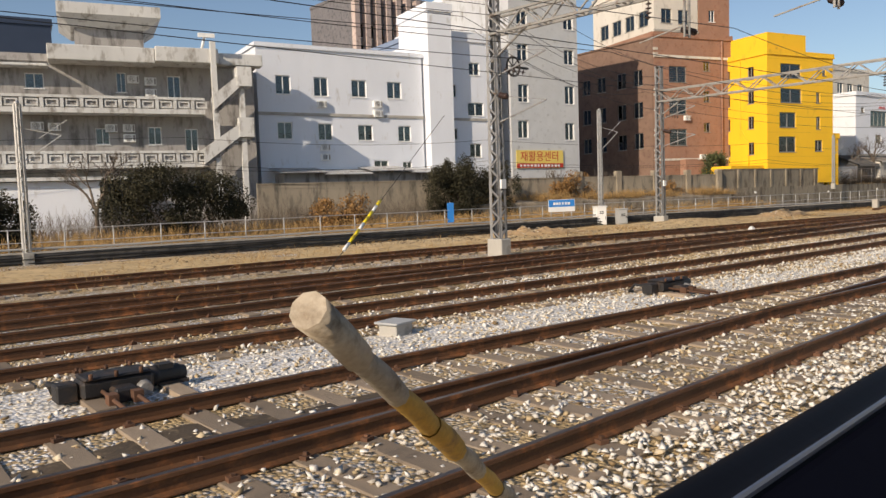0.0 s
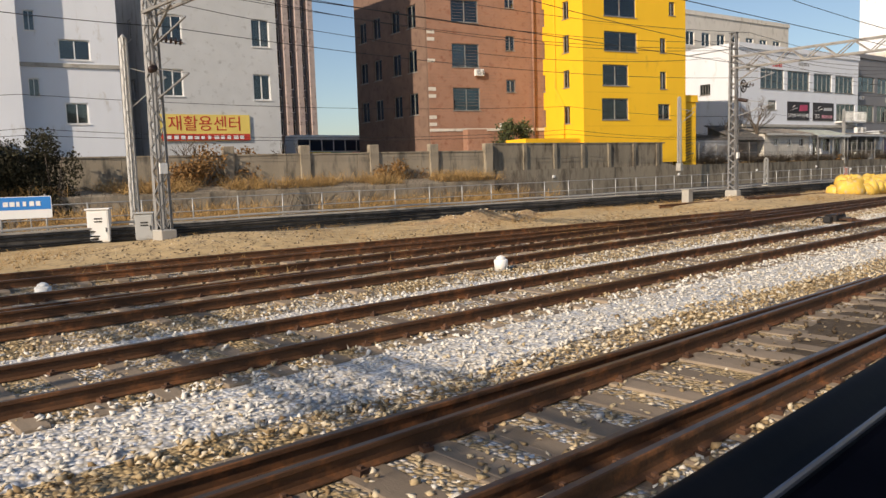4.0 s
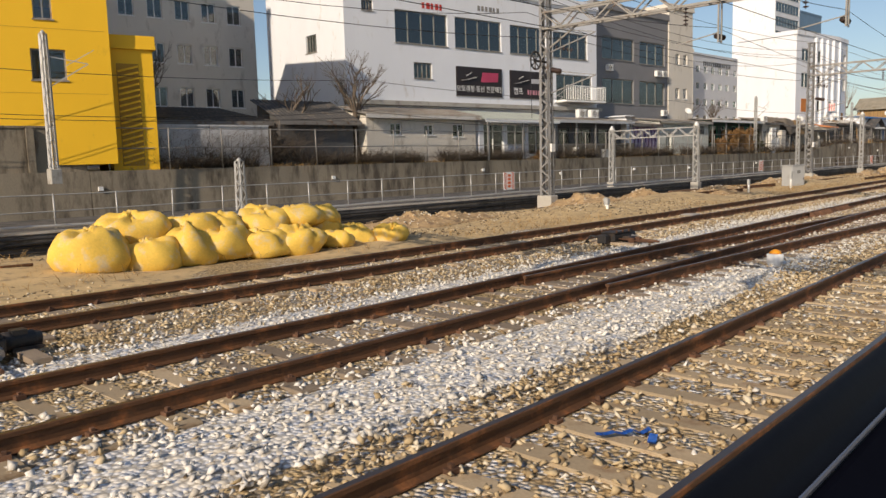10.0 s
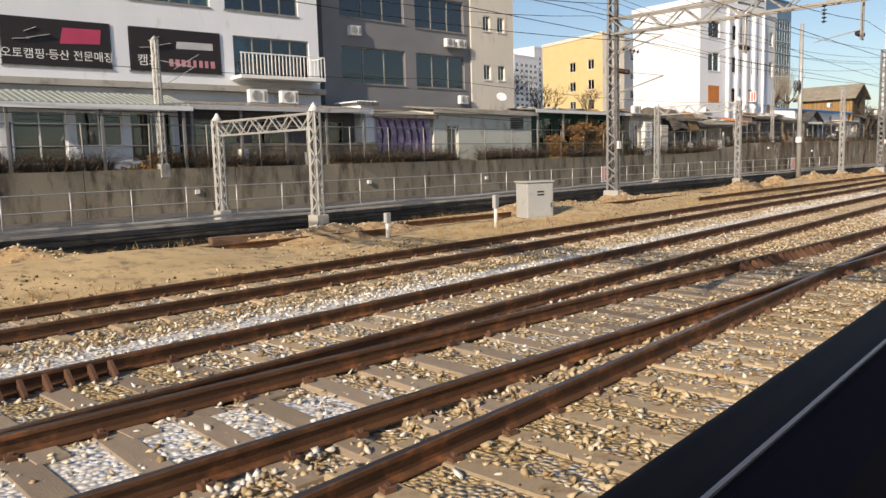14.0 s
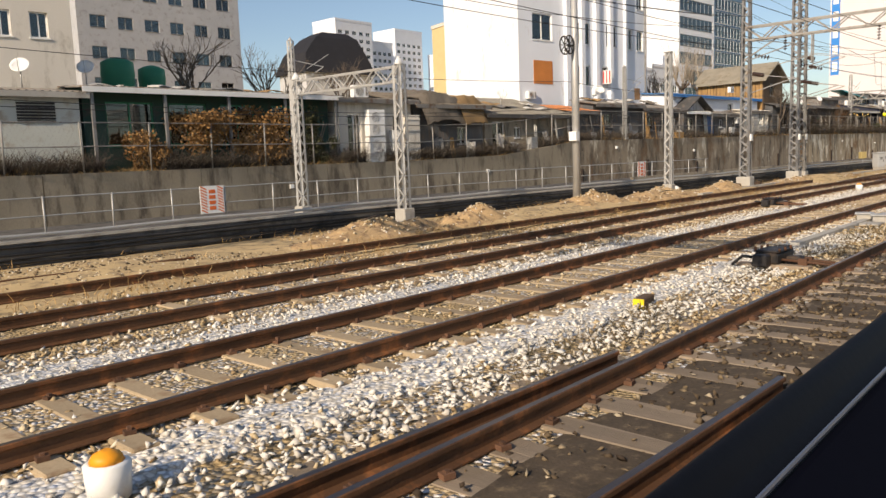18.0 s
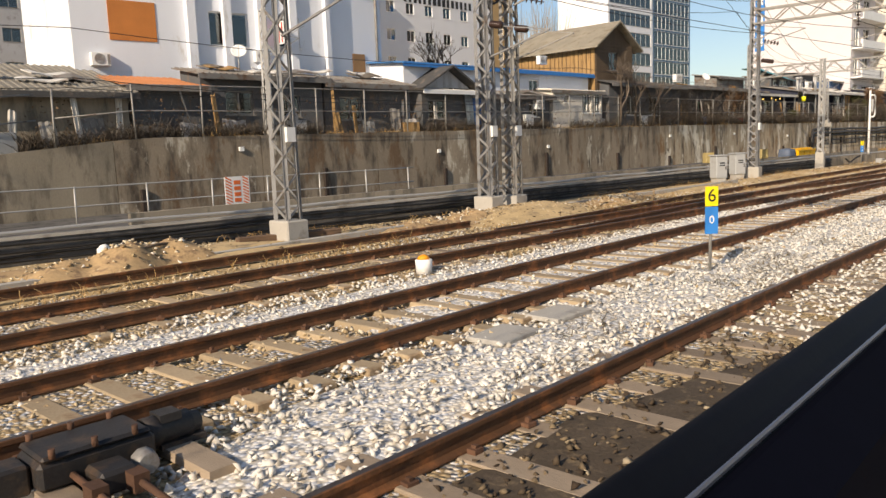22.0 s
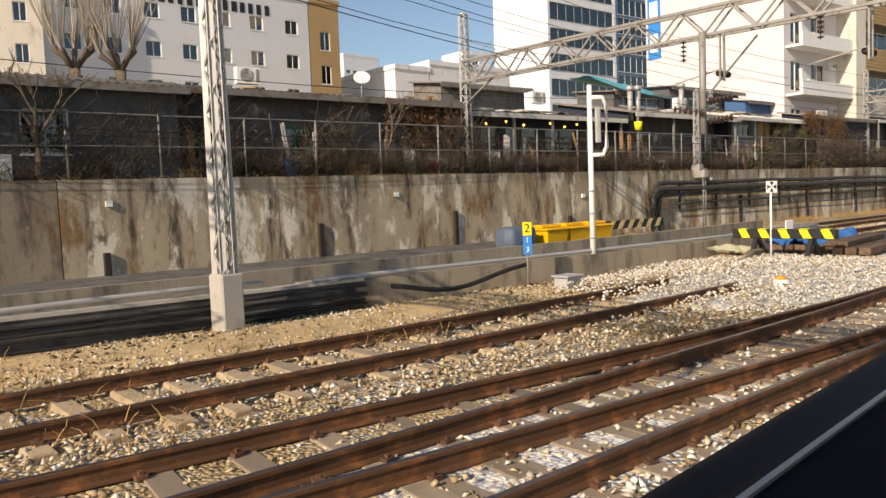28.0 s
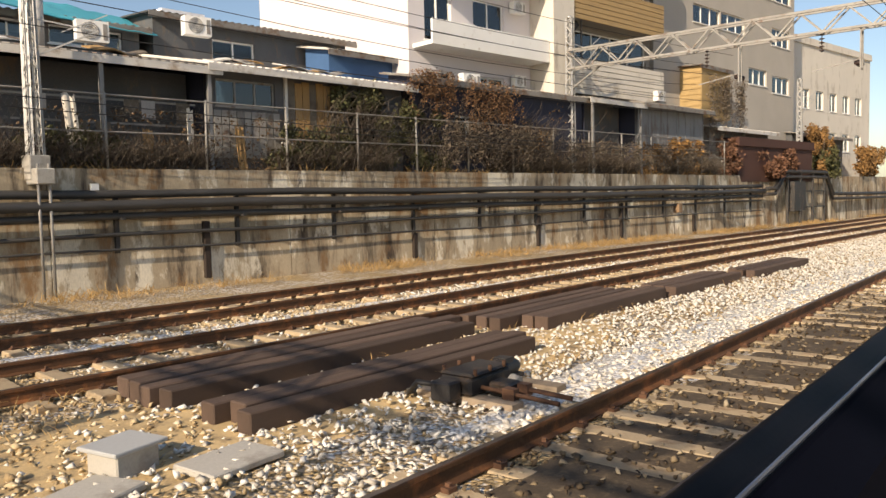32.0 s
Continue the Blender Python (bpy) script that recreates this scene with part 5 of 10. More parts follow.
    for a, b in (((30.0, 4.62), (32.8, 6.75)), ((30.75, 7.95), (32.9, 9.9))):
        bm = bmesh.new()
        for y in (-2.3, -1.25):
            vs = [bm.verts.new((u, y + d, z)) for d in (0, 0.14) for u, z in ((a[0], a[1]), (b[0], b[1]), (b[0], b[1] + 0.75), (a[0], a[1] + 0.95))]
            for f in ((0, 1, 2, 3), (7, 6, 5, 4), (0, 4, 5, 1), (1, 5, 6, 2), (2, 6, 7, 3), (3, 7, 4, 0)):
                bm.faces.new([vs[i] for i in f])
        fl = part("stair_flight", bm, PALE_TRIM, top, "sloping parapets of an outside stair")
        for k in range(12):
            u, z = a[0] + (b[0] - a[0]) * k / 12, a[1] + (b[1] - a[1]) * k / 12
            bm = bmesh.new()
            box(bm, u, -2.16, z - 0.12, u + 0.26, -1.25, z + 0.14)
            part("step", bm, SHADED_GRIME, fl)
        bm = bmesh.new()
        box(bm, 32.2, -2.4, b[1] - 0.45, 33.1, -1.0, b[1] + 0.75)
        part("landing", bm, PALE_TRIM, fl)
    bm = bmesh.new()
    tube(bm, [(30.3, -1.2, 11.7), (30.55, -1.3, 12.7)], 0.09, 6)
    box(bm, 30.1, -1.6, 12.5, 31.1, -1.45, 12.75)
    part("antenna", bm, WHITE, top)
    bm = bmesh.new()
    box(bm, 12.0, -3.0, 3.75, 25.5, 0.0, 3.95)
    lean = part("lower_eave", bm, PALE_TRIM, top, "pale flat roof over the ground floor")
    bm = bmesh.new()
    box(bm, 12.2, -2.6, 0.2, 24.0, -0.01, 3.7)
    part("ground_floor_wall", bm, PLASTER_W, lean)


grey_terrace()
W_WIN = [(1.3, 2.4, 9.6, 10.9), (4.1, 5.2, 9.55, 10.9), (7.0, 8.2, 9.6, 10.85), (9.9, 11.1, 9.6, 10.85), (1.3, 2.4, 6.5, 7.7), (4.3, 5.4, 6.45, 7.65), (7.4, 8.6, 6.45, 7.6), (10.7, 11.8, 6.4, 7.6), (8.6, 9.8, 4.3, 5.0), (11.0, 11.8, 4.4, 4.9)]
white = house("white_house", "white plastered three-storey house with sliding windows", (26.6, 46.3), (39.2, 43.55), 11, 1.0, 12.8, PLASTER_W, W_WIN, seed=2, parapet=0.15, bands=((8.15, 0.2, 0.08),), acs=[(4.6, 0, 8.75), (9.0, 0, 8.9), (9.0, 0, 8.2), (4.7, 0, 5.7), (4.7, 0, 5.0), (9.6, -0.2, 3.9)])
house("white_stair_tower", "tall white plastered stair tower with a slit window", (39.2, 42.7), (41.2, 42.2), 5, 0.8, 16.2, PLASTER_W, [], [(1.2, 1.9, 9.9, 10.9), (1.2, 1.9, 6.6, 7.4)], seed=3, parapet=0.5)
house("white_block", "white plastered block with dark sliding windows", (41.25, 43.1), (46.0, 42.0), 10, 0.8, 14.3, PLASTER_W, [(2.2, 3.2, 11.7, 12.7), (2.0, 3.5, 8.5, 9.55), (2.1, 3.2, 5.2, 6.3), (0.5, 1.0, 9.9, 10.9), (0.5, 1.0, 6.6, 7.5)], seed=4, parapet=0.6, bands=((8.1, 0.2, 0.08),))
house("white_upper_house", "stepped white upper house behind the white block", (50.6, 53.3), (57.2, 52.0), 9, 0.5, 18.6, PLASTER_W, grid(0.5, 6, 2, 1.3, 10.5, 3.0, 3, 1.4), seed=5)
house("white_attic", "white attic storey set back on the upper house", (52.2, 54.6), (57.0, 53.6), 6, 18.7, 21.2, PLASTER_W, [(1.2, 2.6, 19.3, 20.4)], seed=50)
ln = thing("tin_lean_to", (26.9, 44.2, 0), "row of tin-roofed lean-tos at the foot of the white house", "lean-to", yaw=-12.3)
bm = bmesh.new()
box(bm, 0.2, 0.1, 0.3, 13.4, 1.9, 4.05)
part("wall", bm, SHADED_GRIME, ln)
for k, (a, b, z) in enumerate(((-0.2, 3.1, 4.35), (3.0, 6.6, 4.2), (6.5, 9.8, 4.4), (9.7, 13.6, 4.25))):
    bm = bmesh.new()
    ribbed(bm, b - a, -0.5, z - 0.25, 2.1, z + 0.15, x0=a)
    part("roof_sheet", bm, mat("bare_tin", (0.42, 0.43, 0.44), 0.5, 0.2, 6, 0.15, 0.3, stain=(0.2, 0.16, 0.13), amount=0.3), ln)
g = house("grey_house", "pale grey tiled four-storey house with a yellow banner", (47.6, 42.0), (54.9, 40.59), 10, 0.8, 21.5, mat("grey_tile", (0.58, 0.59, 0.59), 0.7, 0.1, 6, 0.15, stain=(0.38, 0.38, 0.37), amount=0.2),
          [(5.9, 7.0, 13.2, 14.5), (0.8, 1.9, 13.2, 14.6), (0.8, 1.9, 9.8, 11.3), (5.9, 7.0, 9.8, 11.4), (0.7, 1.8, 6.8, 8.3), (5.85, 6.9, 6.7, 8.2), (0.8, 1.9, 16.2, 17.5), (5.9, 7.0, 16.2, 17.5)], [(4, 5, 7, 8.2), (4, 5, 10.5, 11.7)], seed=6, side_material=PLASTER_G, acs=[])
banner = thing("shop_banner", (47.95, 41.88, 4.3), "yellow banner with red Korean lettering on the grey house", "banner", yaw=-10.9)
bm = bmesh.new()
box(bm, 0, -0.05, 0, 5.1, 0.0, 1.5)
part("cloth", bm, BANNER_YEL, banner)
bm = bmesh.new()
box(bm, 0.02, -0.06, 0.02, 5.08, -0.052, 0.4)
part("lower_strip", bm, RED, banner, "red lower strip")
text_part("재활용센터", 0.92, RED, banner, Matrix.Translation((2.5, -0.06, 0.93)) @ STAND, label="red Korean lettering")
bars(banner, WHITE, 0.3, 4.8, 0.2, 0.2, -0.065, 12, random.Random(3))

BR_WIN = [(1.9, 4.1, 9.6, 11.3), (1.9, 4.1, 6.5, 8.15), (6.3, 7.1, 10.9, 12.0), (6.3, 7.1, 7.85, 8.8), (1.9, 4.1, 12.8, 14.4), (6.3, 7.1, 14.0, 15.0), (1.9, 4.1, 16.0, 17.5)]
b = house("brick_house", "red brick five-storey house with teal windows and pale corner stones", (67.2, 40.6), (76.6, 37.2), 11, 2.5, 17.2, BRICK, [w for w in BR_WIN if w[3] < 17], [], seed=7, side_material=mat("brown_brick", (0.21, 0.135, 0.10), 0.9, 0.25, 6, 0.2, stain=(0.15, 0.09, 0.07), amount=0.35), trim=GALV_OLD, pane=PANE_T, acs=[(4.0, 0, 9.0), (6.0, 0, 5.1)])
for k in range(23):
    if k % 4 < 2 and k % 9 < 6:
        bm = bmesh.new()
        box(bm, -0.02, -0.03, 5.4 + k * 0.5, 0.55, 0.0, 5.4 + k * 0.5 + 0.24)
        part("corner_stone", bm, PLASTER_C, b, "pale corner stone")
for z, out, hh in ((15.2, 0.1, 0.25), (5.0, 0.05, 0.2)):
    bm = bmesh.new()
    box(bm, 0, -out, z, 10.0, 0.0, z + hh)
    part("ledge", bm, PLASTER_C, b, "pale stone ledge")
bm = bmesh.new()
for k in range(64):
    box(bm, 0.06, -0.004, 2.9 + k * 0.22, 9.9, 0.004, 2.9 + k * 0.22 + 0.012)
tagged(part("mortar", bm, mat("mortar", (0.26, 0.17, 0.13), 0.9, 0.15, 6, 0.1), b, "fine pale mortar courses"), kind="stuff")
bm = bmesh.new()
tube(bm, [(8.6, -0.12, 3.5), (8.6, -0.12, 17.1)], 0.09, 6)
part("downpipe", bm, BRICK, b)
house("brick_wing", "brown brick side wing with small dark windows", (67.22, 40.78), (70.2, 40.33), 10.3, 2.5, 17.1, MATS["brown_brick"], [], [(a, a + 1.2, z, z + 1.6) for a in (1.2, 3.4, 6.2, 8.4) for z in (6.3, 9.4, 12.6)], seed=52, trim=GALV_OLD, pane=PANE_T, parapet=0)
house("beige_upper_floors", "grey-beige upper floors set on the brick house", (67.45, 40.62), (72.6, 38.76), 10.3, 17.3, 22.5, PLASTER_C, [(0.9, 2.2, 18.6, 20.0), (3.0, 4.3, 18.6, 20.0)], [(a, a + 1.5, 18.5, 20.0) for a in (0.9, 3.1, 5.3, 7.5)], seed=8, trim=GALV_OLD, pane=PANE_T, parapet=0.5, bands=((17.75, 0.2, 0.1),))
house("brick_stair_core", "red brick stair core rising over the brick house", (72.7, 38.7), (76.5, 37.35), 10.3, 17.3, 24.0, BRICK, [(1.3, 2.1, 19.0, 20.2)], seed=51, parapet=0.4)

Y_WIN = [(1.9, 4.9, 12.8, 14.2), (1.9, 5.0, 10.35, 11.75), (1.75, 4.15, 7.9, 9.4), (1.65, 4.15, 5.45, 7.0), (8.1, 8.7, 13.2, 14.2), (7.2, 7.8, 10.4, 11.5), (7.2, 7.85, 7.75, 9.05), (7.0, 8.2, 5.5, 6.65)]
y = house("yellow_house", "bright yellow painted five-storey house with dark windows", (74.8, 32.7), (84.2, 30.0), 7.5, 2.3, 15.0, YELLOW, Y_WIN, [(a, a + 0.75, z, z + 1.25) for a in (1.6, 4.6) for z in (5.3, 7.9, 10.4, 12.8)], seed=9, trim=GALV_OLD, pane=PANE, acs=[])
bm = bmesh.new()
tube(bm, [(-0.1, 2.2, 3.9), (-0.1, 2.2, 6.6), (-0.1, 3.2, 8.0), (-0.1, 3.2, 14.8)], 0.05, 6)
part("downpipe", bm, YELLOW, y)
bm = bmesh.new()
for k in range(5):
    a = k * 2.4
    box(bm, 0.2, -0.006, 5.0 + a, 9.6, 0.004, 5.02 + a)
part("render_joint", bm, mat("yellow_seam", (0.62, 0.36, 0.03), 0.7), y)
bm = bmesh.new()
box(bm, 0.4, 0.3, 15.1, 6.0, 5.0, 17.2)
part("roof_room", bm, YELLOW, y)
ya = house("yellow_annex", "low yellow annex with a barred screen", (84.3, 30.6), (86.0, 30.1), 4, 2.0, 6.9, YELLOW, [], seed=10, parapet=0.4)
# darker ochre board stands in for the shaded recess between the slats
bm = bmesh.new()
box(bm, 0.35, -0.03, 2.2, 1.2, -0.003, 6.3)
scr = part("screen_back", bm, mat("ochre_shade_board", (0.42, 0.24, 0.04), 0.8, 0.2), ya, "ochre board coloured as the shaded recess behind the slats")
for k in range(17):
    bm = bmesh.new()
    bar(bm, (0.38, -0.07, 2.3 + k * 0.23), (1.17, -0.07, 2.52 + k * 0.23), 0.05, 0.08)
    part("slat", bm, YELLOW, scr)
house("yellow_shed", "low yellow painted shed beside the yellow house", (70.2, 34.2), (74.7, 33.2), 3, 2.0, 3.9, YELLOW, [], seed=11, parapet=0.15)
bm = bmesh.new()
box(bm, 0, 0, 2.0, 1.5, 0.8, 5.0)
rd = thing("red_booth", (68.2, 37.8, 0), "small red brick porch at the foot of the brick house", "porch", yaw=-20)
part("body", bm, BRICK, rd)

CORRU_PALE = mat("sign_grey", (0.5, 0.5, 0.52), 0.5)
S_TOP = [(3.5, 7.5, 9.0, 10.9), (8.1, 12.1, 9.0, 10.9), (12.9, 16.4, 9.0, 10.85), (17.1, 20.8, 9.0, 10.8)]
s = house("white_shop_house", "white plastered shop house with wide upper windows and dark shop signs", (98.7, 32.65), (120.3, 29.45), 9, 1.9, 12.6, PLASTER_W,
          S_TOP + [(8.1, 12.1, 6.1, 7.9), (12.8, 16.8, 6.1, 7.9), (17.4, 21.3, 6.0, 7.9), (4.8, 6.2, 7.0, 7.95), (1.2, 2.0, 10.6, 11.2)], [(3, 4.2, 8.6, 9.6)], seed=12, pane=PANE_T, panes=4, trim=GALV_OLD, bands=((5.35, 0.25, 0.5),))
for x0, x1, lab in ((8.1, 12.1, "dark shop sign with a pink panel"), (12.8, 16.8, "dark shop sign with pale marks")):
    bm = bmesh.new()
    box(bm, x0 + 0.05, -0.06, 6.1, x1 - 0.05, 0.02, 7.9)
    sg = part("shop_sign", bm, mat("sign_black", (0.025, 0.02, 0.022), 0.5), s, lab)
    rnd = random.Random(int(x0))
    if x0 < 10:
        text_part("오토캠핑·등산 전문매장", 0.42, WHITE, sg, Matrix.Translation((x0 + 2.0, -0.066, 6.52)) @ STAND, 0.003, "white Korean lettering")
        vs = ((2.05, 6.98), (3.55, 7.05), (3.62, 7.62), (2.2, 7.6))
    else:
        text_part("캠프", 0.5, WHITE, sg, Matrix.Translation((x0 + 0.75, -0.066, 6.52)) @ STAND, 0.003, "white Korean lettering")
        bars(sg, mat("sign_pale_pink", (0.55, 0.25, 0.3), 0.5), x0 + 1.6, x1 - 0.3, 6.5, 0.3, -0.065, 8, rnd)
        vs = ((1.95, 7.1), (3.6, 7.12), (3.6, 7.42), (2.0, 7.4))
    bm = bmesh.new()
    back = [[bm.verts.new((x0 + u, y, z)) for u, z in vs] for y in (-0.062, -0.07)]
    bm.faces.new(back[1])
    for q in range(4):
        bm.faces.new((back[0][q], back[0][(q + 1) % 4], back[1][(q + 1) % 4], back[1][q]))
    part("logo_panel", bm, mat("sign_pink", (0.5, 0.06, 0.13), 0.5) if x0 < 10 else CORRU_PALE, sg)
    bm = bmesh.new()
    for a, b, w in (((0.4, 7.05), (1.0, 7.1), 0.16), ((0.9, 7.12), (1.7, 7.3), 0.2), ((0.8, 7.35), (1.25, 7.55), 0.12)):
        bar(bm, (x0 + a[0], -0.07, a[1]), (x0 + b[0], -0.07, b[1]), w, 0.012)
    part("logo_mark", bm, WHITE, sg)
bm = bmesh.new()
box(bm, 17.2, -1.1, 5.9, 21.5, 0, 6.05)
for k in range(24):
    bar(bm, (17.25 + k * 0.184, -1.08, 6.05), (17.25 + k * 0.184, -1.08, 7.0), 0.035)
bar(bm, (17.2, -1.08, 7.0), (21.5, -1.08, 7.0), 0.05)
bar(bm, (21.48, -1.08, 7.0), (21.48, 0, 7.0), 0.05)
part("balcony", bm, WHITE, s, "white barred balcony")
bars(s, RED, 5.5, 7.2, 11.3, 0.35, -0.01, 5, random.Random(8))
bars(s, GALV_OLD, 10, 12, 11.6, 0.3, -0.01, 6, random.Random(9))
dk = house("grey_shop_house", "dark grey clad shop house with wide shop windows", (121.3, 30.3), (131.7, 29.3), 9, 1.9, 13.2, mat("grey_cladding", (0.22, 0.22, 0.23), 0.7, 0.12, 5, 0.08),
           [(1.1, 5.4, 9.5, 11.2), (6.2, 10.0, 9.4, 11.2), (1.1, 5.4, 6.15, 8.05), (6.2, 10.0, 6.15, 8.05)], seed=13, pane=PANE_T, panes=3, trim=GALV_OLD, acs=[(1.9, 0, 8.6), (8.6, -0.1, 8.5), (9.5, -0.1, 8.5), (9.6, -0.1, 5.3)], cap=GALV_OLD)
house("beige_house", "beige plastered house with small windows", (131.75, 29.2), (135.3, 28.7), 9, 1.9, 14.2, PLASTER_C, [(1.0, 1.6, 9.7, 10.6), (2.2, 2.8, 9.7, 10.6), (1.0, 1.6, 6.8, 7.7), (2.2, 2.8, 6.8, 7.7)], seed=14, parapet=0.3)
house("upper_shop_house", "beige upper house behind the white shop house", (112, 46), (134, 42.5), 8, 3, 19.5, PLASTER_C, grid(0.5, 21, 7, 1.6, 10, 3.0, 3, 1.6), seed=15)
house("office_block", "pale grey office block with rows of small windows", (86.5, 47.5), (101.5, 45.0), 10, 2, 20, PLASTER_C, grid(0.6, 14.6, 8, 0.95, 6.0, 2.75, 5, 1.25), seed=16)
house("striped_tower", "dark tower block with tall brown ribs", (76.0, 101), (97.0, 99.4), 14, 1, 36, mat("dark_tower", (0.17, 0.16, 0.165), 0.5, 0.3, 5, 0.05, stain=(0.07, 0.07, 0.075), amount=0.4), grid(0.3, 20.7, 10, 1.1, 5, 3.4, 8, 2.3), seed=17, bands=())
for k in range(11):
    bm = bmesh.new()
    box(bm, -0.45, -1.1, 0.5, 0.45, 0.0, 36)
    ob = part("tower_rib", bm, mat("brown_rib", (0.52, 0.42, 0.38), 0.8, 0.2, 5, 0.1, stain=(0.25, 0.18, 0.16), amount=0.3))
    ob.parent = next(o for o in bpy.data.objects if o.name == "striped_tower")
    ob.location = (0.1 + k * 2.08, 0, 0)
house("blue_office", "dark blue glazed office block", (2, 66), (18.4, 62), 14, 1, 16, mat("navy_cladding", (0.035, 0.05, 0.085), 0.4, 0.15, 5, 0.03), [], seed=18)
house("distant_flats", "cream block of flats between taller houses", (66.8, 80), (71.0, 79.5), 8, 0, 21.5, PLASTER_C, grid(0.3, 4.0, 2, 1.2, 7, 3.0, 5, 1.5), seed=19)
house("blue_glass_corner", "blue-grey glazed corner block", (50.5, 58), (60.9, 56.2), 12, 0, 18, mat("slate_cladding", (0.22, 0.28, 0.40), 0.45, 0.15, 5, 0.03), grid(0.5, 9.5, 4, 1.6, 5, 3, 5, 1.6), seed=20)

mat("pale_yellow", (0.60, 0.48, 0.25), 0.8, 0.1, 5, 0.08)
A_WIN = [(1.3, 3.2, 9.4, 11.1), (5.35, 7.1, 9.4, 10.9), (5.35, 7.1, 6.6, 8.0), (8.4, 9.6, 6.7, 8.0), (1.3, 3.2, 12.4, 13.8), (5.35, 7.1, 12.4, 13.8), (8.9, 10.1, 9.4, 10.9)]
a = house("white_flats", "white plastered flats with dark windows and a boarded orange opening", (163.2, 28.6), (174.0, 26.9), 7.2, 2, 15.3, PLASTER_W, A_WIN, seed=23, acs=[(0.9, 0, 5.6), (7.6, 0, 6.0)])
bm = bmesh.new()
box(bm, 1.35, -0.03, 6.6, 3.15, 0.02, 8.1)
part("orange_board", bm, mat("orange_board", (0.55, 0.20, 0.05), 0.7, 0.2, 8, 0.1), a, "orange boarded opening")
bm = bmesh.new()
for k in range(4):
    box(bm, 4.35 + k * 1.55, -0.28, 5.0, 4.7 + k * 1.55, 0.0, 15.2)
part("pilaster", bm, PLASTER_W, a)
eb = house("white_end_bay", "plain white end bay of the plastered flats", (174.05, 27.0), (177.6, 26.9), 6.5, 2, 15.3, PLASTER_W, [(0.5, 1.4, 9.4, 10.9), (2.0, 3.0, 9.4, 10.9), (2.0, 3.0, 12.4, 13.8)], seed=24)
bm = bmesh.new()
box(bm, 1.63, -0.04, 5.8, 2.4, 0.0, 6.65)
part("window_board", bm, mat("brown_board", (0.30, 0.17, 0.08), 0.8, 0.3, 8, 0.1), eb, "brown board over a small window")
bm = bmesh.new()
box(bm, -0.12, -0.3, 2.0, 0.12, 0.0, 15.2)
part("pilaster", bm, PLASTER_W, eb)
bm = bmesh.new()
tube(bm, [(3.2, -0.08, 3.0), (3.2, -0.08, 15.0)], 0.06, 8)
part("downpipe", bm, GALV_OLD, eb)
sg = thing("striped_wall_sign", (171.4, 26.95, 0), "small red and white striped sign on a bracket", "sign", "", yaw=-9)
bm = bmesh.new()
box(bm, -0.04, -0.5, 6.75, 0.0, 0.35, 7.7)
part("panel", bm, WHITE, sg)
for k in range(3):
    bm = bmesh.new()
    box(bm, -0.045, -0.42 + 0.27 * k, 6.8, -0.041, -0.3 + 0.27 * k, 7.65)
    part("stripe", bm, RED, sg)
house("grey_tenement", "grey tenement with rows of windows behind bare trees", (166.5, 98.0), (189.4, 96.6), 12, 3, 26.5, mat("tenement_grey", (0.40, 0.41, 0.43), 0.88, 0.12, 4, 0.1, stain=(0.28, 0.27, 0.27), amount=0.3), grid(0.8, 22.2, 6, 2.0, 12.3, 3.9, 4, 1.6), seed=25, trim=GALV_OLD)

hotel = house("hotel", "long pale hotel with rows of blue windows", (209.8, 62.9), (232.9, 61.3), 14, 3, 21, mat("pale_blue_plaster", (0.62, 0.65, 0.70), 0.8, 0.06, 4, 0.04), [(u, u + 1.3, z, z + 1.3) for u in (1.6, 4.7, 7.8, 10.9, 14.0, 17.15, 20.7) for z in (8.3, 11.45, 14.6, 17.75)], seed=27, trim=WHITE, pane=PANE_T)
bars(hotel, INK, 7.4, 19.4, 19.6, 0.9, -0.02, 15, random.Random(4))
house("hotel_wing", "ochre side wing of the hotel", (233.0, 61.3), (236.3, 61.1), 14, 3, 21, mat("ochre_plaster", (0.40, 0.28, 0.14), 0.8, 0.1, 4, 0.05), grid(1.0, 2.4, 1, 1.1, 7, 3.2, 4, 1.8), seed=28)
house("white_roof_house", "white house with a blank gable wall", (242.6, 60.3), (247.2, 60.1), 12, 3, 15.5, PLASTER_W, [(1.6, 2.6, 11.6, 12.8)], seed=29)
house("white_terrace_house", "white house with a railed roof terrace and rows of windows", (247.3, 60.1), (259.6, 59.5), 12, 3, 16.3, PLASTER_W, grid(0.8, 11.6, 5, 1.6, 9.2, 2.9, 3, 1.3), seed=30)
house("stair_block", "white stair block on the roof of a terrace house", (254.4, 61.5), (258.2, 61.3), 4, 16.4, 18.3, PLASTER_W, [(1.0, 2.0, 16.9, 17.8)], seed=31)
house("teal_tower", "tall white tower with teal glass bands", (280.5, 70.0), (296.0, 68.6), 11.5, 3, 52, PLASTER_W, [(0.5, 14.9, 9 + 3.7 * k, 11.5 + 3.7 * k) for k in range(11)], seed=32, pane=PANE_T, panes=8, trim=GALV)
house("blue_glass_tower", "tall dark blue glass tower", (296.2, 68.6), (311, 67.2), 14, 3, 40, mat("blue_curtain_wall", (0.10, 0.17, 0.26), 0.25, 0.15, 5, 0.0), [(0.4, 14.3, 6 + 3 * k, 8.6 + 3 * k) for k in range(10)], seed=33, pane=PANE_T, panes=9)

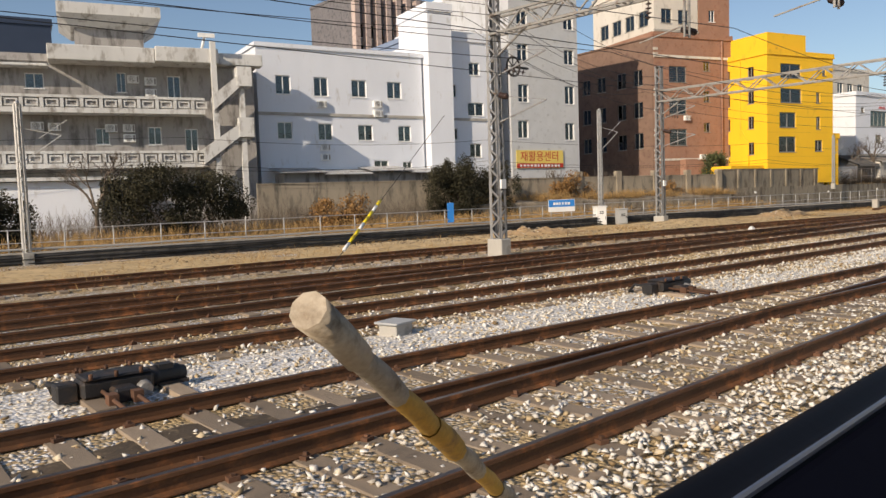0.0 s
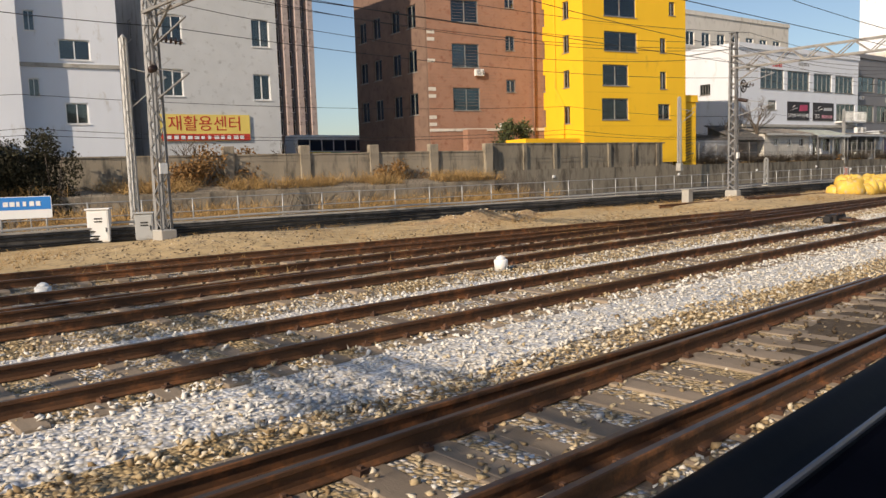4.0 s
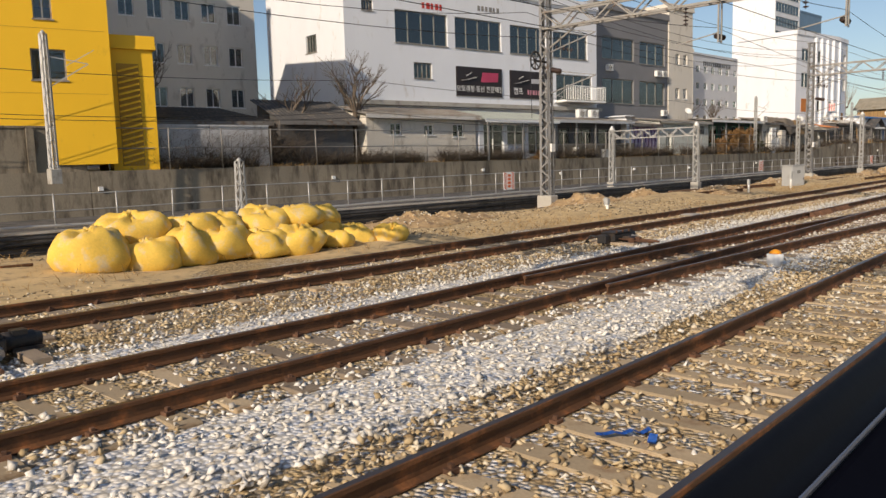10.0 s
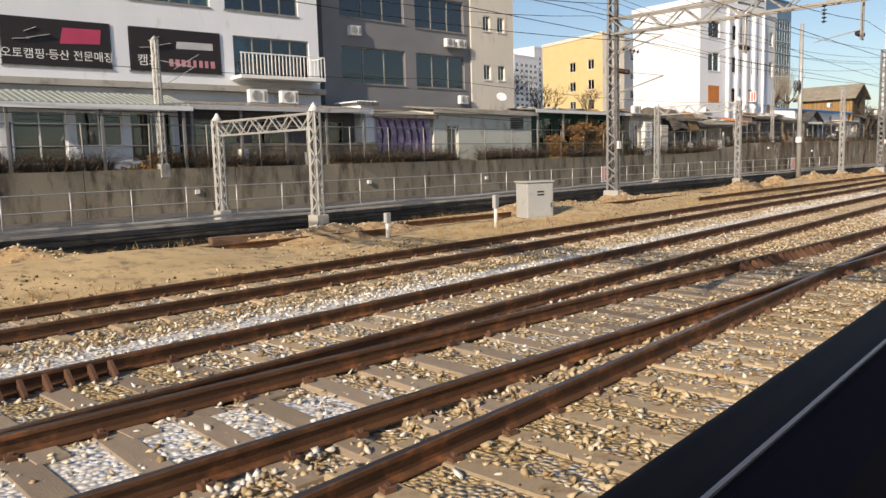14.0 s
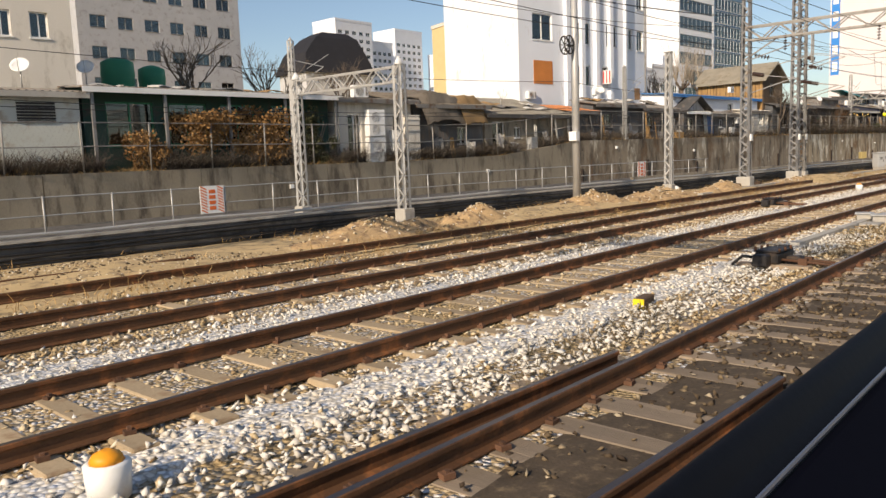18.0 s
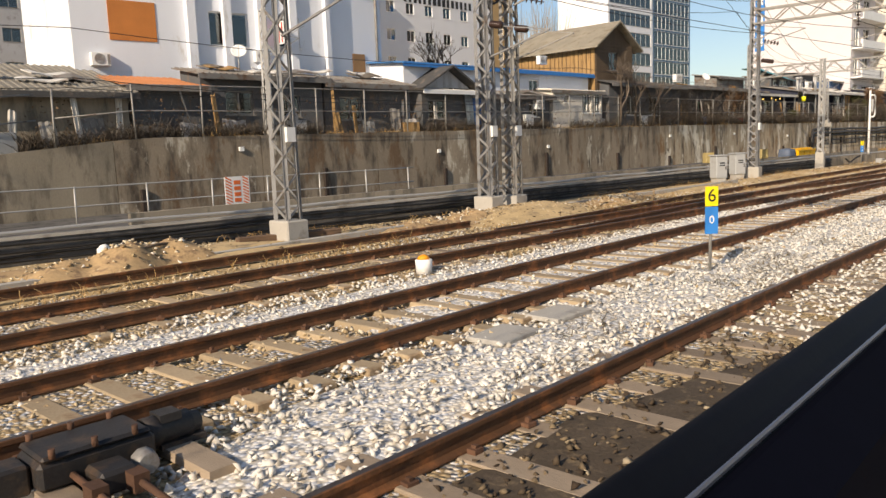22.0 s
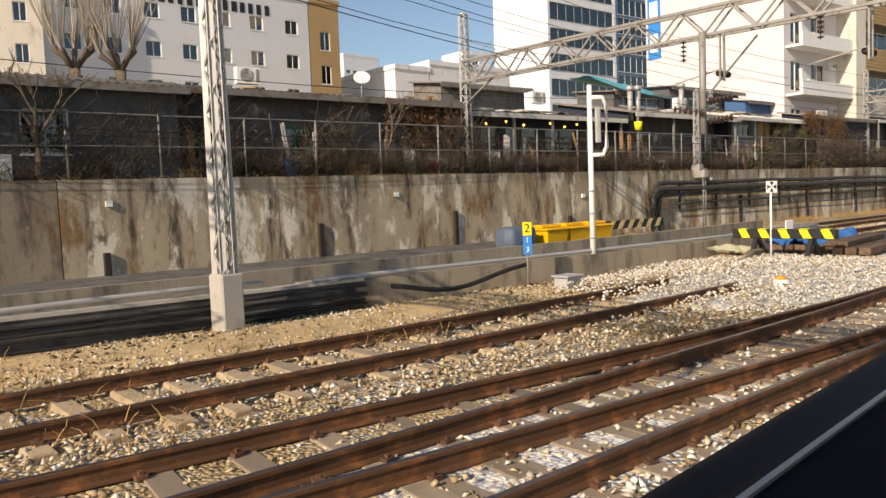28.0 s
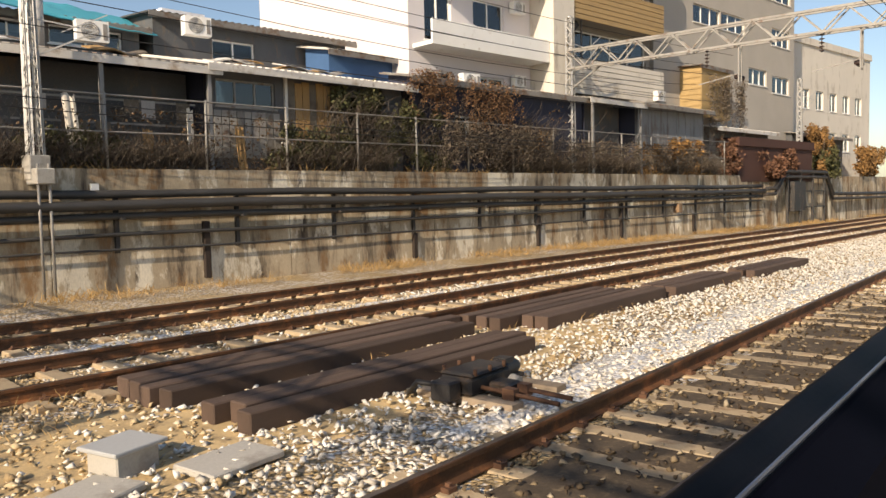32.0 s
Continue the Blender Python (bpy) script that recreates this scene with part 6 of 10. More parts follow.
pk = house("pink_house", "tall pinkish flats with a blank side wall and balconies", (240.2, 20.0), (247.2, 19.2), 10.5, 3, 30, mat("pinkish_plaster", (0.66, 0.63, 0.645), 0.85, 0.06, 4, 0.05), [(0.8, 2.2, 5 + 3 * k, 6.9 + 3 * k) for k in range(7)] + [(3.4, 5.2, 5 + 3 * k, 6.9 + 3 * k) for k in range(7)], seed=34, acs=[(2.8, -0.1, 8.3), (5.8, -0.1, 9.6), (5.8, -0.1, 6.6), (2.8, -0.1, 11.3)])
for k in range(7):
    bm = bmesh.new()
    box(bm, 0.2, -1.1, 4.6 + 3 * k, 6.8, 0, 4.75 + 3 * k)
    box(bm, 0.2, -1.1, 4.75 + 3 * k, 6.8, -1.0, 5.5 + 3 * k)
    part("balcony", bm, WHITE, pk)
bm = bmesh.new()
box(bm, -0.05, 9.2, 11.5, -0.02, 10.3, 26)
sgn = part("hanging_sign", bm, SIGN_BLUE, pk, "tall blue sign with white marks")
for k in range(6):
    bm = bmesh.new()
    box(bm, -0.08, 9.4, 12 + 2.3 * k, -0.055, 10.1, 13.3 + 2.3 * k)
    part("writing", bm, WHITE, sgn)
for f in range(7):
    z = 4.8 + 3 * f
    stair = bmesh.new()
    bar(stair, (7.5, -0.5, z), (9.0 if f % 2 else 8.9, -0.5, z + 1.5), 0.08, 0.5)
    bar(stair, (8.9, -0.9, z + 1.5), (7.5, -0.9, z + 3.0), 0.08, 0.5)
    box(stair, 7.3, -1.2, z, 7.9, -0.3, z + 0.06)
    for q in (7.4, 9.0):
        bar(stair, (q, -1.1, z), (q, -1.1, z + 3), 0.05)
    part("stair_flight", stair, BLACK, pk, "black zigzag fire escape flight")
oc = house("ochre_house", "brown house with ochre balcony fronts", (249.2, 18.6), (255.6, 17.8), 12, 3, 22, mat("brown_grey_plaster", (0.24, 0.22, 0.19), 0.85, 0.15, 4, 0.08), [(0.3, 6.1, 8.2 + 3.2 * k, 9.45 + 3.2 * k) for k in range(4)], seed=35, panes=4, acs=[(5.5, -1.0, 6.5)])
OCHRE_BOARD = mat("ochre_board", (0.40, 0.275, 0.13), 0.75, 0.25, 6, 0.1, stretch=(0.3, 1, 12), stain=(0.22, 0.15, 0.09), amount=0.25)
for k in range(5):
    z = 6.45 + 3.2 * k
    bm = bmesh.new()
    box(bm, -0.75, -0.84, z, 6.3, 0.0, z + 1.55)
    bal = part("balcony", bm, MATS["brown_grey_plaster"], oc, "balcony with a slatted front")
    for q in range(7):
        bm = bmesh.new()
        box(bm, -0.8, -0.9 - 0.006 * (q % 2), z + 0.01 + 0.22 * q, 6.3, -0.843, z + 0.2 + 0.22 * q)
        part("slat", bm, OCHRE_BOARD if k else PLASTER_C, bal)
bm = bmesh.new()
box(bm, -2.25, -0.95, 3.0, -0.85, 0.6, 22.0)
part("pier", bm, PLASTER_C, oc, "cream rendered pier")
house("concrete_office", "beige concrete office house with bands of windows", (256.5, 18.0), (273.7, 16.03), 10, 3, 16.9, mat("beige_concrete", (0.42, 0.39, 0.345), 0.85, 0.12, 4, 0.1), [(4.0 + 3.2 * q, 7.1 + 3.2 * q, 14.1, 15.4) for q in range(4)] + [(4.0, 7.1, 11.4, 12.4), (7.2, 10.2, 11.4, 12.4), (13.9, 16.6, 11.3, 12.4), (10.7, 13.2, 8.6, 9.6), (14.0, 16.6, 8.3, 9.4)], seed=36, panes=3, acs=[(4.2, 0, 5.2), (5.4, 0, 5.2), (6.6, 0, 5.2)])
house("end_house", "cream plastered house at the end of the street", (277, 17), (291, 14.9), 10, 3, 12.6, PLASTER_C, grid(0.8, 13, 5, 1.3, 5, 3, 2, 1.4), seed=37)
house("red_house", "low red-brown shed at the end of the wall", (262, 15.6), (272, 14.4), 1.0, 2.6, 4.6, mat("dark_red_paint", (0.07, 0.032, 0.024), 0.8, 0.2, 5, 0.1), [], seed=38)


def far_flats(x, y, w, h, n, seed):
    house("distant_tower_flats", "distant white tower flats with many small windows", (x, y), (x + w, y), 14, 0, h, PLASTER_W, grid(0.5, w - 0.5, n, w / n * 0.55, 14, 3.0, int((h - 16) / 3), 1.5), seed=seed, group="distant tower flats", parapet=0.8)


for i, (x, w, h) in enumerate(((330, 20, 58), (352, 16, 52), (376, 18, 60), (400, 14, 50), (425, 22, 55), (452, 18, 62))):
    far_flats(x, 235 + 6 * (i % 3), w, h, 5, 60 + i)
hh = house("hip_roof_house", "dark slate mansard-roofed house beyond the shacks", (191.8, 85.0), (203.0, 83.8), 7, 3, 14.6, PLASTER_G, [], seed=70, parapet=0)
bm = bmesh.new()
rings = [[bm.verts.new(v) for v in ((x0, y0, z), (x1, y0, z), (x1, y1, z), (x0, y1, z))] for x0, x1, y0, y1, z in ((-0.5, 11.9, -0.6, 7.6, 14.6), (0.5, 11.2, 0.5, 6.5, 17.4), (2.9, 10.2, 1.4, 5.6, 19.8), (4.6, 9.0, 2.2, 4.8, 20.7))]
for a, b in zip(rings, rings[1:]):
    for q in range(4):
        bm.faces.new((a[q], a[(q + 1) % 4], b[(q + 1) % 4], b[q]))
bm.faces.new(rings[0][::-1])
bm.faces.new(rings[-1])
part("hip_roof", bm, mat("dark_slate", (0.02, 0.02, 0.024), 0.7, 0.3, 6, 0.2), hh)
house("beige_flats", "beige and yellow block of flats beside the hotel", (204.9, 62.4), (209.4, 60.98), 15.2, 3, 21.0, PLASTER_C, grid(0.3, 4.3, 2, 0.9, 7, 3.0, 4, 1.4), [(a, a + 1.5, z, z + 1.6) for a in (2.0, 6.5) for z in (9.5, 12.7, 15.9)], seed=71, side_material=MATS["pale_yellow"])
# ---- low shacks and walls on top of the retaining wall ----
WALL_DARK = mat("dark_grey_boards", (0.10, 0.105, 0.112), 0.9, 0.35, 6, 0.25, stain=(0.17, 0.13, 0.10), amount=0.35, stretch=(1, 1, 0.4))
WALL_GREEN = mat("dark_green_boards", (0.03, 0.075, 0.058), 0.8, 0.25, 6, 0.2, stain=(0.07, 0.07, 0.06), amount=0.3)
WALL_NAVY = mat("navy_boards", (0.03, 0.035, 0.06), 0.8, 0.25, 6, 0.2)
CORRU_W = mat("white_corrugated", (0.62, 0.60, 0.56), 0.6, 0.15, 6, 0.15, stain=(0.34, 0.28, 0.22), amount=0.3)
CORRU_D = mat("grey_corrugated", (0.20, 0.19, 0.175), 0.75, 0.3, 6, 0.2, stain=(0.13, 0.08, 0.05), amount=0.4)
TILE_O = mat("orange_roof_tiles", (0.42, 0.17, 0.07), 0.85, 0.3, 8, 0.3)
CANVAS = mat("brown_canvas", (0.165, 0.14, 0.11), 0.9, 0.35, 6, 0.4, stain=(0.10, 0.08, 0.06), amount=0.4)
TURQ = mat("turquoise_tarpaulin", (0.05, 0.33, 0.42), 0.55, 0.15, 6, 0.2)
PATCHED = mat("patched_sooty_plaster", (0.085, 0.08, 0.082), 0.9, 0.35, 6, 0.25, stain=(0.36, 0.34, 0.31), amount=0.22, stretch=(1, 1, 0.8))
PURPLE = mat("purple_paint", (0.33, 0.24, 0.42), 0.75, 0.2, 10, 0.05, stain=(0.62, 0.58, 0.62), amount=0.45)


def shack(name, label, x0, x1, z1, material, roof, off=1.0, depth=4.5, rise=0.7, over=0.45, holes=(), sides=(), edge=None, panes=2, trim=None, acs=(), seed=0, clad=0.0, open_front=False, drop=0.0, base=None):
    """A lean-to along the wall: walls with openings, a ribbed sloping roof, a fascia board, posts under the eave."""
    rnd = random.Random(seed + int(x0))
    p0, p1 = (x0, lerp(WALL, x0) + off), (x1, lerp(WALL, x1) + off)
    d = Vector((p1[0] - p0[0], p1[1] - p0[1], 0))
    W, yaw = d.length, math.degrees(math.atan2(d.y, d.x))
    z0 = (base if base is not None else min(lerp(WALL_TOP, x0), lerp(WALL_TOP, x1)) - 0.15)
    top = thing(name, (p0[0], p0[1], 0), label, "shack", "shacks on the wall", yaw=yaw)
    left = Matrix.Translation((0, depth, 0)) @ Matrix.Rotation(radians(-90), 4, "Z")
    bm = bmesh.new()
    fr = [] if open_front else wall_with_holes(bm, W, z0, z1, list(holes), Matrix(), 0.12)
    sd = wall_with_holes(bm, depth, z0, z1, [(depth - b, depth - a, c, e) for a, b, c, e in sides], left, 0.12)
    wall_with_holes(bm, depth, z0, z1, [], Matrix.Translation((W, 0, 0)) @ Matrix.Rotation(radians(90), 4, "Z"))
    wall_with_holes(bm, W, z0, z1 + rise, [], Matrix.Translation((W, depth, 0)) @ Matrix.Rotation(radians(180), 4, "Z"))
    for x in (0, W):
        bm.faces.new([bm.verts.new(v) for v in ((x, 0, z1), (x, depth, z1), (x, depth, z1 + rise))])
    part("wall", bm, material, top)
    bm = bmesh.new()
    slope = rise / depth
    ribbed(bm, W + 0.5, -over, z1 + 0.06 - slope * over - drop, depth + 0.2, z1 + 0.06 + slope * depth, x0=-0.25)
    part("roof", bm, roof, top)
    bm = bmesh.new()
    box(bm, -0.27, -over - 0.03, z1 - 0.14 - slope * over - drop, W + 0.27, -over, z1 + 0.05 - slope * over - drop)
    part("fascia", bm, edge or CORRU_D, top)
    if over > 0.7 or open_front:
        k = max(2, int(W / 2.2) + 1)
        for i in range(k):
            x = 0.08 + (W - 0.16) * i / (k - 1)
            bm = bmesh.new()
            box(bm, x - 0.05, -over + 0.08, z0, x + 0.05, -over + 0.18, z1 - slope * over - drop)
            part("post", bm, GALV_MID, top)
    if open_front:
        bm = bmesh.new()
        box(bm, 0.1, 0.8, z0, W - 0.1, 0.86, z1 - 0.1)
        part("inner_wall", bm, WALL_DARK, top)
    if clad and not open_front:
        x = clad
        while x < W:
            if not any(h[0] - 0.05 < x < h[1] + 0.05 for h in holes):
                bm = bmesh.new()
                box(bm, x - 0.018, -0.02, z0, x + 0.018, 0.0, z1 - 0.04)
                part("cladding_rib", bm, material, top)
            x += clad
    for a, b, c, e in fr:
        window(top, Matrix(), a, b, c, e, rnd, trim or WHITE, PANE, panes=panes)
    for a, b, c, e in sd:
        window(top, left, a, b, c, e, rnd, trim or WHITE, PANE, panes=panes)
    for at in acs:
        aircon(top, at)
    return top


def block_wall(name, label, x0, x1, z0, z1, off, material, step=2.6, pilaster=True, cap=True):
    """A boundary wall of panels between pilasters, along the plan line."""
    top = thing(name, (0, 0, 0), label, "wall", "", "structure")
    x = x0
    while x < x1 - 0.2:
        w = min(step, x1 - x)
        bm = bmesh.new()
        a, b = (x, ease(WALL, x) + off), (x + w, ease(WALL, x + w) + off)
        d = Vector((b[0] - a[0], b[1] - a[1], 0))
        m = pose(a[0], a[1], 0, 0, 0, math.degrees(math.atan2(d.y, d.x)))
        box(bm, 0, 0, z0, d.length - 0.02, 0.18, z1, m)
        if cap:
            box(bm, 0, -0.04, z1, d.length - 0.02, 0.22, z1 + 0.08, m)
        if pilaster:
            box(bm, 0, -0.12, z0, 0.26, -0.001, z1 - 0.02, m)
        part("wall_panel", bm, material, top)
        x += w
    return top


block_wall("boundary_wall_upper", "grey panelled boundary wall with pilasters on the retaining wall", 64.9, 83.2, 1.95, 3.7, 0.3, WALLG, 2.7)
block_wall("boundary_wall_lower", "plain pale concrete boundary wall behind dry brush", 24, 64.7, 0.1, 3.25, 0.2, WALLB, 4.0, False)
block_wall("garden_wall", "low pale grey block wall behind the wire fence", 85.6, 91.5, 1.95, 3.85, 0.8, PLASTER_G, 3.0, False)
block_wall("garden_wall_low", "low weathered wall behind the wire fence", 112, 122, 1.9, 2.9, 0.7, WALLG, 3.3, False)

shack("black_roof_shack", "low shack with a drooping black roof", 86.5, 92.0, 4.2, WALL_DARK, ROOF_D, 2.0, 5, 0.9, 0.6, seed=1)
shack("black_roof_shack", "low shack with a heaped black roof beside bare trees", 92.4, 96.6, 4.3, WALL_DARK, ROOF_D, 1.2, 2.2, 1.0, 0.4, seed=2)
shack("white_low_house", "low pale house with small white windows", 97.2, 105.2, 4.6, PLASTER_C, CORRU_D, 0.9, 1.9, 0.45, 0.35, [(1.6, 2.4, 3.5, 4.15), (4.0, 4.75, 3.5, 4.1), (6.2, 7.1, 3.4, 4.15)], seed=3, edge=CORRU_W)
shack("glazed_veranda", "glazed veranda with a green and white awning and pale posts", 105.5, 111.9, 4.6, PLASTER_W, mat("green_white_awning", (0.27, 0.30, 0.28), 0.6, 0.2, 6, 0.1), 0.9, 1.2, 0.35, 0.8, [(0.4, 2.2, 2.3, 4.2), (2.5, 4.2, 2.9, 4.2), (4.5, 6.2, 2.3, 4.2)], seed=4, edge=WHITE, trim=WHITE)
shack("open_shopfront", "dark open shopfront under a flat pale-edged roof", 112.2, 121.0, 4.6, WALL_DARK, CORRU_D, 1.3, 1.9, 0.25, 1.0, [(0.6, 2.6, 2.3, 4.0), (3.2, 5.2, 2.3, 4.0), (6.0, 8.2, 2.3, 4.0)], seed=5, edge=PLASTER_G, trim=GALV_OLD)
shack("white_pillar_wall", "short white plastered wall end", 121.1, 121.9, 4.9, PLASTER_W, PLASTER_W, 0.9, 1.5, 0.02, 0.05, seed=6)
gf = shack("painted_wall_shed", "low shed wall painted with purple lettering", 122.0, 126.0, 4.4, PLASTER_G, CORRU_D, 1.1, 1.7, 0.3, 0.35, seed=7)
bm = bmesh.new()
box(bm, 0.2, -0.02, 2.2, 3.9, -0.005, 4.3)
pan = part("painted_panel", bm, PURPLE, gf, "panel sprayed with purple and white shapes")
rnd = random.Random(5)
for k in range(7):
    bm = bmesh.new()
    tube(bm, [(0.45 + 0.5 * k + rnd.uniform(-.05, .05), -0.03, 2.4), (0.6 + 0.5 * k, -0.03, 3.3 + rnd.uniform(-.2, .2)), (0.4 + 0.5 * k, -0.03, 4.1)], 0.07, 5)
    part("sprayed_stroke", bm, mat("dark_purple_paint", (0.12, 0.06, 0.18), 0.7, 0.2), pan)
gw = shack("pale_workshop", "pale plastered workshop wall with a louvred vent", 126.1, 134.5, 4.7, mat("pale_green_plaster", (0.58, 0.60, 0.55), 0.85, 0.12, 4, 0.1, stain=(0.42, 0.36, 0.28), amount=0.3), CORRU_D, 0.95, 1.9, 0.25, 0.3, [(1.0, 1.9, 2.2, 3.9)], seed=8, edge=CONC)
bm = bmesh.new()
for k in range(7):
    box(bm, 6.4, -0.04, 3.7 + k * 0.1, 7.6, -0.003, 3.77 + k * 0.1)
part("louvre", bm, BLACK, gw, "dark slatted vent")
shack("green_house", "dark green boarded house with a pale roof edge", 134.8, 145.6, 4.95, WALL_GREEN, CORRU_D, 1.4, 5.5, 0.45, 0.8, [(0.8, 2.6, 2.9, 4.5), (3.2, 4.8, 2.9, 4.5), (5.4, 7.0, 2.9, 4.5), (7.8, 9.6, 2.7, 4.5)], seed=9, edge=WHITE, trim=GREEN, sides=[(1, 2.5, 3.0, 4.4)])
shack("beige_cabin", "beige cabin with stacked air-conditioners by its wall", 145.8, 150.3, 4.85, PLASTER_C, CORRU_D, 0.9, 4.5, 0.5, 0.4, [(0.5, 1.3, 2.2, 4.2), (3.3, 4.2, 2.3, 4.2)], seed=10)
def twin_fan_unit(x, label):
    """A tall outdoor cooling unit with two fans, one above the other."""
    t = thing("cooling_unit", (x, lerp(WALL, x) + 0.8, lerp(WALL_TOP, x) - 0.1), label, "air conditioner", "tall cooling units", yaw=-5)
    for k in range(2):
        bm = bmesh.new()
        box(bm, -0.48, -0.36, 0.02 + 1.27 * k, 0.48, 0.0, 1.24 + 1.27 * k)
        case = part("case", bevelled(bm, 0.02), WHITE, t)
        for z in (0.34, 0.9):
            bm = bmesh.new()
            for r in (0.08, 0.15, 0.22):
                tube(bm, [(-0.08 + r * math.cos(a * math.pi / 7), -0.365, 1.27 * k + z + r * math.sin(a * math.pi / 7)) for a in range(15)], 0.012, 4, False)
            part("fan_grille", bm, GALV_OLD, case)


twin_fan_unit(147.7, "pair of tall pale twin-fan cooling units stacked by the cabin")
bm = bmesh.new()
box(bm, 0, -0.5, 0, 0.95, 0.0, 2.3)
for k in range(4):
    box(bm, -0.03, -0.53, 0.4 + 0.55 * k, 0.98, 0.0, 0.46 + 0.55 * k)
lk = tagged(part("store_cupboard", bm, PLASTER_C), "cream ribbed store cupboard against the cabin wall", "cupboard")
lk.matrix_world = pose(149.4, lerp(WALL, 149.4) + 0.85, 1.85, 0, 0, -5)
shack("tarpaulin_shack", "grey shack heaped with brown canvas", 150.5, 155.4, 4.75, WALL_DARK, CANVAS, 0.9, 4.2, 0.9, 0.5, [(3.0, 3.7, 2.7, 3.6)], seed=11)
shack("tan_roof_shack", "shack with a broad sloping tan roof", 155.6, 163.2, 4.35, WALLB, mat("grey_felt_roof", (0.215, 0.20, 0.17), 0.92, 0.3, 5, 0.3, stain=(0.14, 0.12, 0.09), amount=0.35), 0.9, 4.2, 1.2, 0.45, [(0.6, 1.6, 2.4, 3.9), (2.4, 3.0, 3.0, 3.6)], seed=12, edge=ROOF_D)
shack("orange_roof_shed", "small shed with faded orange roof tiles", 163.4, 166.0, 4.6, WALL_DARK, TILE_O, 1.1, 2.5, 0.5, 0.35, seed=13)
shack("dark_shed", "dark patched shed behind brown creepers", 166.1, 171.6, 5.1, WALL_DARK, CORRU_D, 1.2, 1.5, 0.3, 0.4, [(1.0, 2.2, 3.6, 4.5), (3.4, 4.4, 3.5, 4.4)], seed=14, trim=GALV_OLD)
shack("dark_shed", "dark low shed with a pale tin roof", 171.8, 176.6, 5.0, WALL_DARK, CORRU_D, 1.3, 1.3, 0.35, 0.5, [(0.8, 2.0, 3.4, 4.4)], seed=15, trim=GALV_OLD)
gs = shack("gable_cabin", "dark green cabin with a small gable roof", 176.8, 180.0, 4.7, WALL_DARK, CORRU_W, 0.6, 0.85, 0.05, 0.4, [(0.4, 1.6, 3.4, 4.3)], seed=16, trim=GALV_OLD, edge=WHITE)
bm = bmesh.new()
for y in (0.0, 1.8):
    bm.faces.new([bm.verts.new(v) for v in ((0, y, 4.85), (3.3, y, 4.85), (1.7, y, 5.75))])
part("gable", bm, PLASTER_G, gs)
bm = bmesh.new()
bar(bm, (-0.35, 0.75, 4.76), (1.72, 0.75, 5.86), 2.5, 0.08)
bar(bm, (3.75, 0.75, 4.76), (1.68, 0.75, 5.86), 2.5, 0.08)
part("gable_roof", bm, ROOF_D, gs)
shack("blue_edged_house", "long white house with a bright blue roof edge", 176.6, 191.7, 6.02, PLASTER_W, BLUE, 1.5, 4.5, 0.4, 0.3, [(9.4, 10.3, 4.9, 5.6), (3.0, 3.9, 4.8, 5.5)], seed=17, edge=mat("bright_blue", (0.03, 0.19, 0.52), 0.5, 0.1), acs=[(5.2, -0.1, 4.95), (11.6, 0.9, 6.6)])
shack("patched_lean_to", "dark lean-to with patched boards and a covered window", 180.2, 186.6, 4.62, WALL_DARK, CORRU_D, 0.6, 0.85, 0.25, 0.3, [(2.3, 3.0, 3.6, 4.2), (4.6, 5.4, 3.5, 4.2)], seed=18, acs=[(5.2, -0.05, 3.9)])
shack("pale_cabin", "small pale cabin with barred white windows", 186.8, 191.6, 4.95, PLASTER_C, PLASTER_C, 0.5, 0.95, 0.12, 0.12, [(1.0, 1.4, 4.3, 4.8), (2.8, 3.7, 3.7, 4.85), (3.85, 4.7, 3.7, 4.85)], seed=19, panes=3)
shack("vine_covered_shack", "grey boarded shack overgrown with bare vines", 192.3, 201.0, 5.55, WALL_DARK, ROOF_D, 0.45, 0.75, 0.2, 0.4, [(2.0, 3.2, 3.6, 4.8), (4.6, 5.8, 3.6, 4.8)], seed=20)
shack("long_dark_shed", "long dark shed with cluttered open bays", 201.2, 212.6, 5.65, PATCHED, ROOF_D, 1.2, 5.0, 0.6, 0.55, [(0.6, 1.6, 3.1, 4.6), (3.6, 4.6, 3.6, 4.6), (8.8, 9.8, 3.1, 5.0)], seed=21, edge=CORRU_D, trim=GREEN)
sf = shack("lamp_lit_arcade", "dark arcade with slim posts under a pale roof edge", 212.9, 222.2, 5.5, WALL_NAVY, ROOF_D, 2.0, 4.5, 0.6, 1.1, [(0.4, 2.4, 3.0, 5.0), (2.8, 4.8, 3.0, 5.0), (5.2, 7.2, 3.0, 5.0)], seed=22, edge=CORRU_W, trim=BLACK)
lamp = bpy.data.materials.new("warm_lamp")
lamp.use_nodes = True
lamp.node_tree.nodes["Principled BSDF"].inputs["Emission Color"].default_value = (1.0, 0.62, 0.08, 1)
lamp.node_tree.nodes["Principled BSDF"].inputs["Emission Strength"].default_value = 2.5
for k, u in enumerate((0.9, 2.0, 3.0, 4.6, 5.5, 6.3)):
    bm = bmesh.new()
    bmesh.ops.create_icosphere(bm, subdivisions=1, radius=0.055, matrix=Matrix.Translation((u, -0.9, 4.95 + 0.12 * (k % 2))))
    part("lamp_bulb", bm, lamp, sf, "small warm lamp bulb")
nv = shack("corrugated_row", "dark open-fronted row with a buckled pale roof edge", 222.6, 231.2, 5.75, WALL_NAVY, CORRU_D, 1.0, 4.5, 0.9, 0.6, [], seed=23, edge=CORRU_W, open_front=True)
rnd = random.Random(61)
for z in (3.5, 4.15, 4.75):
    bm = bmesh.new()
    bar(bm, (0.1, 0.3, z), (8.5, 0.3, z), 0.05)
    part("rail", bm, GALV_OLD, nv)
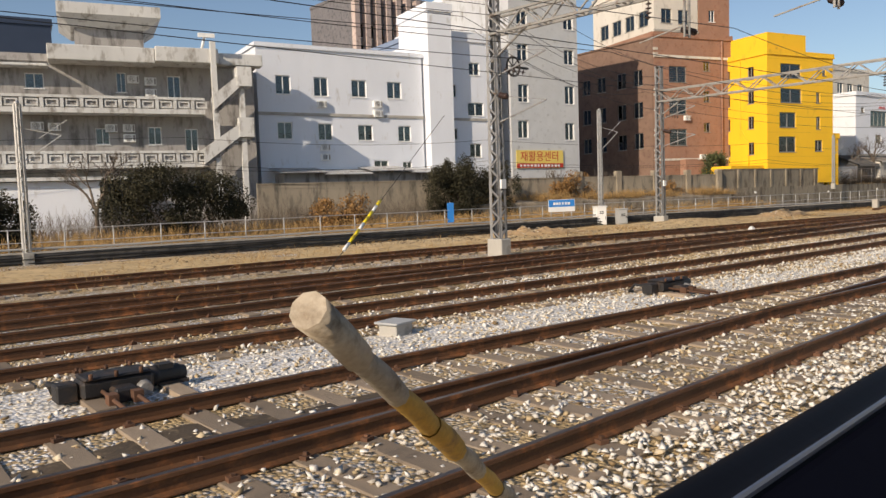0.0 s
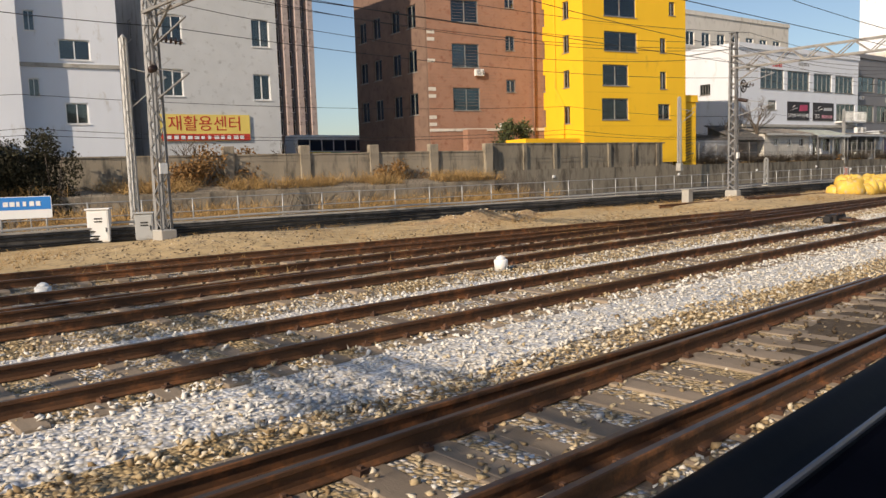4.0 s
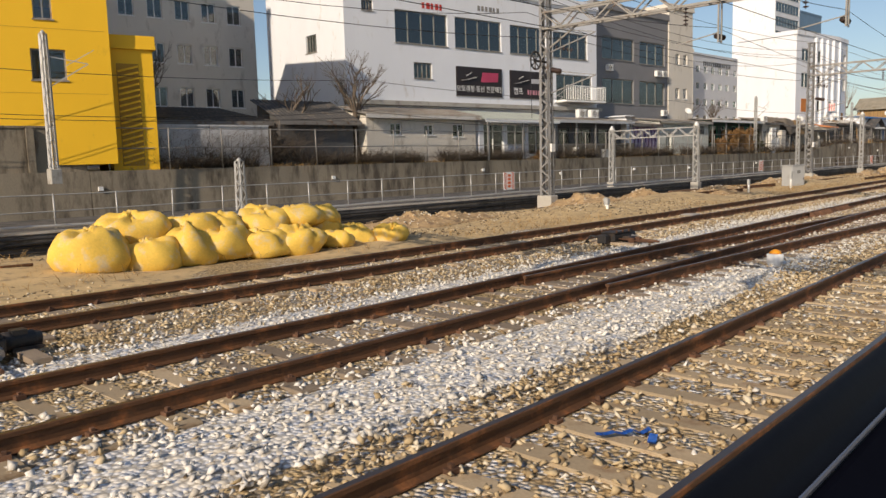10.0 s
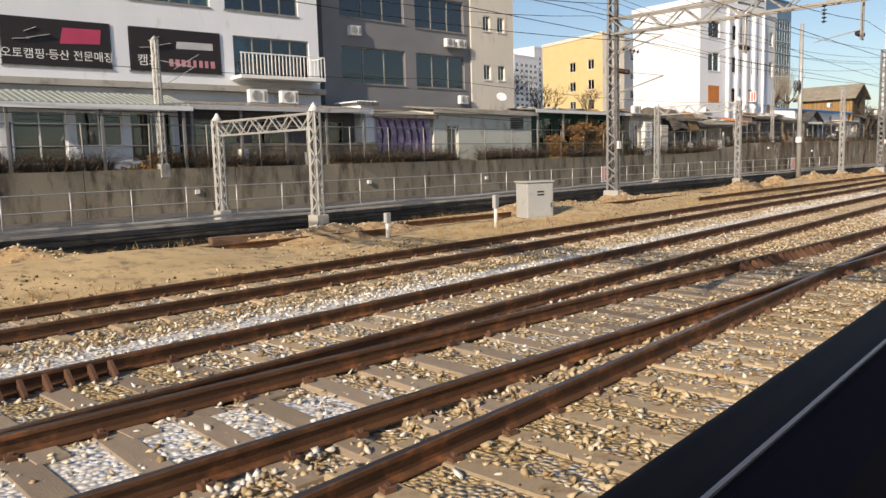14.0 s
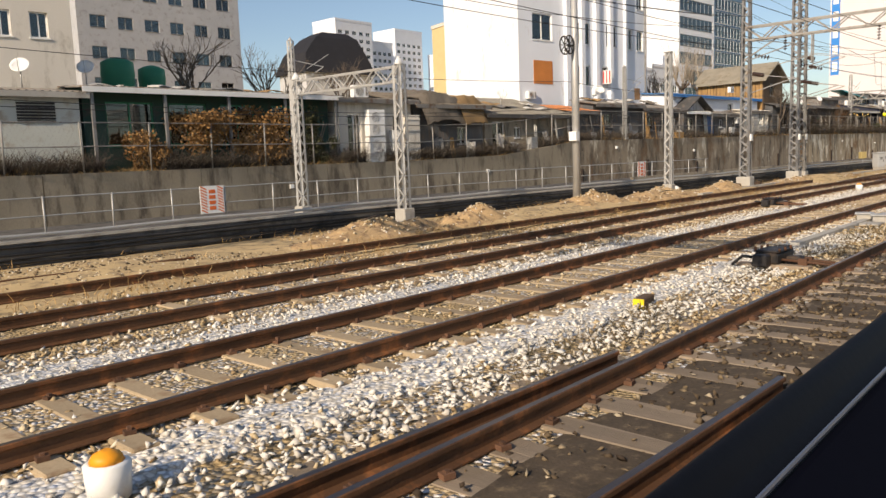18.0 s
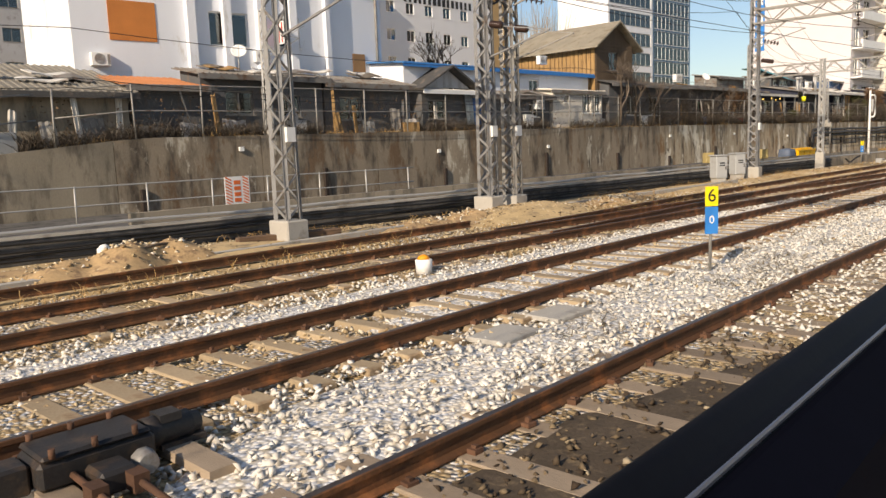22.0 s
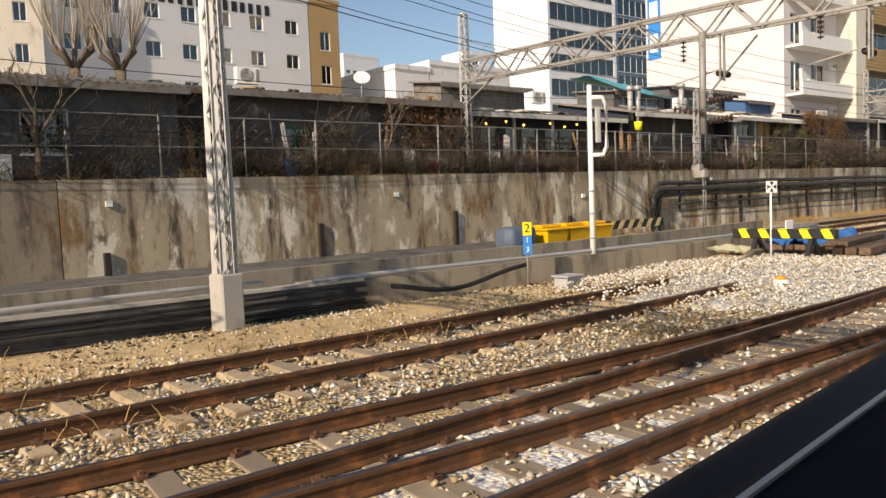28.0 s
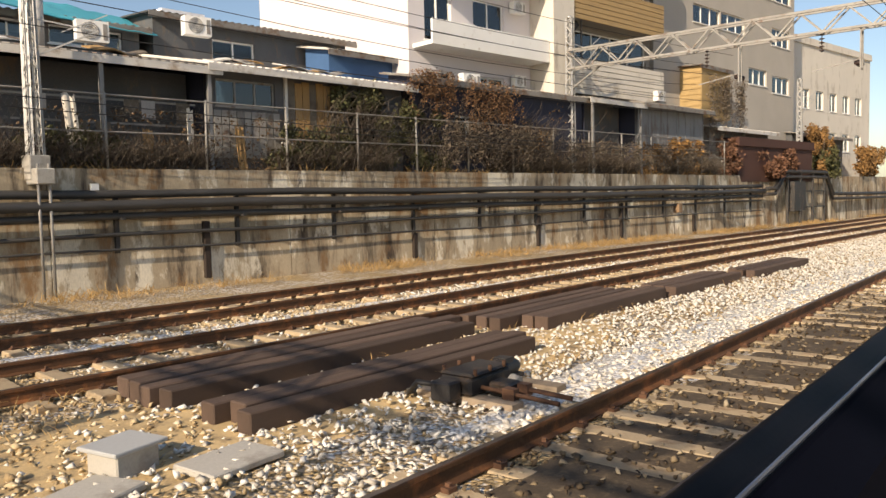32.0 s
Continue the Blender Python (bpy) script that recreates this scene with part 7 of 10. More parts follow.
PALE_RAG = mat("pale_rag", (0.42, 0.40, 0.38), 0.9, 0.3, 8, 0.1)
RED_RAG = mat("faded_red_rag", (0.24, 0.07, 0.06), 0.9, 0.3, 8, 0.1)
x = 0.5
while x < 8.3:
    w, h, z = rnd.uniform(0.08, 0.4), rnd.uniform(0.2, 0.55), rnd.choice((4.15, 4.75))
    bm = bmesh.new()
    box(bm, x, 0.24, z - h, x + w, 0.275, z + 0.02)
    part("hung_cloth", bm, rnd.choice((PALE_RAG, PALE_RAG, RED_RAG, CANVAS, WALL_DARK)), nv)
    x += w + rnd.uniform(0.05, 0.7)
ww = shack("white_window_row", "patched dark row with a grimy window and a plank door", 231.3, 238.3, 5.85, WALL_DARK, CORRU_W, 0.9, 4.0, 0.8, 0.55, [(0.2, 2.1, 4.75, 5.5), (4.75, 6.1, 3.6, 5.4)], seed=24, edge=CORRU_W, panes=3, trim=GALV_OLD)
for k in range(9):
    bm = bmesh.new()
    box(bm, 0.1 + k * 0.235, -0.05, 3.3, 0.31 + k * 0.235, -0.004, 4.62)
    part("corrugated_sheet", bm, CORRU_D if k % 4 == 3 else GALV_OLD, ww)
for k in range(8):
    bm = bmesh.new()
    box(bm, 2.5 + k * 0.255, -0.05 - 0.01 * (k % 3), 3.2, 2.74 + k * 0.255, -0.004, 5.62 - 0.05 * (k % 2))
    part("plank", bm, WOOD if k % 3 else CANVAS, ww)
bm = bmesh.new()
box(bm, 2.38, -0.09, 3.0, 2.47, -0.002, 5.75)
part("door_post", bm, CORRU_W, ww)
shack("creeper_shack", "low shack buried under dry creepers", 238.5, 248.2, 6.15, WALL_NAVY, CORRU_D, 0.6, 1.2, 0.25, 0.3, [(2.0, 3.4, 4.0, 5.0)], seed=25)
shack("open_store", "dark open store under a sagging tin roof", 248.4, 252.4, 6.2, WALL_NAVY, CORRU_D, 0.6, 1.4, 0.25, 0.5, [], seed=26, edge=CORRU_W, open_front=True)
shack("sheet_clad_shed", "shed clad in dull grey metal sheets", 252.6, 259.0, 6.3, mat("dull_grey_sheet", (0.215, 0.225, 0.235), 0.7, 0.2, 5, 0.1, stain=(0.13, 0.10, 0.08), amount=0.35, stretch=(1, 1, 0.3)), CORRU_D, 0.55, 1.2, 0.25, 0.5, [], seed=30, edge=CORRU_D, clad=0.9)

shack("rust_shed", "rusty low shed under dark red creepers", 260.4, 268.0, 5.6, CORRU_D, CORRU_W, 0.9, 3.5, 0.6, 0.6, [(1.5, 3.0, 3.8, 4.9)], seed=27, edge=CORRU_W)
shack("dark_shed", "dark shed at the far end of the wall", 272.5, 282.0, 5.8, WALL_DARK, CORRU_D, 1.2, 4.0, 0.6, 0.6, [(2, 4, 3.9, 5.0), (6, 8, 3.9, 5.0)], seed=28, edge=CORRU_D)
oc2 = shack("ochre_crate", "ochre boarded store on a shack roof", 259.0, 262.3, 8.7, mat("ochre_boards", (0.40, 0.28, 0.13), 0.85, 0.3, 6, 0.2, stretch=(0.4, 1, 6)), CORRU_D, 0.65, 1.95, 0.06, 0.08, base=6.0, seed=29)
for k in range(9):
    bm = bmesh.new()
    box(bm, -0.03 - 0.006 * (k % 2), 0.03, 6.05 + 0.295 * k, -0.003, 1.92, 6.32 + 0.295 * k)
    part("board", bm, MATS["ochre_boards"], oc2)
# small upper rooms on the shack roofs
UP = lambda n, lab, x0, x1, z0, z1, m, r, off, dep, seed, rise=0.3, **k: shack(n, lab, x0, x1, z1, m, r, off, dep, rise, 0.35, base=z0, seed=seed, **k)
UP("roof_cabin", "grey roof cabin with a tin roof", 214.2, 219.2, 5.7, 7.0, CORRU_D, CORRU_D, 4.2, 2.0, 32)
UP("tarpaulin_room", "upper room with white windows under a turquoise tarpaulin", 227.0, 231.6, 5.6, 7.45, WALL_DARK, CORRU_D, 5.1, 2.6, 33, holes=[(0.5, 1.4, 6.75, 7.3), (2.0, 4.1, 6.75, 7.3)])
UP("roof_store", "blue painted store on a shack roof", 237.4, 240.6, 5.9, 7.3, mat("blue_store_paint", (0.05, 0.12, 0.26), 0.7, 0.25, 6, 0.1), CORRU_W, 3.4, 1.4, 35)
UP("grey_upper_room", "dark upper room with a flat grey roof", 232.0, 239.5, 5.6, 8.0, WALL_DARK, ROOF_D, 5.0, 3.5, 34, holes=[(2, 3.6, 6.6, 7.5)])


def draped(name, label, x0, x1, y0, y1, zf, material, category, seed, bulge=0.25, n=18, k=10):
    """A sagging sheet laid over something, thick and creased."""
    rnd = random.Random(seed)
    off = rnd.uniform(0, 50)
    verts, faces = [], []
    for lay in (0, 1):
        for i in range(n + 1):
            for j in range(k + 1):
                u, v = i / n, j / k
                x, y = x0 + (x1 - x0) * u, y0 + (y1 - y0) * v
                z = zf(u, v) + bulge * noise.noise(Vector((x * 0.9 + off, y * 0.9, 0))) + bulge * 0.35 * noise.noise(Vector((x * 3 + off, y * 3, 4))) - bulge * 0.5 * abs(noise.noise(Vector((x * 4.5 + off, y * 6, 9))))
                verts.append((x, y + 0.1 * noise.noise(Vector((x, off, 1))), z - 0.04 * lay))
    q = (n + 1) * (k + 1)
    for i in range(n):
        for j in range(k):
            a = i * (k + 1) + j
            faces += [(a, a + k + 1, a + k + 2, a + 1), (q + a, q + a + 1, q + a + k + 2, q + a + k + 1)]
    for i in range(n):
        a, b = i * (k + 1), i * (k + 1) + k
        faces += [(a, q + a, q + a + k + 1, a + k + 1), (b, b + k + 1, q + b + k + 1, q + b)]
    return quick(name, verts, faces, material, label, category, "", True)


draped("turquoise_tarpaulin", "turquoise tarpaulin sheet over an upper room roof", 226.6, 232.0, 23.0, 26.5, lambda u, v: 7.5 + 1.0 * min(1, v * 1.6) - 0.25 * u, TURQ, "tarpaulin", 1, 0.12)
draped("brown_canvas", "crumpled brown canvas sheet heaped on a shack roof", 150.6, 153.6, 25.2, 28.2, lambda u, v: 4.9 + 0.75 * math.sin(math.pi * (0.1 + 0.8 * u)) * (0.45 + 0.55 * v) - 6.0 * max(0, 0.2 - v), CANVAS, "tarpaulin", 2, 0.3)
draped("brown_canvas", "crumpled ochre canvas sheet heaped on a shack roof", 153.4, 155.4, 25.1, 27.6, lambda u, v: 4.85 + 0.6 * math.sin(math.pi * (0.1 + 0.8 * u)) * (0.45 + 0.55 * v) - 5.5 * max(0, 0.22 - v), mat("ochre_canvas", (0.25, 0.16, 0.075), 0.9, 0.35, 6, 0.4), "tarpaulin", 3, 0.25)
for i, (x, m, lab) in enumerate(((179.5, mat("pale_cloth", (0.5, 0.56, 0.58), 0.85, 0.2), "pale"), (180.0, TARP, "blue"), (180.55, TARP, "blue"))):
    y = lerp(WALL, x) + 0.42
    bm = bmesh.new()
    rnd = random.Random(i)
    pts = [[bm.verts.new((x + 0.62 * a / 6 + rnd.uniform(-.03, .03), y + 0.06 * math.sin(a * 2.1 + i) - 0.02 * b, 4.55 - 1.45 * b / 5)) for a in range(7)] for b in range(6)]
    for b in range(5):
        for a in range(6):
            bm.faces.new((pts[b][a], pts[b + 1][a], pts[b + 1][a + 1], pts[b][a + 1])).smooth = True
    bmesh.ops.solidify(bm, geom=bm.faces[:], thickness=0.02)
    tagged(part("hanging_cloth", bm, m), lab + " cloth hung on the fence by the shacks", "cloth", "hanging cloths")

# the wooden gable house behind
wh = thing("wooden_house", (191.95, 23.05, 0), "old wooden house with a gable roof and lit board walls", "house", "buildings", yaw=-4)
bm = bmesh.new()
wall_with_holes(bm, 4.25, 2.8, 7.9, [(1.5, 2.5, 6.4, 7.5)], Matrix())
for y in (0, 6.0):
    bm.faces.new([bm.verts.new(v) for v in ((0, y, 7.9), (4.25, y, 7.9), (2.125, y, 9.2))])
for x in (0, 4.25):
    bm.faces.new([bm.verts.new(v) for v in ((x, 0, 2.8), (x, 6.0, 2.8), (x, 6.0, 7.9), (x, 0, 7.9))])
# shade is in the colour: darker wood for the gable, brighter boards sunward
part("wall", bm, mat("shaded_wood", (0.12, 0.085, 0.055), 0.9, 0.3, 8, 0.3, stretch=(3, 3, 0.4)), wh)
for k in range(20):
    bm = bmesh.new()
    box(bm, -0.04 - 0.012 * (k % 3), 0.02 + k * 0.298, 5.0, -0.003, 0.27 + k * 0.298, 7.85)
    part("board", bm, WOOD, wh)
window(wh, Matrix(), 1.5, 2.5, 6.4, 7.5, random.Random(2), GALV_OLD)
for k in range(15):
    bm = bmesh.new()
    z = 5.2 + 0.2 * k
    for a, b in (((0.05, 1.44), (2.56, 4.2)) if 6.3 < z < 7.5 else ((0.05, 4.2),)):
        if z > 7.8:
            a, b = a + 1.6 * (z - 7.8), b - 1.6 * (z - 7.8)
        box(bm, a, -0.035 - 0.008 * (k % 2), z, b, -0.003, z + 0.185)
    part("weatherboard", bm, MATS["shaded_wood"], wh)
for s in (-1, 1):
    bm = bmesh.new()
    a, b = (2.125 + s * 2.65, 7.6), (2.125, 9.25)
    vs = [bm.verts.new((x, y, z + u)) for u in (0, 0.12) for x, y, z in ((a[0], -0.5, a[1]), (b[0], -0.5, b[1]), (b[0], 6.4, b[1]), (a[0], 6.4, a[1]))]
    for f in ((0, 1, 2, 3), (7, 6, 5, 4), (0, 4, 5, 1), (1, 5, 6, 2), (2, 6, 7, 3), (3, 7, 4, 0)):
        bm.faces.new([vs[i] for i in f])
    part("roof_slope", bm, ROOF_T, wh)


# loose things on the roofs
def roof_ac(x, y, z, yaw=-10, big=True):
    t = thing("roof_air_conditioner", (x, y, z), "white outdoor air-conditioner standing on a shack roof", "air conditioner", "air conditioners", yaw=yaw)
    aircon(t, (0, 0, 0), None, big)


for x, dy, z in ((204.3, 2.5, 6.1), (229.0, 2.6, 6.35), (232.2, 3.0, 7.0), (241.5, 0.9, 6.0), (218.9, 3.3, 6.2), (147.5, 1.5, 5.0), (115.5, 1.0, 4.72), (117.2, 1.2, 4.74)):
    roof_ac(x, lerp(WALL, x) + dy, z)


def dish(x, y, z, r=0.32):
    t = thing("satellite_dish", (x, y, z), "white satellite dish on a short mast", "satellite dish", "satellite dishes")
    bm = bmesh.new()
    m = pose(0, -0.05, 0.7, 55, 0, -35)
    rings = []
    for k in range(5):
        rr = r * k / 4
        rings.append([bm.verts.new(m @ Vector((rr * math.cos(a), rr * math.sin(a), 0.35 * rr * rr / r))) for a in (2 * math.pi * q / 14 for q in range(14))])
    for a, b in zip(rings, rings[1:]):
        for q in range(14):
            f = bm.faces.new((a[q], a[(q + 1) % 14], b[(q + 1) % 14], b[q]))
            f.smooth = True
    bmesh.ops.remove_doubles(bm, verts=bm.verts[:], dist=0.001)
    bmesh.ops.solidify(bm, geom=bm.faces[:], thickness=0.02)
    part("bowl", bm, WHITE, t)
    bm = bmesh.new()
    tube(bm, [(0, 0, 0), (0, 0, 0.72)], 0.025, 6)
    tube(bm, [m @ Vector((0, -r * 0.9, 0.1)), m @ Vector((0, 0, 0.5))], 0.012, 5)
    part("mast", bm, GALV, t)


for x, dy, z in ((133.2, 2.2, 4.95), (136.0, 3.6, 5.2), (158.5, 2.2, 4.8), (168.5, 2.3, 5.4), (171.0, 4.4, 5.6), (209.0, 2.6, 5.9)):
    dish(x, lerp(WALL, x) + dy, z)


def water_tank(x, y, z, r=0.55, h=1.0, m=None, lab="green plastic water tank on a roof"):
    bm = bmesh.new()
    tube(bm, [(x, y, z), (x, y, z + h * 0.05), (x, y, z + h * 0.45), (x, y, z + h * 0.5), (x, y, z + h * 0.9), (x, y, z + h), (x, y, z + h * 1.05)], [r * 0.95, r, r, r * 1.04, r, r * 0.6, r * 0.2], 14)
    tagged(part("water_tank", bm, m or GREEN), lab, "water tank", "water tanks")


water_tank(139.5, 34.0, 5.5, 0.7, 1.5)
water_tank(141.3, 34.3, 5.5, 0.6, 1.3)
bm = bmesh.new()
box(bm, 137.5, 33.0, 2.9, 144, 36, 5.5)
tagged(part("roof_plinth", bm, PLASTER_G), "grey plastered block under green water tanks", "plinth")
for x, z in ((223.6, 5.95), (223.0, 5.9), (227.2, 6.3)):
    bm = bmesh.new()
    y = lerp(WALL, x) + 1.2
    tube(bm, [(x, y, z - 0.5), (x, y, z + 0.9)], 0.13, 8)
    tube(bm, [(x, y, z + 0.9), (x, y, z + 1.1)], 0.2, 8)
    tagged(part("flue_pipe", bm, GALV), "galvanised flue pipe with a capped top", "flue pipe", "flue pipes")
bm = bmesh.new()
x = 222.6
tube(bm, [(x, lerp(WALL, x) + 0.5, 4.85), (x, lerp(WALL, x) + 0.5, 5.25)], [0.16, 0.2], 10)
tagged(part("yellow_bucket", bm, mat("lime_yellow", (0.75, 0.75, 0.02), 0.5, 0.1)), "lime yellow bucket hung by the shack roof", "bucket")


# loose sheets and boards lying on the shack roofs
SHEETS = ((CORRU_W, "bent white roofing sheet lying loose on a shack roof"), (CORRU_D, "grey tin sheet lying loose on a shack roof"), (WOOD, "weathered board lying on a shack roof"), (CANVAS, "brown canvas folded on a shack roof"), (GALV_OLD, "rusty tin sheet lying on a shack roof"))
rnd = random.Random(90)
for xa, xb, z1, slope, off, n in ((202, 211.5, 5.65, 0.12, 1.6, 8), (213.5, 221.5, 5.5, 0.133, 2.0, 8), (223.5, 230, 5.75, 0.2, 1.0, 7), (232, 237.2, 5.85, 0.2, 0.9, 6), (136, 145, 4.95, 0.08, 1.4, 6), (156.5, 162.5, 4.35, 0.286, 0.9, 6), (166.5, 171, 5.1, 0.2, 1.2, 5), (172.3, 176, 5.0, 0.27, 1.3, 4), (181, 186.5, 4.7, 0.15, 1.0, 6)):
    for k in range(n):
        m, lab = rnd.choice(SHEETS)
        x, v = rnd.uniform(xa, xb), rnd.uniform(0.0, 1.9)
        L, w = rnd.uniform(0.9, 2.3), rnd.uniform(0.35, 0.8)
        bm = bmesh.new()
        cut = 6
        rows = [[bm.verts.new((-L / 2 + L * a / cut, b * w - w / 2, 0.05 * math.sin(a * 1.3 + k) + u)) for a in range(cut + 1) for b in (0, 1)] for u in (0, 0.035)]
        for a in range(cut):
            i = 2 * a
            bm.faces.new((rows[1][i], rows[1][i + 2], rows[1][i + 3], rows[1][i + 1]))
            bm.faces.new((rows[0][i], rows[0][i + 1], rows[0][i + 3], rows[0][i + 2]))
            bm.faces.new((rows[0][i], rows[0][i + 2], rows[1][i + 2], rows[1][i]))
            bm.faces.new((rows[0][i + 1], rows[1][i + 1], rows[1][i + 3], rows[0][i + 3]))
        bm.faces.new((rows[0][0], rows[1][0], rows[1][1], rows[0][1]))
        bm.faces.new((rows[0][-1], rows[1][-1], rows[1][-2], rows[0][-2]))
        ob = tagged(part("loose_sheet", bm, m), lab, "roof sheet", "loose roof sheets")
        ob.matrix_world = pose(x, lerp(WALL, x) + off + v, z1 + 0.15 + slope * v, math.degrees(slope) + rnd.uniform(0, 3), rnd.uniform(-2, 2), rnd.uniform(-25, 20))
# ---- plants ----
def mesh_np(name, v, f, material, label, category, kind="stuff"):
    n, k = f.shape
    me = bpy.data.meshes.new(name)
    me.vertices.add(len(v))
    me.vertices.foreach_set("co", np.ascontiguousarray(v, dtype=np.float32).reshape(-1))
    me.loops.add(n * k)
    me.loops.foreach_set("vertex_index", f.reshape(-1).astype(np.int32))
    me.polygons.add(n)
    me.polygons.foreach_set("loop_start", np.arange(0, n * k, k, dtype=np.int32))
    me.update()
    me.validate()
    me.materials.append(material)
    return tagged(new(name, me), label, category, "", kind)


def wisps(p, length, width, lean, rng, droop=0.4):
    """Curved three-sided stems from points p; returns verts and quads."""
    n = len(p)
    a = rng.uniform(0, 2 * np.pi, n)
    out = np.stack([np.cos(a), np.sin(a), np.zeros(n)], 1)
    L = length * rng.uniform(0.5, 1.2, n)[:, None]
    le = (lean * rng.uniform(0.2, 1.4, n))[:, None]
    up = np.array([[0, 0, 1.0]])
    c = [p]
    for u in (0.4, 0.75, 1.0):
        c.append(p + L * (up * (u - droop * u * u * le) + out * le * (u + 0.6 * u * u)) + rng.normal(0, 0.04, (n, 3)) * L)
    side = np.stack([-np.sin(a), np.cos(a), np.zeros(n)], 1)
    tri = (side, -0.5 * side + 0.8 * out, -0.5 * side - 0.8 * out)
    vs = []
    for q, w in zip(c, (1.0, 0.8, 0.5, 0.12)):
        for d in tri:
            vs.append(q + d * width * w)
    v = np.stack(vs, 1).reshape(-1, 3)
    f = []
    for lev in range(3):
        for s in range(3):
            f.append((lev * 3 + s, lev * 3 + (s + 1) % 3, lev * 3 + 3 + (s + 1) % 3, lev * 3 + 3 + s))
    f = (np.array(f)[None] + (np.arange(n) * 12)[:, None, None]).reshape(-1, 4)
    return v, f


def leafage(p, size, rng):
    """Small folded leaves at points p: two quads each, turned at random."""
    n = len(p)
    u = rng.normal(size=(n, 3))
    u /= np.linalg.norm(u, axis=1)[:, None]
    w = np.cross(u, rng.normal(size=(n, 3)))
    w /= np.linalg.norm(w, axis=1)[:, None]
    k = np.cross(u, w)
    s = (size * rng.uniform(0.6, 1.4, n))[:, None]
    v = np.stack([p, p + s * (0.5 * u + 0.35 * w + 0.12 * k), p + s * u, p + s * (0.5 * u - 0.35 * w + 0.12 * k)], 1).reshape(-1, 3)
    f = (np.array([(0, 1, 2), (0, 2, 3)])[None] + (np.arange(n) * 4)[:, None, None]).reshape(-1, 3)
    return v, f


def clumps(rng, centre, size, n, lumps=9):
    """Points in the shell of several lumps inside a box-like crown."""
    centre, size = np.array(centre), np.array(size)
    c = rng.uniform(-0.68, 0.68, (lumps, 3)) * size
    r = rng.uniform(0.26, 0.5, (lumps, 1)) * (0.5 * size + 0.5 * size.min())
    k = rng.integers(0, lumps, n)
    d = rng.normal(size=(n, 3))
    d /= np.linalg.norm(d, axis=1)[:, None]
    return centre + c[k] + d * r[k] * rng.uniform(0.45, 1.12, n)[:, None]


def bush(x, y, z0, w, d, h, n, material, label, seed, leaf=0.11):
    """A shrub: a few stems and a crown of clumped leaves."""
    rng = np.random.default_rng(seed)
    top = thing("bush", (x, y, z0), label, "bush", "bushes")
    for k in range(6):
        bm = bmesh.new()
        a = 2 * math.pi * k / 6
        tube(bm, [(0, 0, -0.1), (0.12 * w * math.cos(a), 0.12 * d * math.sin(a), h * 0.3), (0.3 * w * math.cos(a), 0.3 * d * math.sin(a), h * 0.7)], [0.05, 0.035, 0.012], 5)
        part("stem", bm, BARK, top)
    p = clumps(rng, (0, 0, h * 0.46), (w / 2, d / 2, h * 0.6), int(n * 1.4), 20)
    p[:, 2] = np.maximum(p[:, 2], 0.03)
    v, f = leafage(p, leaf, rng)
    ob = mesh_np("foliage", v, f, material, "", "", "stuff")
    ob.parent = top
    return top


def bare_tree(x, y, z0, h, seed, label="bare winter tree with fine grey twigs", spread=0.5, depth=5, material=None):
    """A leafless tree: a tapered trunk that forks into limbs and many fine twigs."""
    rnd = random.Random(seed)
    top = thing("tree", (x, y, z0), label, "tree", "trees")
    trunk, limbs = bmesh.new(), bmesh.new()
    def grow(p, d, L, r, lev):
        q = p + d * L * 0.5 + Vector((rnd.uniform(-1, 1), rnd.uniform(-1, 1), 0)) * L * 0.06
        e = p + d * L
        tube(trunk if lev == 0 else limbs, [p, q, e], [r, r * 0.85, r * 0.68], 6 if lev < 2 else 3, lev == 0)
        if lev >= depth:
            return
        for k in range(rnd.choice((2, 3, 3)) if lev else 4):
            nd = (d + Vector((rnd.uniform(-1, 1), rnd.uniform(-1, 1), rnd.uniform(-0.25, 0.7))) * (spread + 0.12 * lev)).normalized()
            grow(p.lerp(e, rnd.uniform(0.6, 1.0)), nd, L * rnd.uniform(0.6, 0.82), r * 0.58, lev + 1)
    grow(Vector((0, 0, -0.1)), Vector((rnd.uniform(-.1, .1), rnd.uniform(-.1, .1), 1)).normalized(), h * 0.3, h * 0.022, 0)
    part("trunk", trunk, BARK, top)
    part("crown", limbs, material or TWIG, top)


VINE = mat("brown_creepers", (0.10, 0.08, 0.062), 0.95, 0.3, 10, 0.0, island=0.5)
RUSTLEAF = mat("orange_brown_leaves", (0.27, 0.15, 0.055), 0.9, 0.3, 10, 0.0, island=0.45)
OLIVE = mat("olive_ivy", (0.085, 0.085, 0.035), 0.85, 0.3, 10, 0.0, island=0.5)

# dark shrubs along the boundary wall
bush(17.0, 37.6, 0.2, 9.5, 2.6, 3.9, 18000, EVERGREEN, "dense dark evergreen shrubs along the boundary wall", 1, 0.11)
bush(8.5, 37.6, 0.2, 4.0, 2.4, 3.0, 9000, EVERGREEN, "dark evergreen shrub beside dry brush", 2, 0.11)
bush(36.8, 37.2, 0.2, 8.6, 2.6, 4.8, 18000, EVERGREEN, "tall dark evergreen shrub by the white house", 3, 0.11)
bush(71.5, 36.4, 2.0, 3.6, 2.0, 3.6, 3500, LEAF, "green shrub at the foot of the brick house", 4, 0.16)
bush(48.5, 36.3, 0.2, 6.0, 1.6, 3.6, 5000, RUSTLEAF, "dry orange-brown creeper over the boundary wall", 18, 0.14)
bush(58.5, 33.9, 0.2, 5.0, 1.4, 3.0, 4000, RUSTLEAF, "dry creeper hanging down the boundary wall", 19, 0.13)
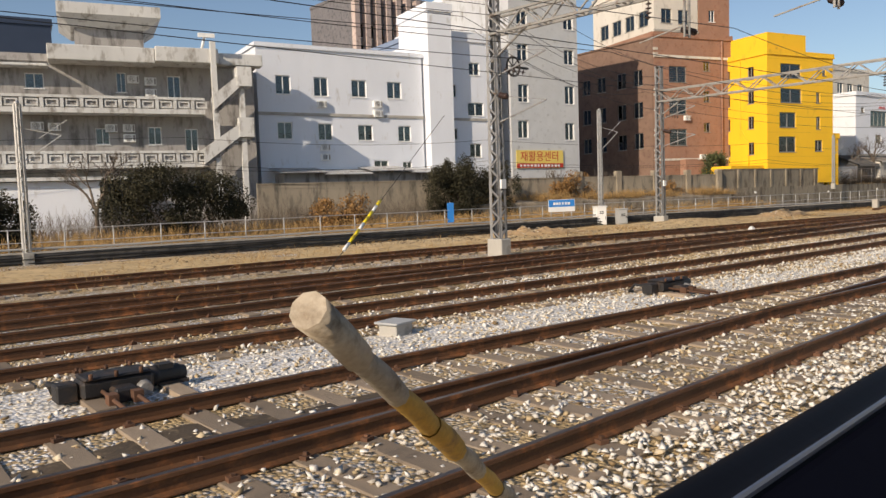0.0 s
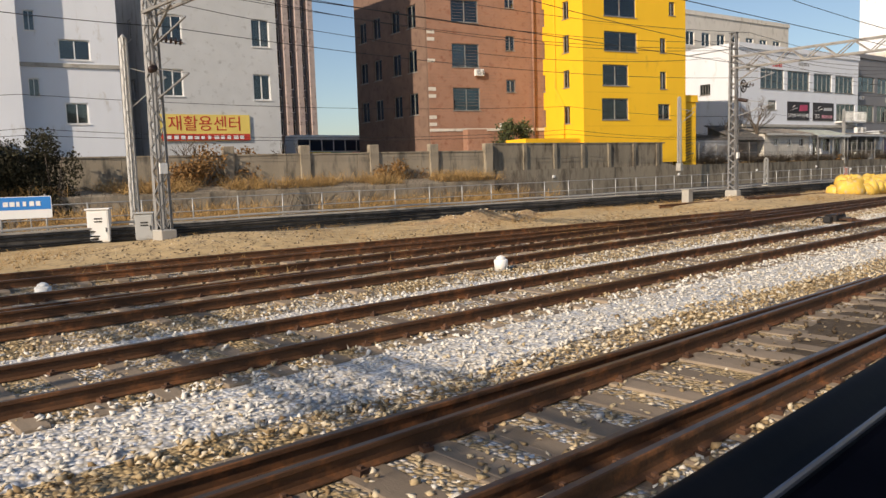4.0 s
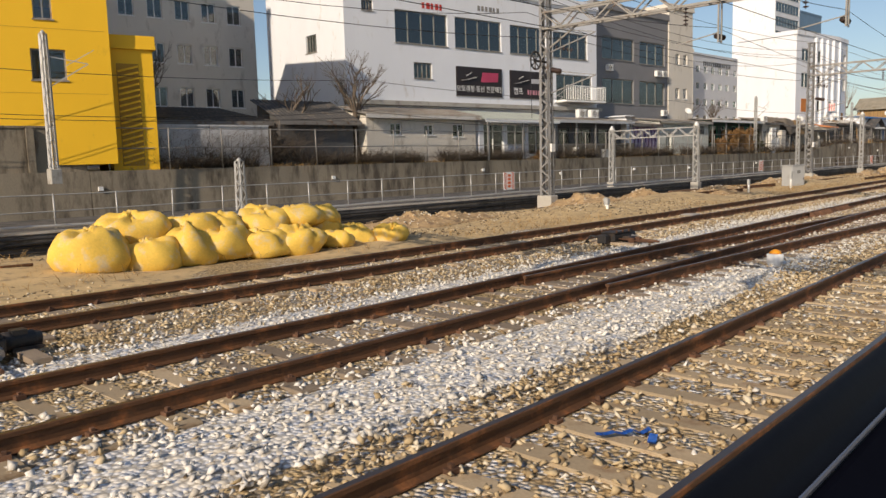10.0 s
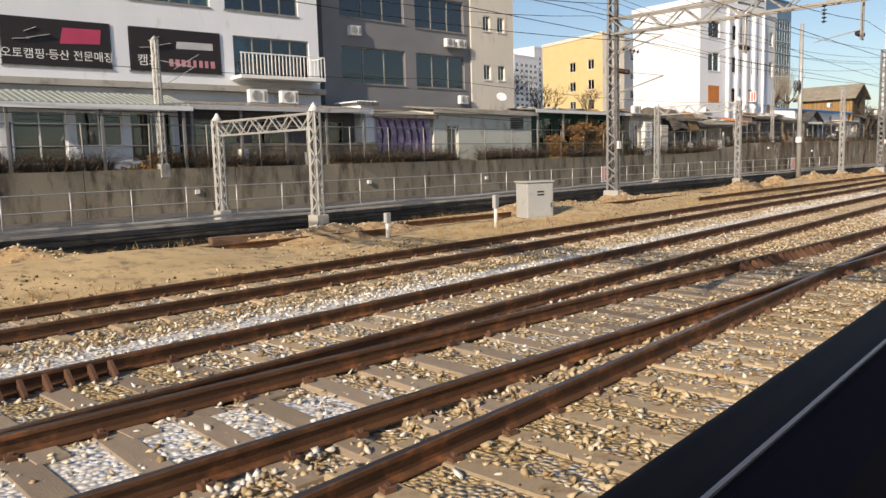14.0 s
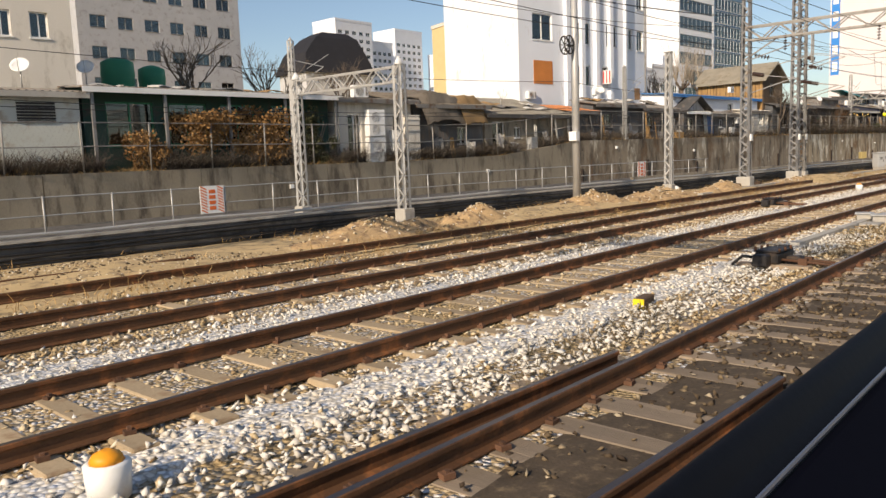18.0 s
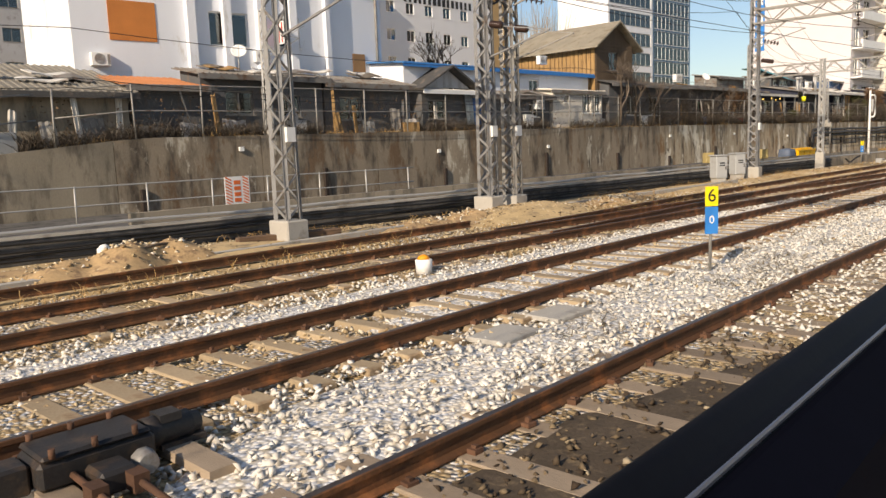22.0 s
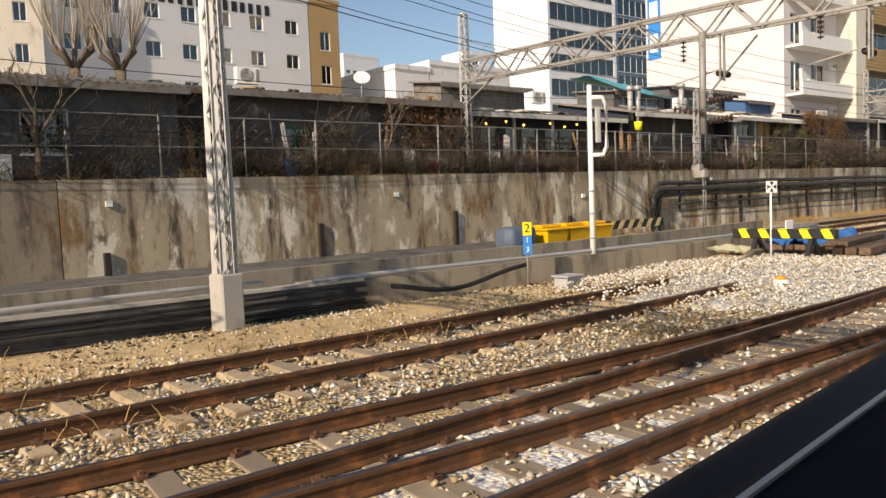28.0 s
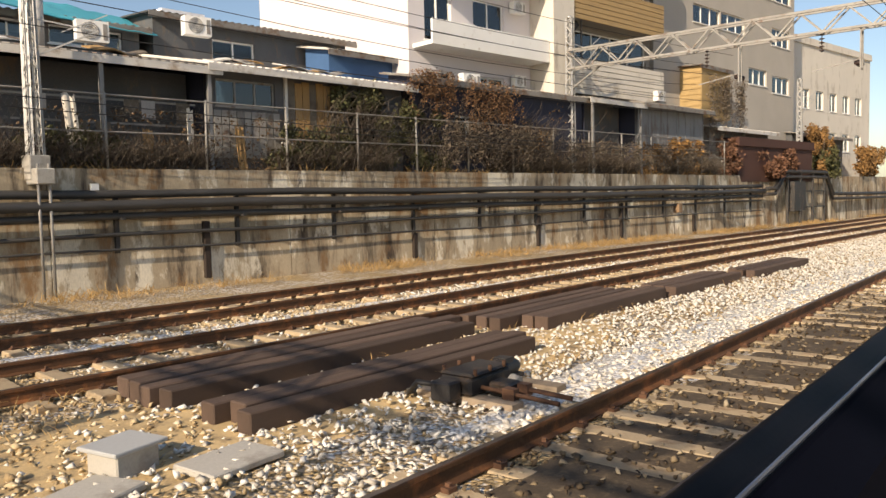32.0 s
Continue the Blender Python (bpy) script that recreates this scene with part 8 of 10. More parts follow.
bush(26.5, 37.4, 0.2, 6.0, 2.2, 2.2, 3500, RUSTLEAF, "dry orange-brown shrub by the boundary wall", 5, 0.14)
bush(140.5, 26.4, 1.9, 6.4, 1.2, 2.5, 6500, RUSTLEAF, "orange-brown shrub before the green house", 6, 0.11)
bush(136.8, 26.5, 1.9, 2.0, 1.0, 1.6, 2000, RUSTLEAF, "orange-brown shrub behind the wire fence", 7, 0.1)
bush(144.2, 26.2, 1.9, 2.6, 1.1, 2.7, 2600, OLIVE, "olive shrub with dry stems behind the fence", 8, 0.1)
bush(193.8, 22.6, 2.8, 1.9, 0.9, 1.9, 2600, LEAF, "dark green ivy bush on the wire fence", 9, 0.11)
bush(234.5, 18.75, 2.9, 4.2, 0.9, 1.5, 3600, OLIVE, "olive bush pushing through the wire fence", 10, 0.12)
bush(239.2, 18.35, 2.9, 3.6, 0.8, 2.4, 3800, OLIVE, "olive bush with dry tops on the wire fence", 11, 0.12)
bush(220.6, 19.95, 2.9, 2.6, 0.7, 1.2, 1800, OLIVE, "low olive bush on the retaining wall", 12, 0.11)
bush(227.5, 19.3, 2.9, 3.0, 0.7, 1.0, 1800, OLIVE, "low olive bush on the retaining wall", 13, 0.11)
bush(111.0, 27.9, 1.9, 4.0, 0.6, 0.8, 1500, RUSTLEAF, "dry brown shrub behind the wire fence", 15, 0.09)
bush(257.0, 16.4, 2.9, 5.0, 0.8, 1.9, 2600, RUSTLEAF, "reddish brown creeper at the end of the fence", 16, 0.14)
bush(262.5, 15.9, 2.9, 4.0, 1.0, 2.3, 2600, mat("dark_red_leaves", (0.15, 0.075, 0.045), 0.9, 0.3, 10, 0.0, island=0.45), "dark brown creeper before the end shed", 17, 0.16)

bush(267.0, 15.0, 2.9, 7.0, 1.2, 2.0, 4500, MATS["dark_red_leaves"], "brown brush over the end of the wall", 20, 0.17)
bush(254.0, 16.9, 2.9, 4.0, 0.7, 1.5, 2200, RUSTLEAF, "reddish brown creeper along the fence", 21, 0.13)
bush(276.0, 14.4, 2.9, 7.0, 1.6, 2.2, 3500, OLIVE, "olive and brown brush on the end of the wall", 22, 0.16)
bush(284.5, 13.6, 2.9, 8.0, 1.6, 2.6, 3500, RUSTLEAF, "dry brown brush beyond the trestle", 23, 0.17)
bush(210.6, 21.6, 4.0, 2.6, 0.8, 2.0, 2600, RUSTLEAF, "orange-brown dry creeper hanging on a dark shack", 26, 0.11)
bush(236.6, 18.6, 2.9, 3.4, 0.7, 2.9, 3600, OLIVE, "tall brown and olive creeper on the wire fence", 27, 0.11)
bush(246.0, 17.9, 2.9, 5.0, 0.7, 3.0, 3800, RUSTLEAF, "brown creeper hanging down a shack wall", 28, 0.11)
bush(275.5, 14.6, 3.4, 5.5, 1.0, 3.0, 4200, RUSTLEAF, "orange-brown creeper over the end of the row", 29, 0.15)
bush(36.3, 37.0, 0.2, 2.4, 1.8, 5.3, 7200, EVERGREEN, "pointed dark cypress beside the evergreen shrubs", 24, 0.11)
bush(40.6, 36.6, 0.2, 2.4, 1.8, 4.6, 6400, EVERGREEN, "pointed dark cypress by the white house", 25, 0.11)
# bare trees
for i, (x, y, z, h) in enumerate(((97.2, 30.2, 2.2, 7.5), (93.8, 31.2, 2.2, 5.5), (99.2, 33.5, 2.2, 6.0), (89.5, 37.5, 2.5, 7.5), (144.5, 36.5, 2.8, 8.0), (149.5, 36.0, 2.8, 7.5), (153.0, 34.0, 2.8, 7.0), (137.0, 37.0, 2.8, 7.0), (193.2, 22.15, 2.9, 5.6), (195.2, 21.95, 2.9, 5.2), (197.2, 21.8, 2.9, 4.6), (186.0, 30.0, 3.0, 7.5), (208.5, 21.4, 2.9, 4.6), (13.5, 40.0, 0.3, 6.0), (47.5, 38.0, 0.3, 5.5), (54.0, 37.0, 0.3, 5.0))):
    bare_tree(x, y, z, h, 40 + i, depth=5 if h > 5.5 else 4)


def pollard(x, y, z0, h, seed):
    """A pollarded tree: a thick stump with knobs and tall straight whips."""
    rnd = random.Random(seed)
    top = thing("tree", (x, y, z0), "pollarded tree with a knobbly stump and pale upright whips", "tree", "pollarded trees")
    bm = bmesh.new()
    tube(bm, [(0, 0, -0.1), (0.05, 0, h * 0.5), (0, 0.03, h)], [0.24, 0.19, 0.24], 9)
    part("trunk", bm, BARK, top)
    whips = bmesh.new()
    for k in range(5):
        a = 1.26 * k + rnd.uniform(-0.3, 0.3)
        e = Vector((0.75 * math.cos(a), 0.75 * math.sin(a), h + rnd.uniform(0.3, 0.8)))
        bm = bmesh.new()
        tube(bm, [(0, 0, h - 0.25), e * 0.55 + Vector((0, 0, h * 0.44)), e, e + Vector((0, 0, 0.16))], [0.12, 0.10, 0.15, 0.07], 7)
        part("knob", bm, BARK, top)
        for q in range(15):
            d = Vector((rnd.uniform(-0.32, 0.32) + 0.2 * math.cos(a), rnd.uniform(-0.32, 0.32) + 0.2 * math.sin(a), 1))
            L = rnd.uniform(2.4, 4.6)
            tube(whips, [e, e + d * L * 0.5, e + d * L * 0.9 + Vector((0, 0, L * 0.12))], [0.026, 0.018, 0.007], 3, False)
    part("crown", whips, mat("pale_whips", (0.40, 0.34, 0.27), 0.9, 0.2, 10, 0.0, island=0.3) if "pale_whips" not in MATS else MATS["pale_whips"], top)


pollard(202.8, 35.2, 3.0, 5.4, 1)
pollard(204.3, 34.0, 3.0, 5.3, 2)


def curtain(label, material, x0, x1, off, z0, z1, n, seed, leaf=0.07):
    """Dead creeper that hangs down in strands of uneven length."""
    rng = np.random.default_rng(seed)
    k = max(6, int((x1 - x0) * 7))
    cx, cl = rng.uniform(x0, x1, k), (z1 - z0) * rng.uniform(0.35, 1.0, k)
    i = rng.integers(0, k, n)
    w = rng.random(n)
    x = cx[i] + rng.normal(0, 0.09, n) + 0.12 * np.sin(w * 5 + i)
    z = z1 + rng.normal(0, 0.07, n) - cl[i] * w ** 0.85
    y = np.interp(x, [p[0] for p in WALL], [p[1] for p in WALL]) + off + rng.normal(0, 0.07, n)
    v, f = leafage(np.stack([x, y, z], 1), leaf, rng)
    mesh_np("hanging_creeper", v, f, material, label, "creeper")


DEADVINE = mat("dead_creeper", (0.185, 0.105, 0.055), 0.95, 0.3, 10, 0.0, island=0.5)
GREYVINE = mat("grey_dead_creeper", (0.155, 0.125, 0.095), 0.95, 0.3, 10, 0.0, island=0.5)
curtain("rust-brown dead creeper hanging from a shack eave", DEADVINE, 238.1, 240.2, 0.25, 4.7, 6.35, 2600, 1)
curtain("rust-brown dead creeper hanging from a shack eave", DEADVINE, 240.7, 243.9, 0.25, 4.3, 6.2, 3600, 2)
curtain("grey-brown dead creeper matted over the wire fence", GREYVINE, 239.5, 245.6, 0.1, 3.0, 4.65, 6500, 3)
curtain("dark dead creeper hanging down the boarded store", GREYVINE, 259.2, 263.6, 0.45, 4.6, 8.3, 4200, 4, 0.09)
curtain("brown dead creeper on a dark shack wall", DEADVINE, 208.6, 212.0, 0.75, 3.9, 5.5, 2000, 5)
curtain("grey dead creeper over the wire fence", GREYVINE, 246.5, 258.5, 0.12, 3.0, 4.3, 6000, 6)


def strip(name, label, material, n, xr, yfun, zfun, length, width, lean, seed, droop=0.4, patch=0.0):
    """Dry stems scattered along a strip, thicker in patches."""
    rng = np.random.default_rng(seed)
    x = rng.uniform(*xr, n)
    y = np.array([yfun(a) for a in x]) + rng.normal(0, 1, n) * 0
    p = np.stack([x, y, np.zeros(n)], 1)
    q = rng.random(n)
    p[:, 1] = [yfun(a, b) for a, b in zip(x, q)]
    p[:, 2] = [zfun(a, b) for a, b in zip(x, q)]
    if patch:
        keep = np.array([noise.noise(Vector((a * 0.35, b * 0.35, seed))) for a, b in p[:, :2]]) > patch
        p = p[keep]
    v, f = wisps(p, length, width, lean, rng, droop)
    return mesh_np(name, v, f, material, label, "dry grass" if length < 0.9 else "brush")


# brush between the railing and the boundary wall
strip("dry_brush", "orange-brown dry brush and reeds before the boundary wall", DRYGRASS, 16000, (-4, 66), lambda x, q=0: lerp(RAILING, x) + 0.5 + q * max(1.0, lerp(WALL, x) - lerp(RAILING, x) - 1.0), lambda x, q=0: 0.12, 1.0, 0.018, 0.5, 1, 0.4, -0.12)
strip("dry_brush", "tall brown brush along the boundary wall", TWIG, 6000, (-4, 66), lambda x, q=0: lerp(WALL, x) - 0.3 - 2.2 * q * q, lambda x, q=0: 0.15, 1.9, 0.016, 0.45, 2, 0.3, 0.0)
strip("thicket", "dense bare thicket behind the wire fence", TWIG, 9000, (86, 99), lambda x, q=0: lerp(WALL, x) + 1.0 + 2.2 * q, lambda x, q=0: 2.2 + 1.4 * q, 1.5, 0.014, 0.9, 13, 0.5, -0.3)
# creepers on the wall fence
strip("fence_creepers", "bare brown creepers tangled in the wire fence", VINE, 17000, (86, 160), lambda x, q=0: lerp(WALL, x) + 0.3 + 0.6 * q, lambda x, q=0: lerp(WALL_TOP, x), 0.95, 0.014, 0.9, 3, 0.5, -0.25)
strip("fence_creepers", "bare brown creepers tangled in the higher wire fence", VINE, 16000, (198, 262), lambda x, q=0: lerp(WALL, x) + 0.28 + 0.6 * q, lambda x, q=0: lerp(WALL_TOP, x) + 0.25 * q, 1.0, 0.014, 0.9, 4, 0.5, -0.22)
strip("fence_creepers", "low bare creepers along the foot of the wire fence", VINE, 6500, (160, 198), lambda x, q=0: lerp(WALL, x) + 0.28 + 0.6 * q, lambda x, q=0: lerp(WALL_TOP, x), 0.7, 0.014, 0.9, 14, 0.5, -0.1)
strip("high_creepers", "bare creepers climbing over the dark shacks", VINE, 3200, (193, 213), lambda x, q=0: lerp(WALL, x) + 0.55 + 0.3 * q, lambda x, q=0: 3.0 + 1.6 * q, 1.6, 0.016, 0.9, 5, 0.7, -0.1)
strip("high_creepers", "dry creepers hanging on the corrugated shacks", VINE, 3000, (231, 249), lambda x, q=0: lerp(WALL, x) + 0.5 + 0.25 * q, lambda x, q=0: 3.2 + 1.6 * q, 1.4, 0.015, 0.9, 6, 0.7, -0.05)
strip("wall_foot_grass", "dry grass and soil along the foot of the pipe-clad wall", DRYGRASS, 7000, (219, 285), lambda x, q=0: lerp(WALL, x) - 0.15 - 1.6 * q, lambda x, q=0: 0.0, 0.3, 0.01, 0.9, 11, 0.6, -0.1)
strip("yard_grass", "sparse straw between the stacked timbers", DRYGRASS, 2600, (213, 238), lambda x, q=0: lerp(TRACK_M, x) + 2.0 + 4.0 * q, lambda x, q=0: 0.0, 0.16, 0.006, 1.2, 12, 0.6, 0.05)
strip("fence_litter", "fallen dry leaves and stems along the fence foot", DRYGRASS, 9000, (84, 262), lambda x, q=0: lerp(WALL, x) + 0.1 + 0.9 * q, lambda x, q=0: lerp(WALL_TOP, x) - 0.02, 0.35, 0.012, 1.3, 7, 0.7, -0.1)
rng = np.random.default_rng(77)
n = 16000
x = np.concatenate([rng.uniform(158, 196, n // 6), rng.uniform(196, 262, n - n // 6)])
keep = np.array([noise.noise(Vector((a * 0.5, 3.3, 1))) for a in x]) > -0.1
x = x[keep]
p = np.stack([x, np.interp(x, [q[0] for q in WALL], [q[1] for q in WALL]) + rng.uniform(0.3, 0.9, len(x)), np.interp(x, [q[0] for q in WALL_TOP], [q[1] for q in WALL_TOP]) + 1.5 * rng.random(len(x)) ** 1.6], 1)
v, f = leafage(p, 0.085, rng)
mesh_np("creeper_leaves", v, f, mat("dead_creeper_leaves", (0.12, 0.075, 0.04), 0.95, 0.3, 10, 0.0, island=0.6), "dead brown leaves caught in the fence creepers", "creeper")
# grass on the sandy verge and between the tracks
strip("verge_grass", "tufts of dead straw-coloured grass on the verge", DRYGRASS, 26000, (-6, 206), lambda x, q=0: lerp(TROUGH, x) - 0.2 - q * max(1.0, min(6.5, lerp(TROUGH, x) - lerp(TRACK_F, x) - 1.4)), lambda x, q=0: 0.0, 0.26, 0.008, 0.9, 8, 0.6, 0.02)
strip("track_grass", "sparse dead grass among the outer sleepers", DRYGRASS, 9000, (-6, 75), lambda x, q=0: lerp(TRACK_F, x) + 1.2 + q * max(0.5, lerp(TROUGH, x) - lerp(TRACK_F, x) - 2), lambda x, q=0: 0.0, 0.24, 0.008, 1.0, 9, 0.6, 0.05)
strip("near_weeds", "dark dry weeds beside the near rails", mat("dark_weeds", (0.13, 0.10, 0.05), 0.95, 0.3, 10, 0.0, island=0.5), 2600, (126, 166), lambda x, q=0: lerp(TRACK_N, x) + 1.1 + 1.0 * q, lambda x, q=0: -0.03, 0.2, 0.006, 1.2, 10, 0.6, 0.08)
# ---- things beside the tracks ----
DARK_IRON = mat("oily_iron", (0.032, 0.030, 0.030), 0.55, 0.4, 12, 0.3, 0.2, stain=(0.09, 0.06, 0.04), amount=0.35)
TIMBER = mat("creosoted_timber", (0.15, 0.095, 0.06), 0.85, 0.35, 8, 0.4, stretch=(0.5, 4, 4), stain=(0.05, 0.033, 0.025), amount=0.4, island=0.3)
TIMBER_D = mat("dark_stacked_timber", (0.085, 0.056, 0.042), 0.8, 0.35, 8, 0.35, stretch=(0.5, 4, 4), island=0.35)
CABINET = mat("grey_cabinet_paint", (0.40, 0.41, 0.41), 0.55, 0.1, 6, 0.05, stain=(0.28, 0.27, 0.25), amount=0.2)
MUSTARD = mat("mustard_box", (0.40, 0.31, 0.13), 0.7, 0.2, 6, 0.1)
HAZARD_Y = mat("hazard_yellow", (0.80, 0.62, 0.02), 0.55, 0.12, 8, 0.05, stain=(0.4, 0.3, 0.08), amount=0.2)


def one(name, bm, material, label, category, group=""):
    return tagged(part(name, bm, material), label, category, group)


def point_machine(x, y, yaw, s=1.0):
    t = thing("point_machine", (x, y, -0.03), "black oily point machine with rods beside the rail", "point machine", "point machines", yaw=yaw)
    for u in (-0.45, 0.4):
        bm = bmesh.new()
        box(bm, (u - 0.1) * s, -0.7, 0, (u + 0.1) * s, 0.5, 0.07)
        part("base_bar", bm, SLEEPER_W, t)
    bm = bmesh.new()
    box(bm, -0.55 * s, -0.2, 0.07, 0.2 * s, 0.2, 0.26)
    part("gear_case", bevelled(bm, 0.03), DARK_IRON, t)
    bm = bmesh.new()
    box(bm, -0.53 * s, -0.21, 0.26, 0.17 * s, 0.21, 0.3)
    part("case_lid", bevelled(bm, 0.02), DARK_IRON, t)
    bm = bmesh.new()
    tube(bm, [(0.2 * s, 0.02, 0.17), (0.3 * s, 0.02, 0.17), (0.31 * s, 0.02, 0.17), (0.54 * s, 0.02, 0.17), (0.55 * s, 0.02, 0.17), (0.62 * s, 0.02, 0.17)], [0.12, 0.12, 0.105, 0.105, 0.085, 0.07], 12)
    box(bm, 0.3 * s, -0.06, 0.24, 0.46 * s, 0.1, 0.3)
    part("motor", bm, DARK_IRON, t)
    bm = bmesh.new()
    box(bm, 0.28 * s, -0.1, 0.06, 0.62 * s, 0.12, 0.1)
    part("motor_bed", bm, DARK_IRON, t)
    for u in (-0.46, -0.2, 0.06):
        for v in (-0.2, 0.2):
            bm = bmesh.new()
            tube(bm, [(u * s, v, 0.28), (u * s, v, 0.345)], 0.022, 6)
            part("bolt", bm, RUST, t)
    bm = bmesh.new()
    tube(bm, [(-0.7 * s, 0.1, 0.2), (-0.78 * s, 0.3, 0.22), (-0.7 * s, 0.5, 0.06), (-0.4 * s, 0.62, 0.03)], 0.028, 6)
    part("cable_hose", bm, CABLE, t)
    bm = bmesh.new()
    box(bm, -0.3 * s, -0.5, 0.05, -0.06 * s, -0.24, 0.2)
    part("crank_box", bevelled(bm, 0.025), DARK_IRON, t)
    bm = bmesh.new()
    tube(bm, [(0.05 * s, -0.3, 0.13), (0.05 * s, -0.4, 0.13)], [0.09, 0.07], 10)
    part("crank_hub", bm, GALV_OLD, t)
    for u in (-0.35, -0.1):
        bm = bmesh.new()
        tube(bm, [(u * s, -0.2, 0.14), (u * s, -1.1, 0.1)], 0.025, 6)
        box(bm, u * s - 0.05, -0.62, 0.06, u * s + 0.05, -0.48, 0.18)
        part("throw_rod", bm, RUST, t)
    bm = bmesh.new()
    box(bm, -0.78 * s, -0.1, 0.05, -0.56 * s, 0.14, 0.25)
    part("junction_box", bevelled(bm, 0.02), DARK_IRON, t)


for x, y, w in ((3.1, 8.15, -4), (13.8, 7.7, -5), (56.5, 9.4, -3), (72.8, 9.5, -3), (86.5, 9.1, -4), (149.6, 8.5, -5), (136.4, 4.25, -3), (152.4, 4.5, -3), (217.3, 5.35, 2), (225.8, 5.75, 2)):
    point_machine(x, y, w)


def plain_box(name, label, x, y, w, d, h, material, category, lid=None, group="", yaw=0.0, z=-0.04, over=0.05):
    t = thing(name, (x, y, z), label, category, group, yaw=yaw)
    bm = bmesh.new()
    box(bm, -w / 2, -d / 2, 0, w / 2, d / 2, h)
    part("body", bevelled(bm, 0.012), material, t)
    if lid:
        bm = bmesh.new()
        box(bm, -w / 2 - over, -d / 2 - over, h, w / 2 + over, d / 2 + over, h + 0.035)
        part("lid", bevelled(bm, 0.008), lid, t)
    return t


for x, y in ((7.3, 8.6), (64.8, 9.8), (144.6, 4.3), (145.0, 4.75), (222.2, 6.6)):
    plain_box("cable_box", "small concrete cable box with a loose grey lid", x, y, 0.4, 0.35, 0.2, CONC, "cable box", CABINET, "cable boxes", 12)
for x, y, w in ((222.8, 6.05, 5), (221.7, 6.2, 20), (177.6, 3.0, -20), (178.3, 2.7, 8), (204.9, 6.5, 10), (95.0, 11.1, 3), (156.7, 4.4, 3), (157.9, 4.45, -4), (144.0, 4.4, 2)):
    plain_box("cover_slab", "flat grey cover slab lying on the ballast", x, y, 0.72, 0.5, 0.06, WALLB if x in (177.6, 178.3) else CONC, "cover slab", None, "cover slabs", w)
plain_box("concrete_post_box", "squat concrete cable post by the trough", 67.2, 20.6, 0.45, 0.4, 0.75, CONC, "cable box", CONC)
plain_box("kerb_box", "small grey box against the concrete kerb", 204.0, 9.95, 0.5, 0.35, 0.32, CABINET, "cable box", CABINET)
bm = bmesh.new()
sweep(bm, run(139, 152.5, 1.5, [(139, 4.75), (153, 4.5)]), [(-0.09, -0.1), (-0.09, 0.05), (0.09, 0.05), (0.09, -0.1)])
one("cable_duct", bm, CONC, "narrow concrete cable duct between two tracks", "cable duct")


def block(name, label, x, y, L, w, h, yaw, material, category, group="", z=-0.04):
    bm = bmesh.new()
    box(bm, -L / 2, -w / 2, 0, L / 2, w / 2, h)
    ob = one(name, bevelled(bm, 0.015), material, label, category, group)
    ob.matrix_world = pose(x, y, z, 0, 0, yaw)
    return ob


for x, y, L, w, h, a in ((216.0, 6.62, 0.5, 0.25, 0.24, 10), (220.1, 6.1, 0.26, 0.2, 0.14, 30), (219.3, 6.9, 0.3, 0.22, 0.14, -10)):
    block("timber_block", "short cut timber block on the ballast", x, y, L, w, h, a, TIMBER, "timber block", "timber blocks")
tb = block("timber_block", "yellow-ended timber block by the near rail", 132.0, 4.6, 0.42, 0.16, 0.13, 8, TIMBER, "timber block", "timber blocks")
bm = bmesh.new()
box(bm, -0.235, -0.075, 0.005, -0.212, 0.075, 0.125)
part("painted_end", bm, HAZARD_Y, tb)


def marker(x, y, orange=True, r=0.15, h=0.3):
    t = thing("ballast_marker", (x, y, -0.04), "white mushroom marker with an orange cap" if orange else "plain white mushroom marker in the ballast", "track marker", "track markers")
    bm = bmesh.new()
    tube(bm, [(0, 0, 0), (0, 0, h * 0.75), (0, 0, h * 0.8)], [r * 0.9, r, r * 0.8], 12)
    part("body", bm, WHITE, t)
    bm = bmesh.new()
    tube(bm, [(0, 0, h * 0.8), (0, 0, h * 0.95), (0, 0, h * 1.05)], [r * 0.75, r * 0.6, r * 0.2], 12)
    part("cap", bm, ORANGE if orange else WHITE, t)


for x, y, o in ((84.4, 4.8, True), (124.7, 4.7, True), (206.0, 6.3, True), (34.0, 15.4, False), (41.6, 10.9, False), (157.6, 15.6, False), (159.5, 8.1, True), (170.5, 14.2, False)):
    marker(x, y, o)


def km_post(x, y, top, bottom, h, plate, label, yaw=-45):
    """A kilometre post: a yellow plate over a blue one on a thin pole."""
    t = thing("kilometre_post", (x, y, -0.05), label, "kilometre post", "kilometre posts", yaw=yaw)
    bm = bmesh.new()
    tube(bm, [(0, 0.03, 0), (0, 0.03, h)], 0.025, 8)
    part("pole", bm, GALV_OLD, t)
    w = plate * 0.27
    for z, m, s, tm in ((h - plate * 0.42, SIGN_YEL, top, INK), (h - plate, SIGN_BLUE, bottom, WHITE)):
        hh = plate * (0.42 if m is SIGN_YEL else 0.58)
        bm = bmesh.new()
        box(bm, -w / 2, -0.02, z, w / 2, 0.0, z + hh - 0.01)
        p = part("plate", bm, m, t)
        for k, ch in enumerate(s):
            text_part(ch, (hh * 0.9 if m is SIGN_YEL else hh * 0.4), tm, p, Matrix.Translation((0, -0.022, z + hh * (1 - (k + 0.5) / len(s)))) @ STAND, 0.002)


km_post(161.8, 4.1, "6", "0", 1.35, 0.75, "kilometre post with a yellow 6 over a blue 0")
km_post(203.9, 10.95, "2", "13", 1.5, 0.72, "kilometre post with a yellow 2 over blue 1 3")


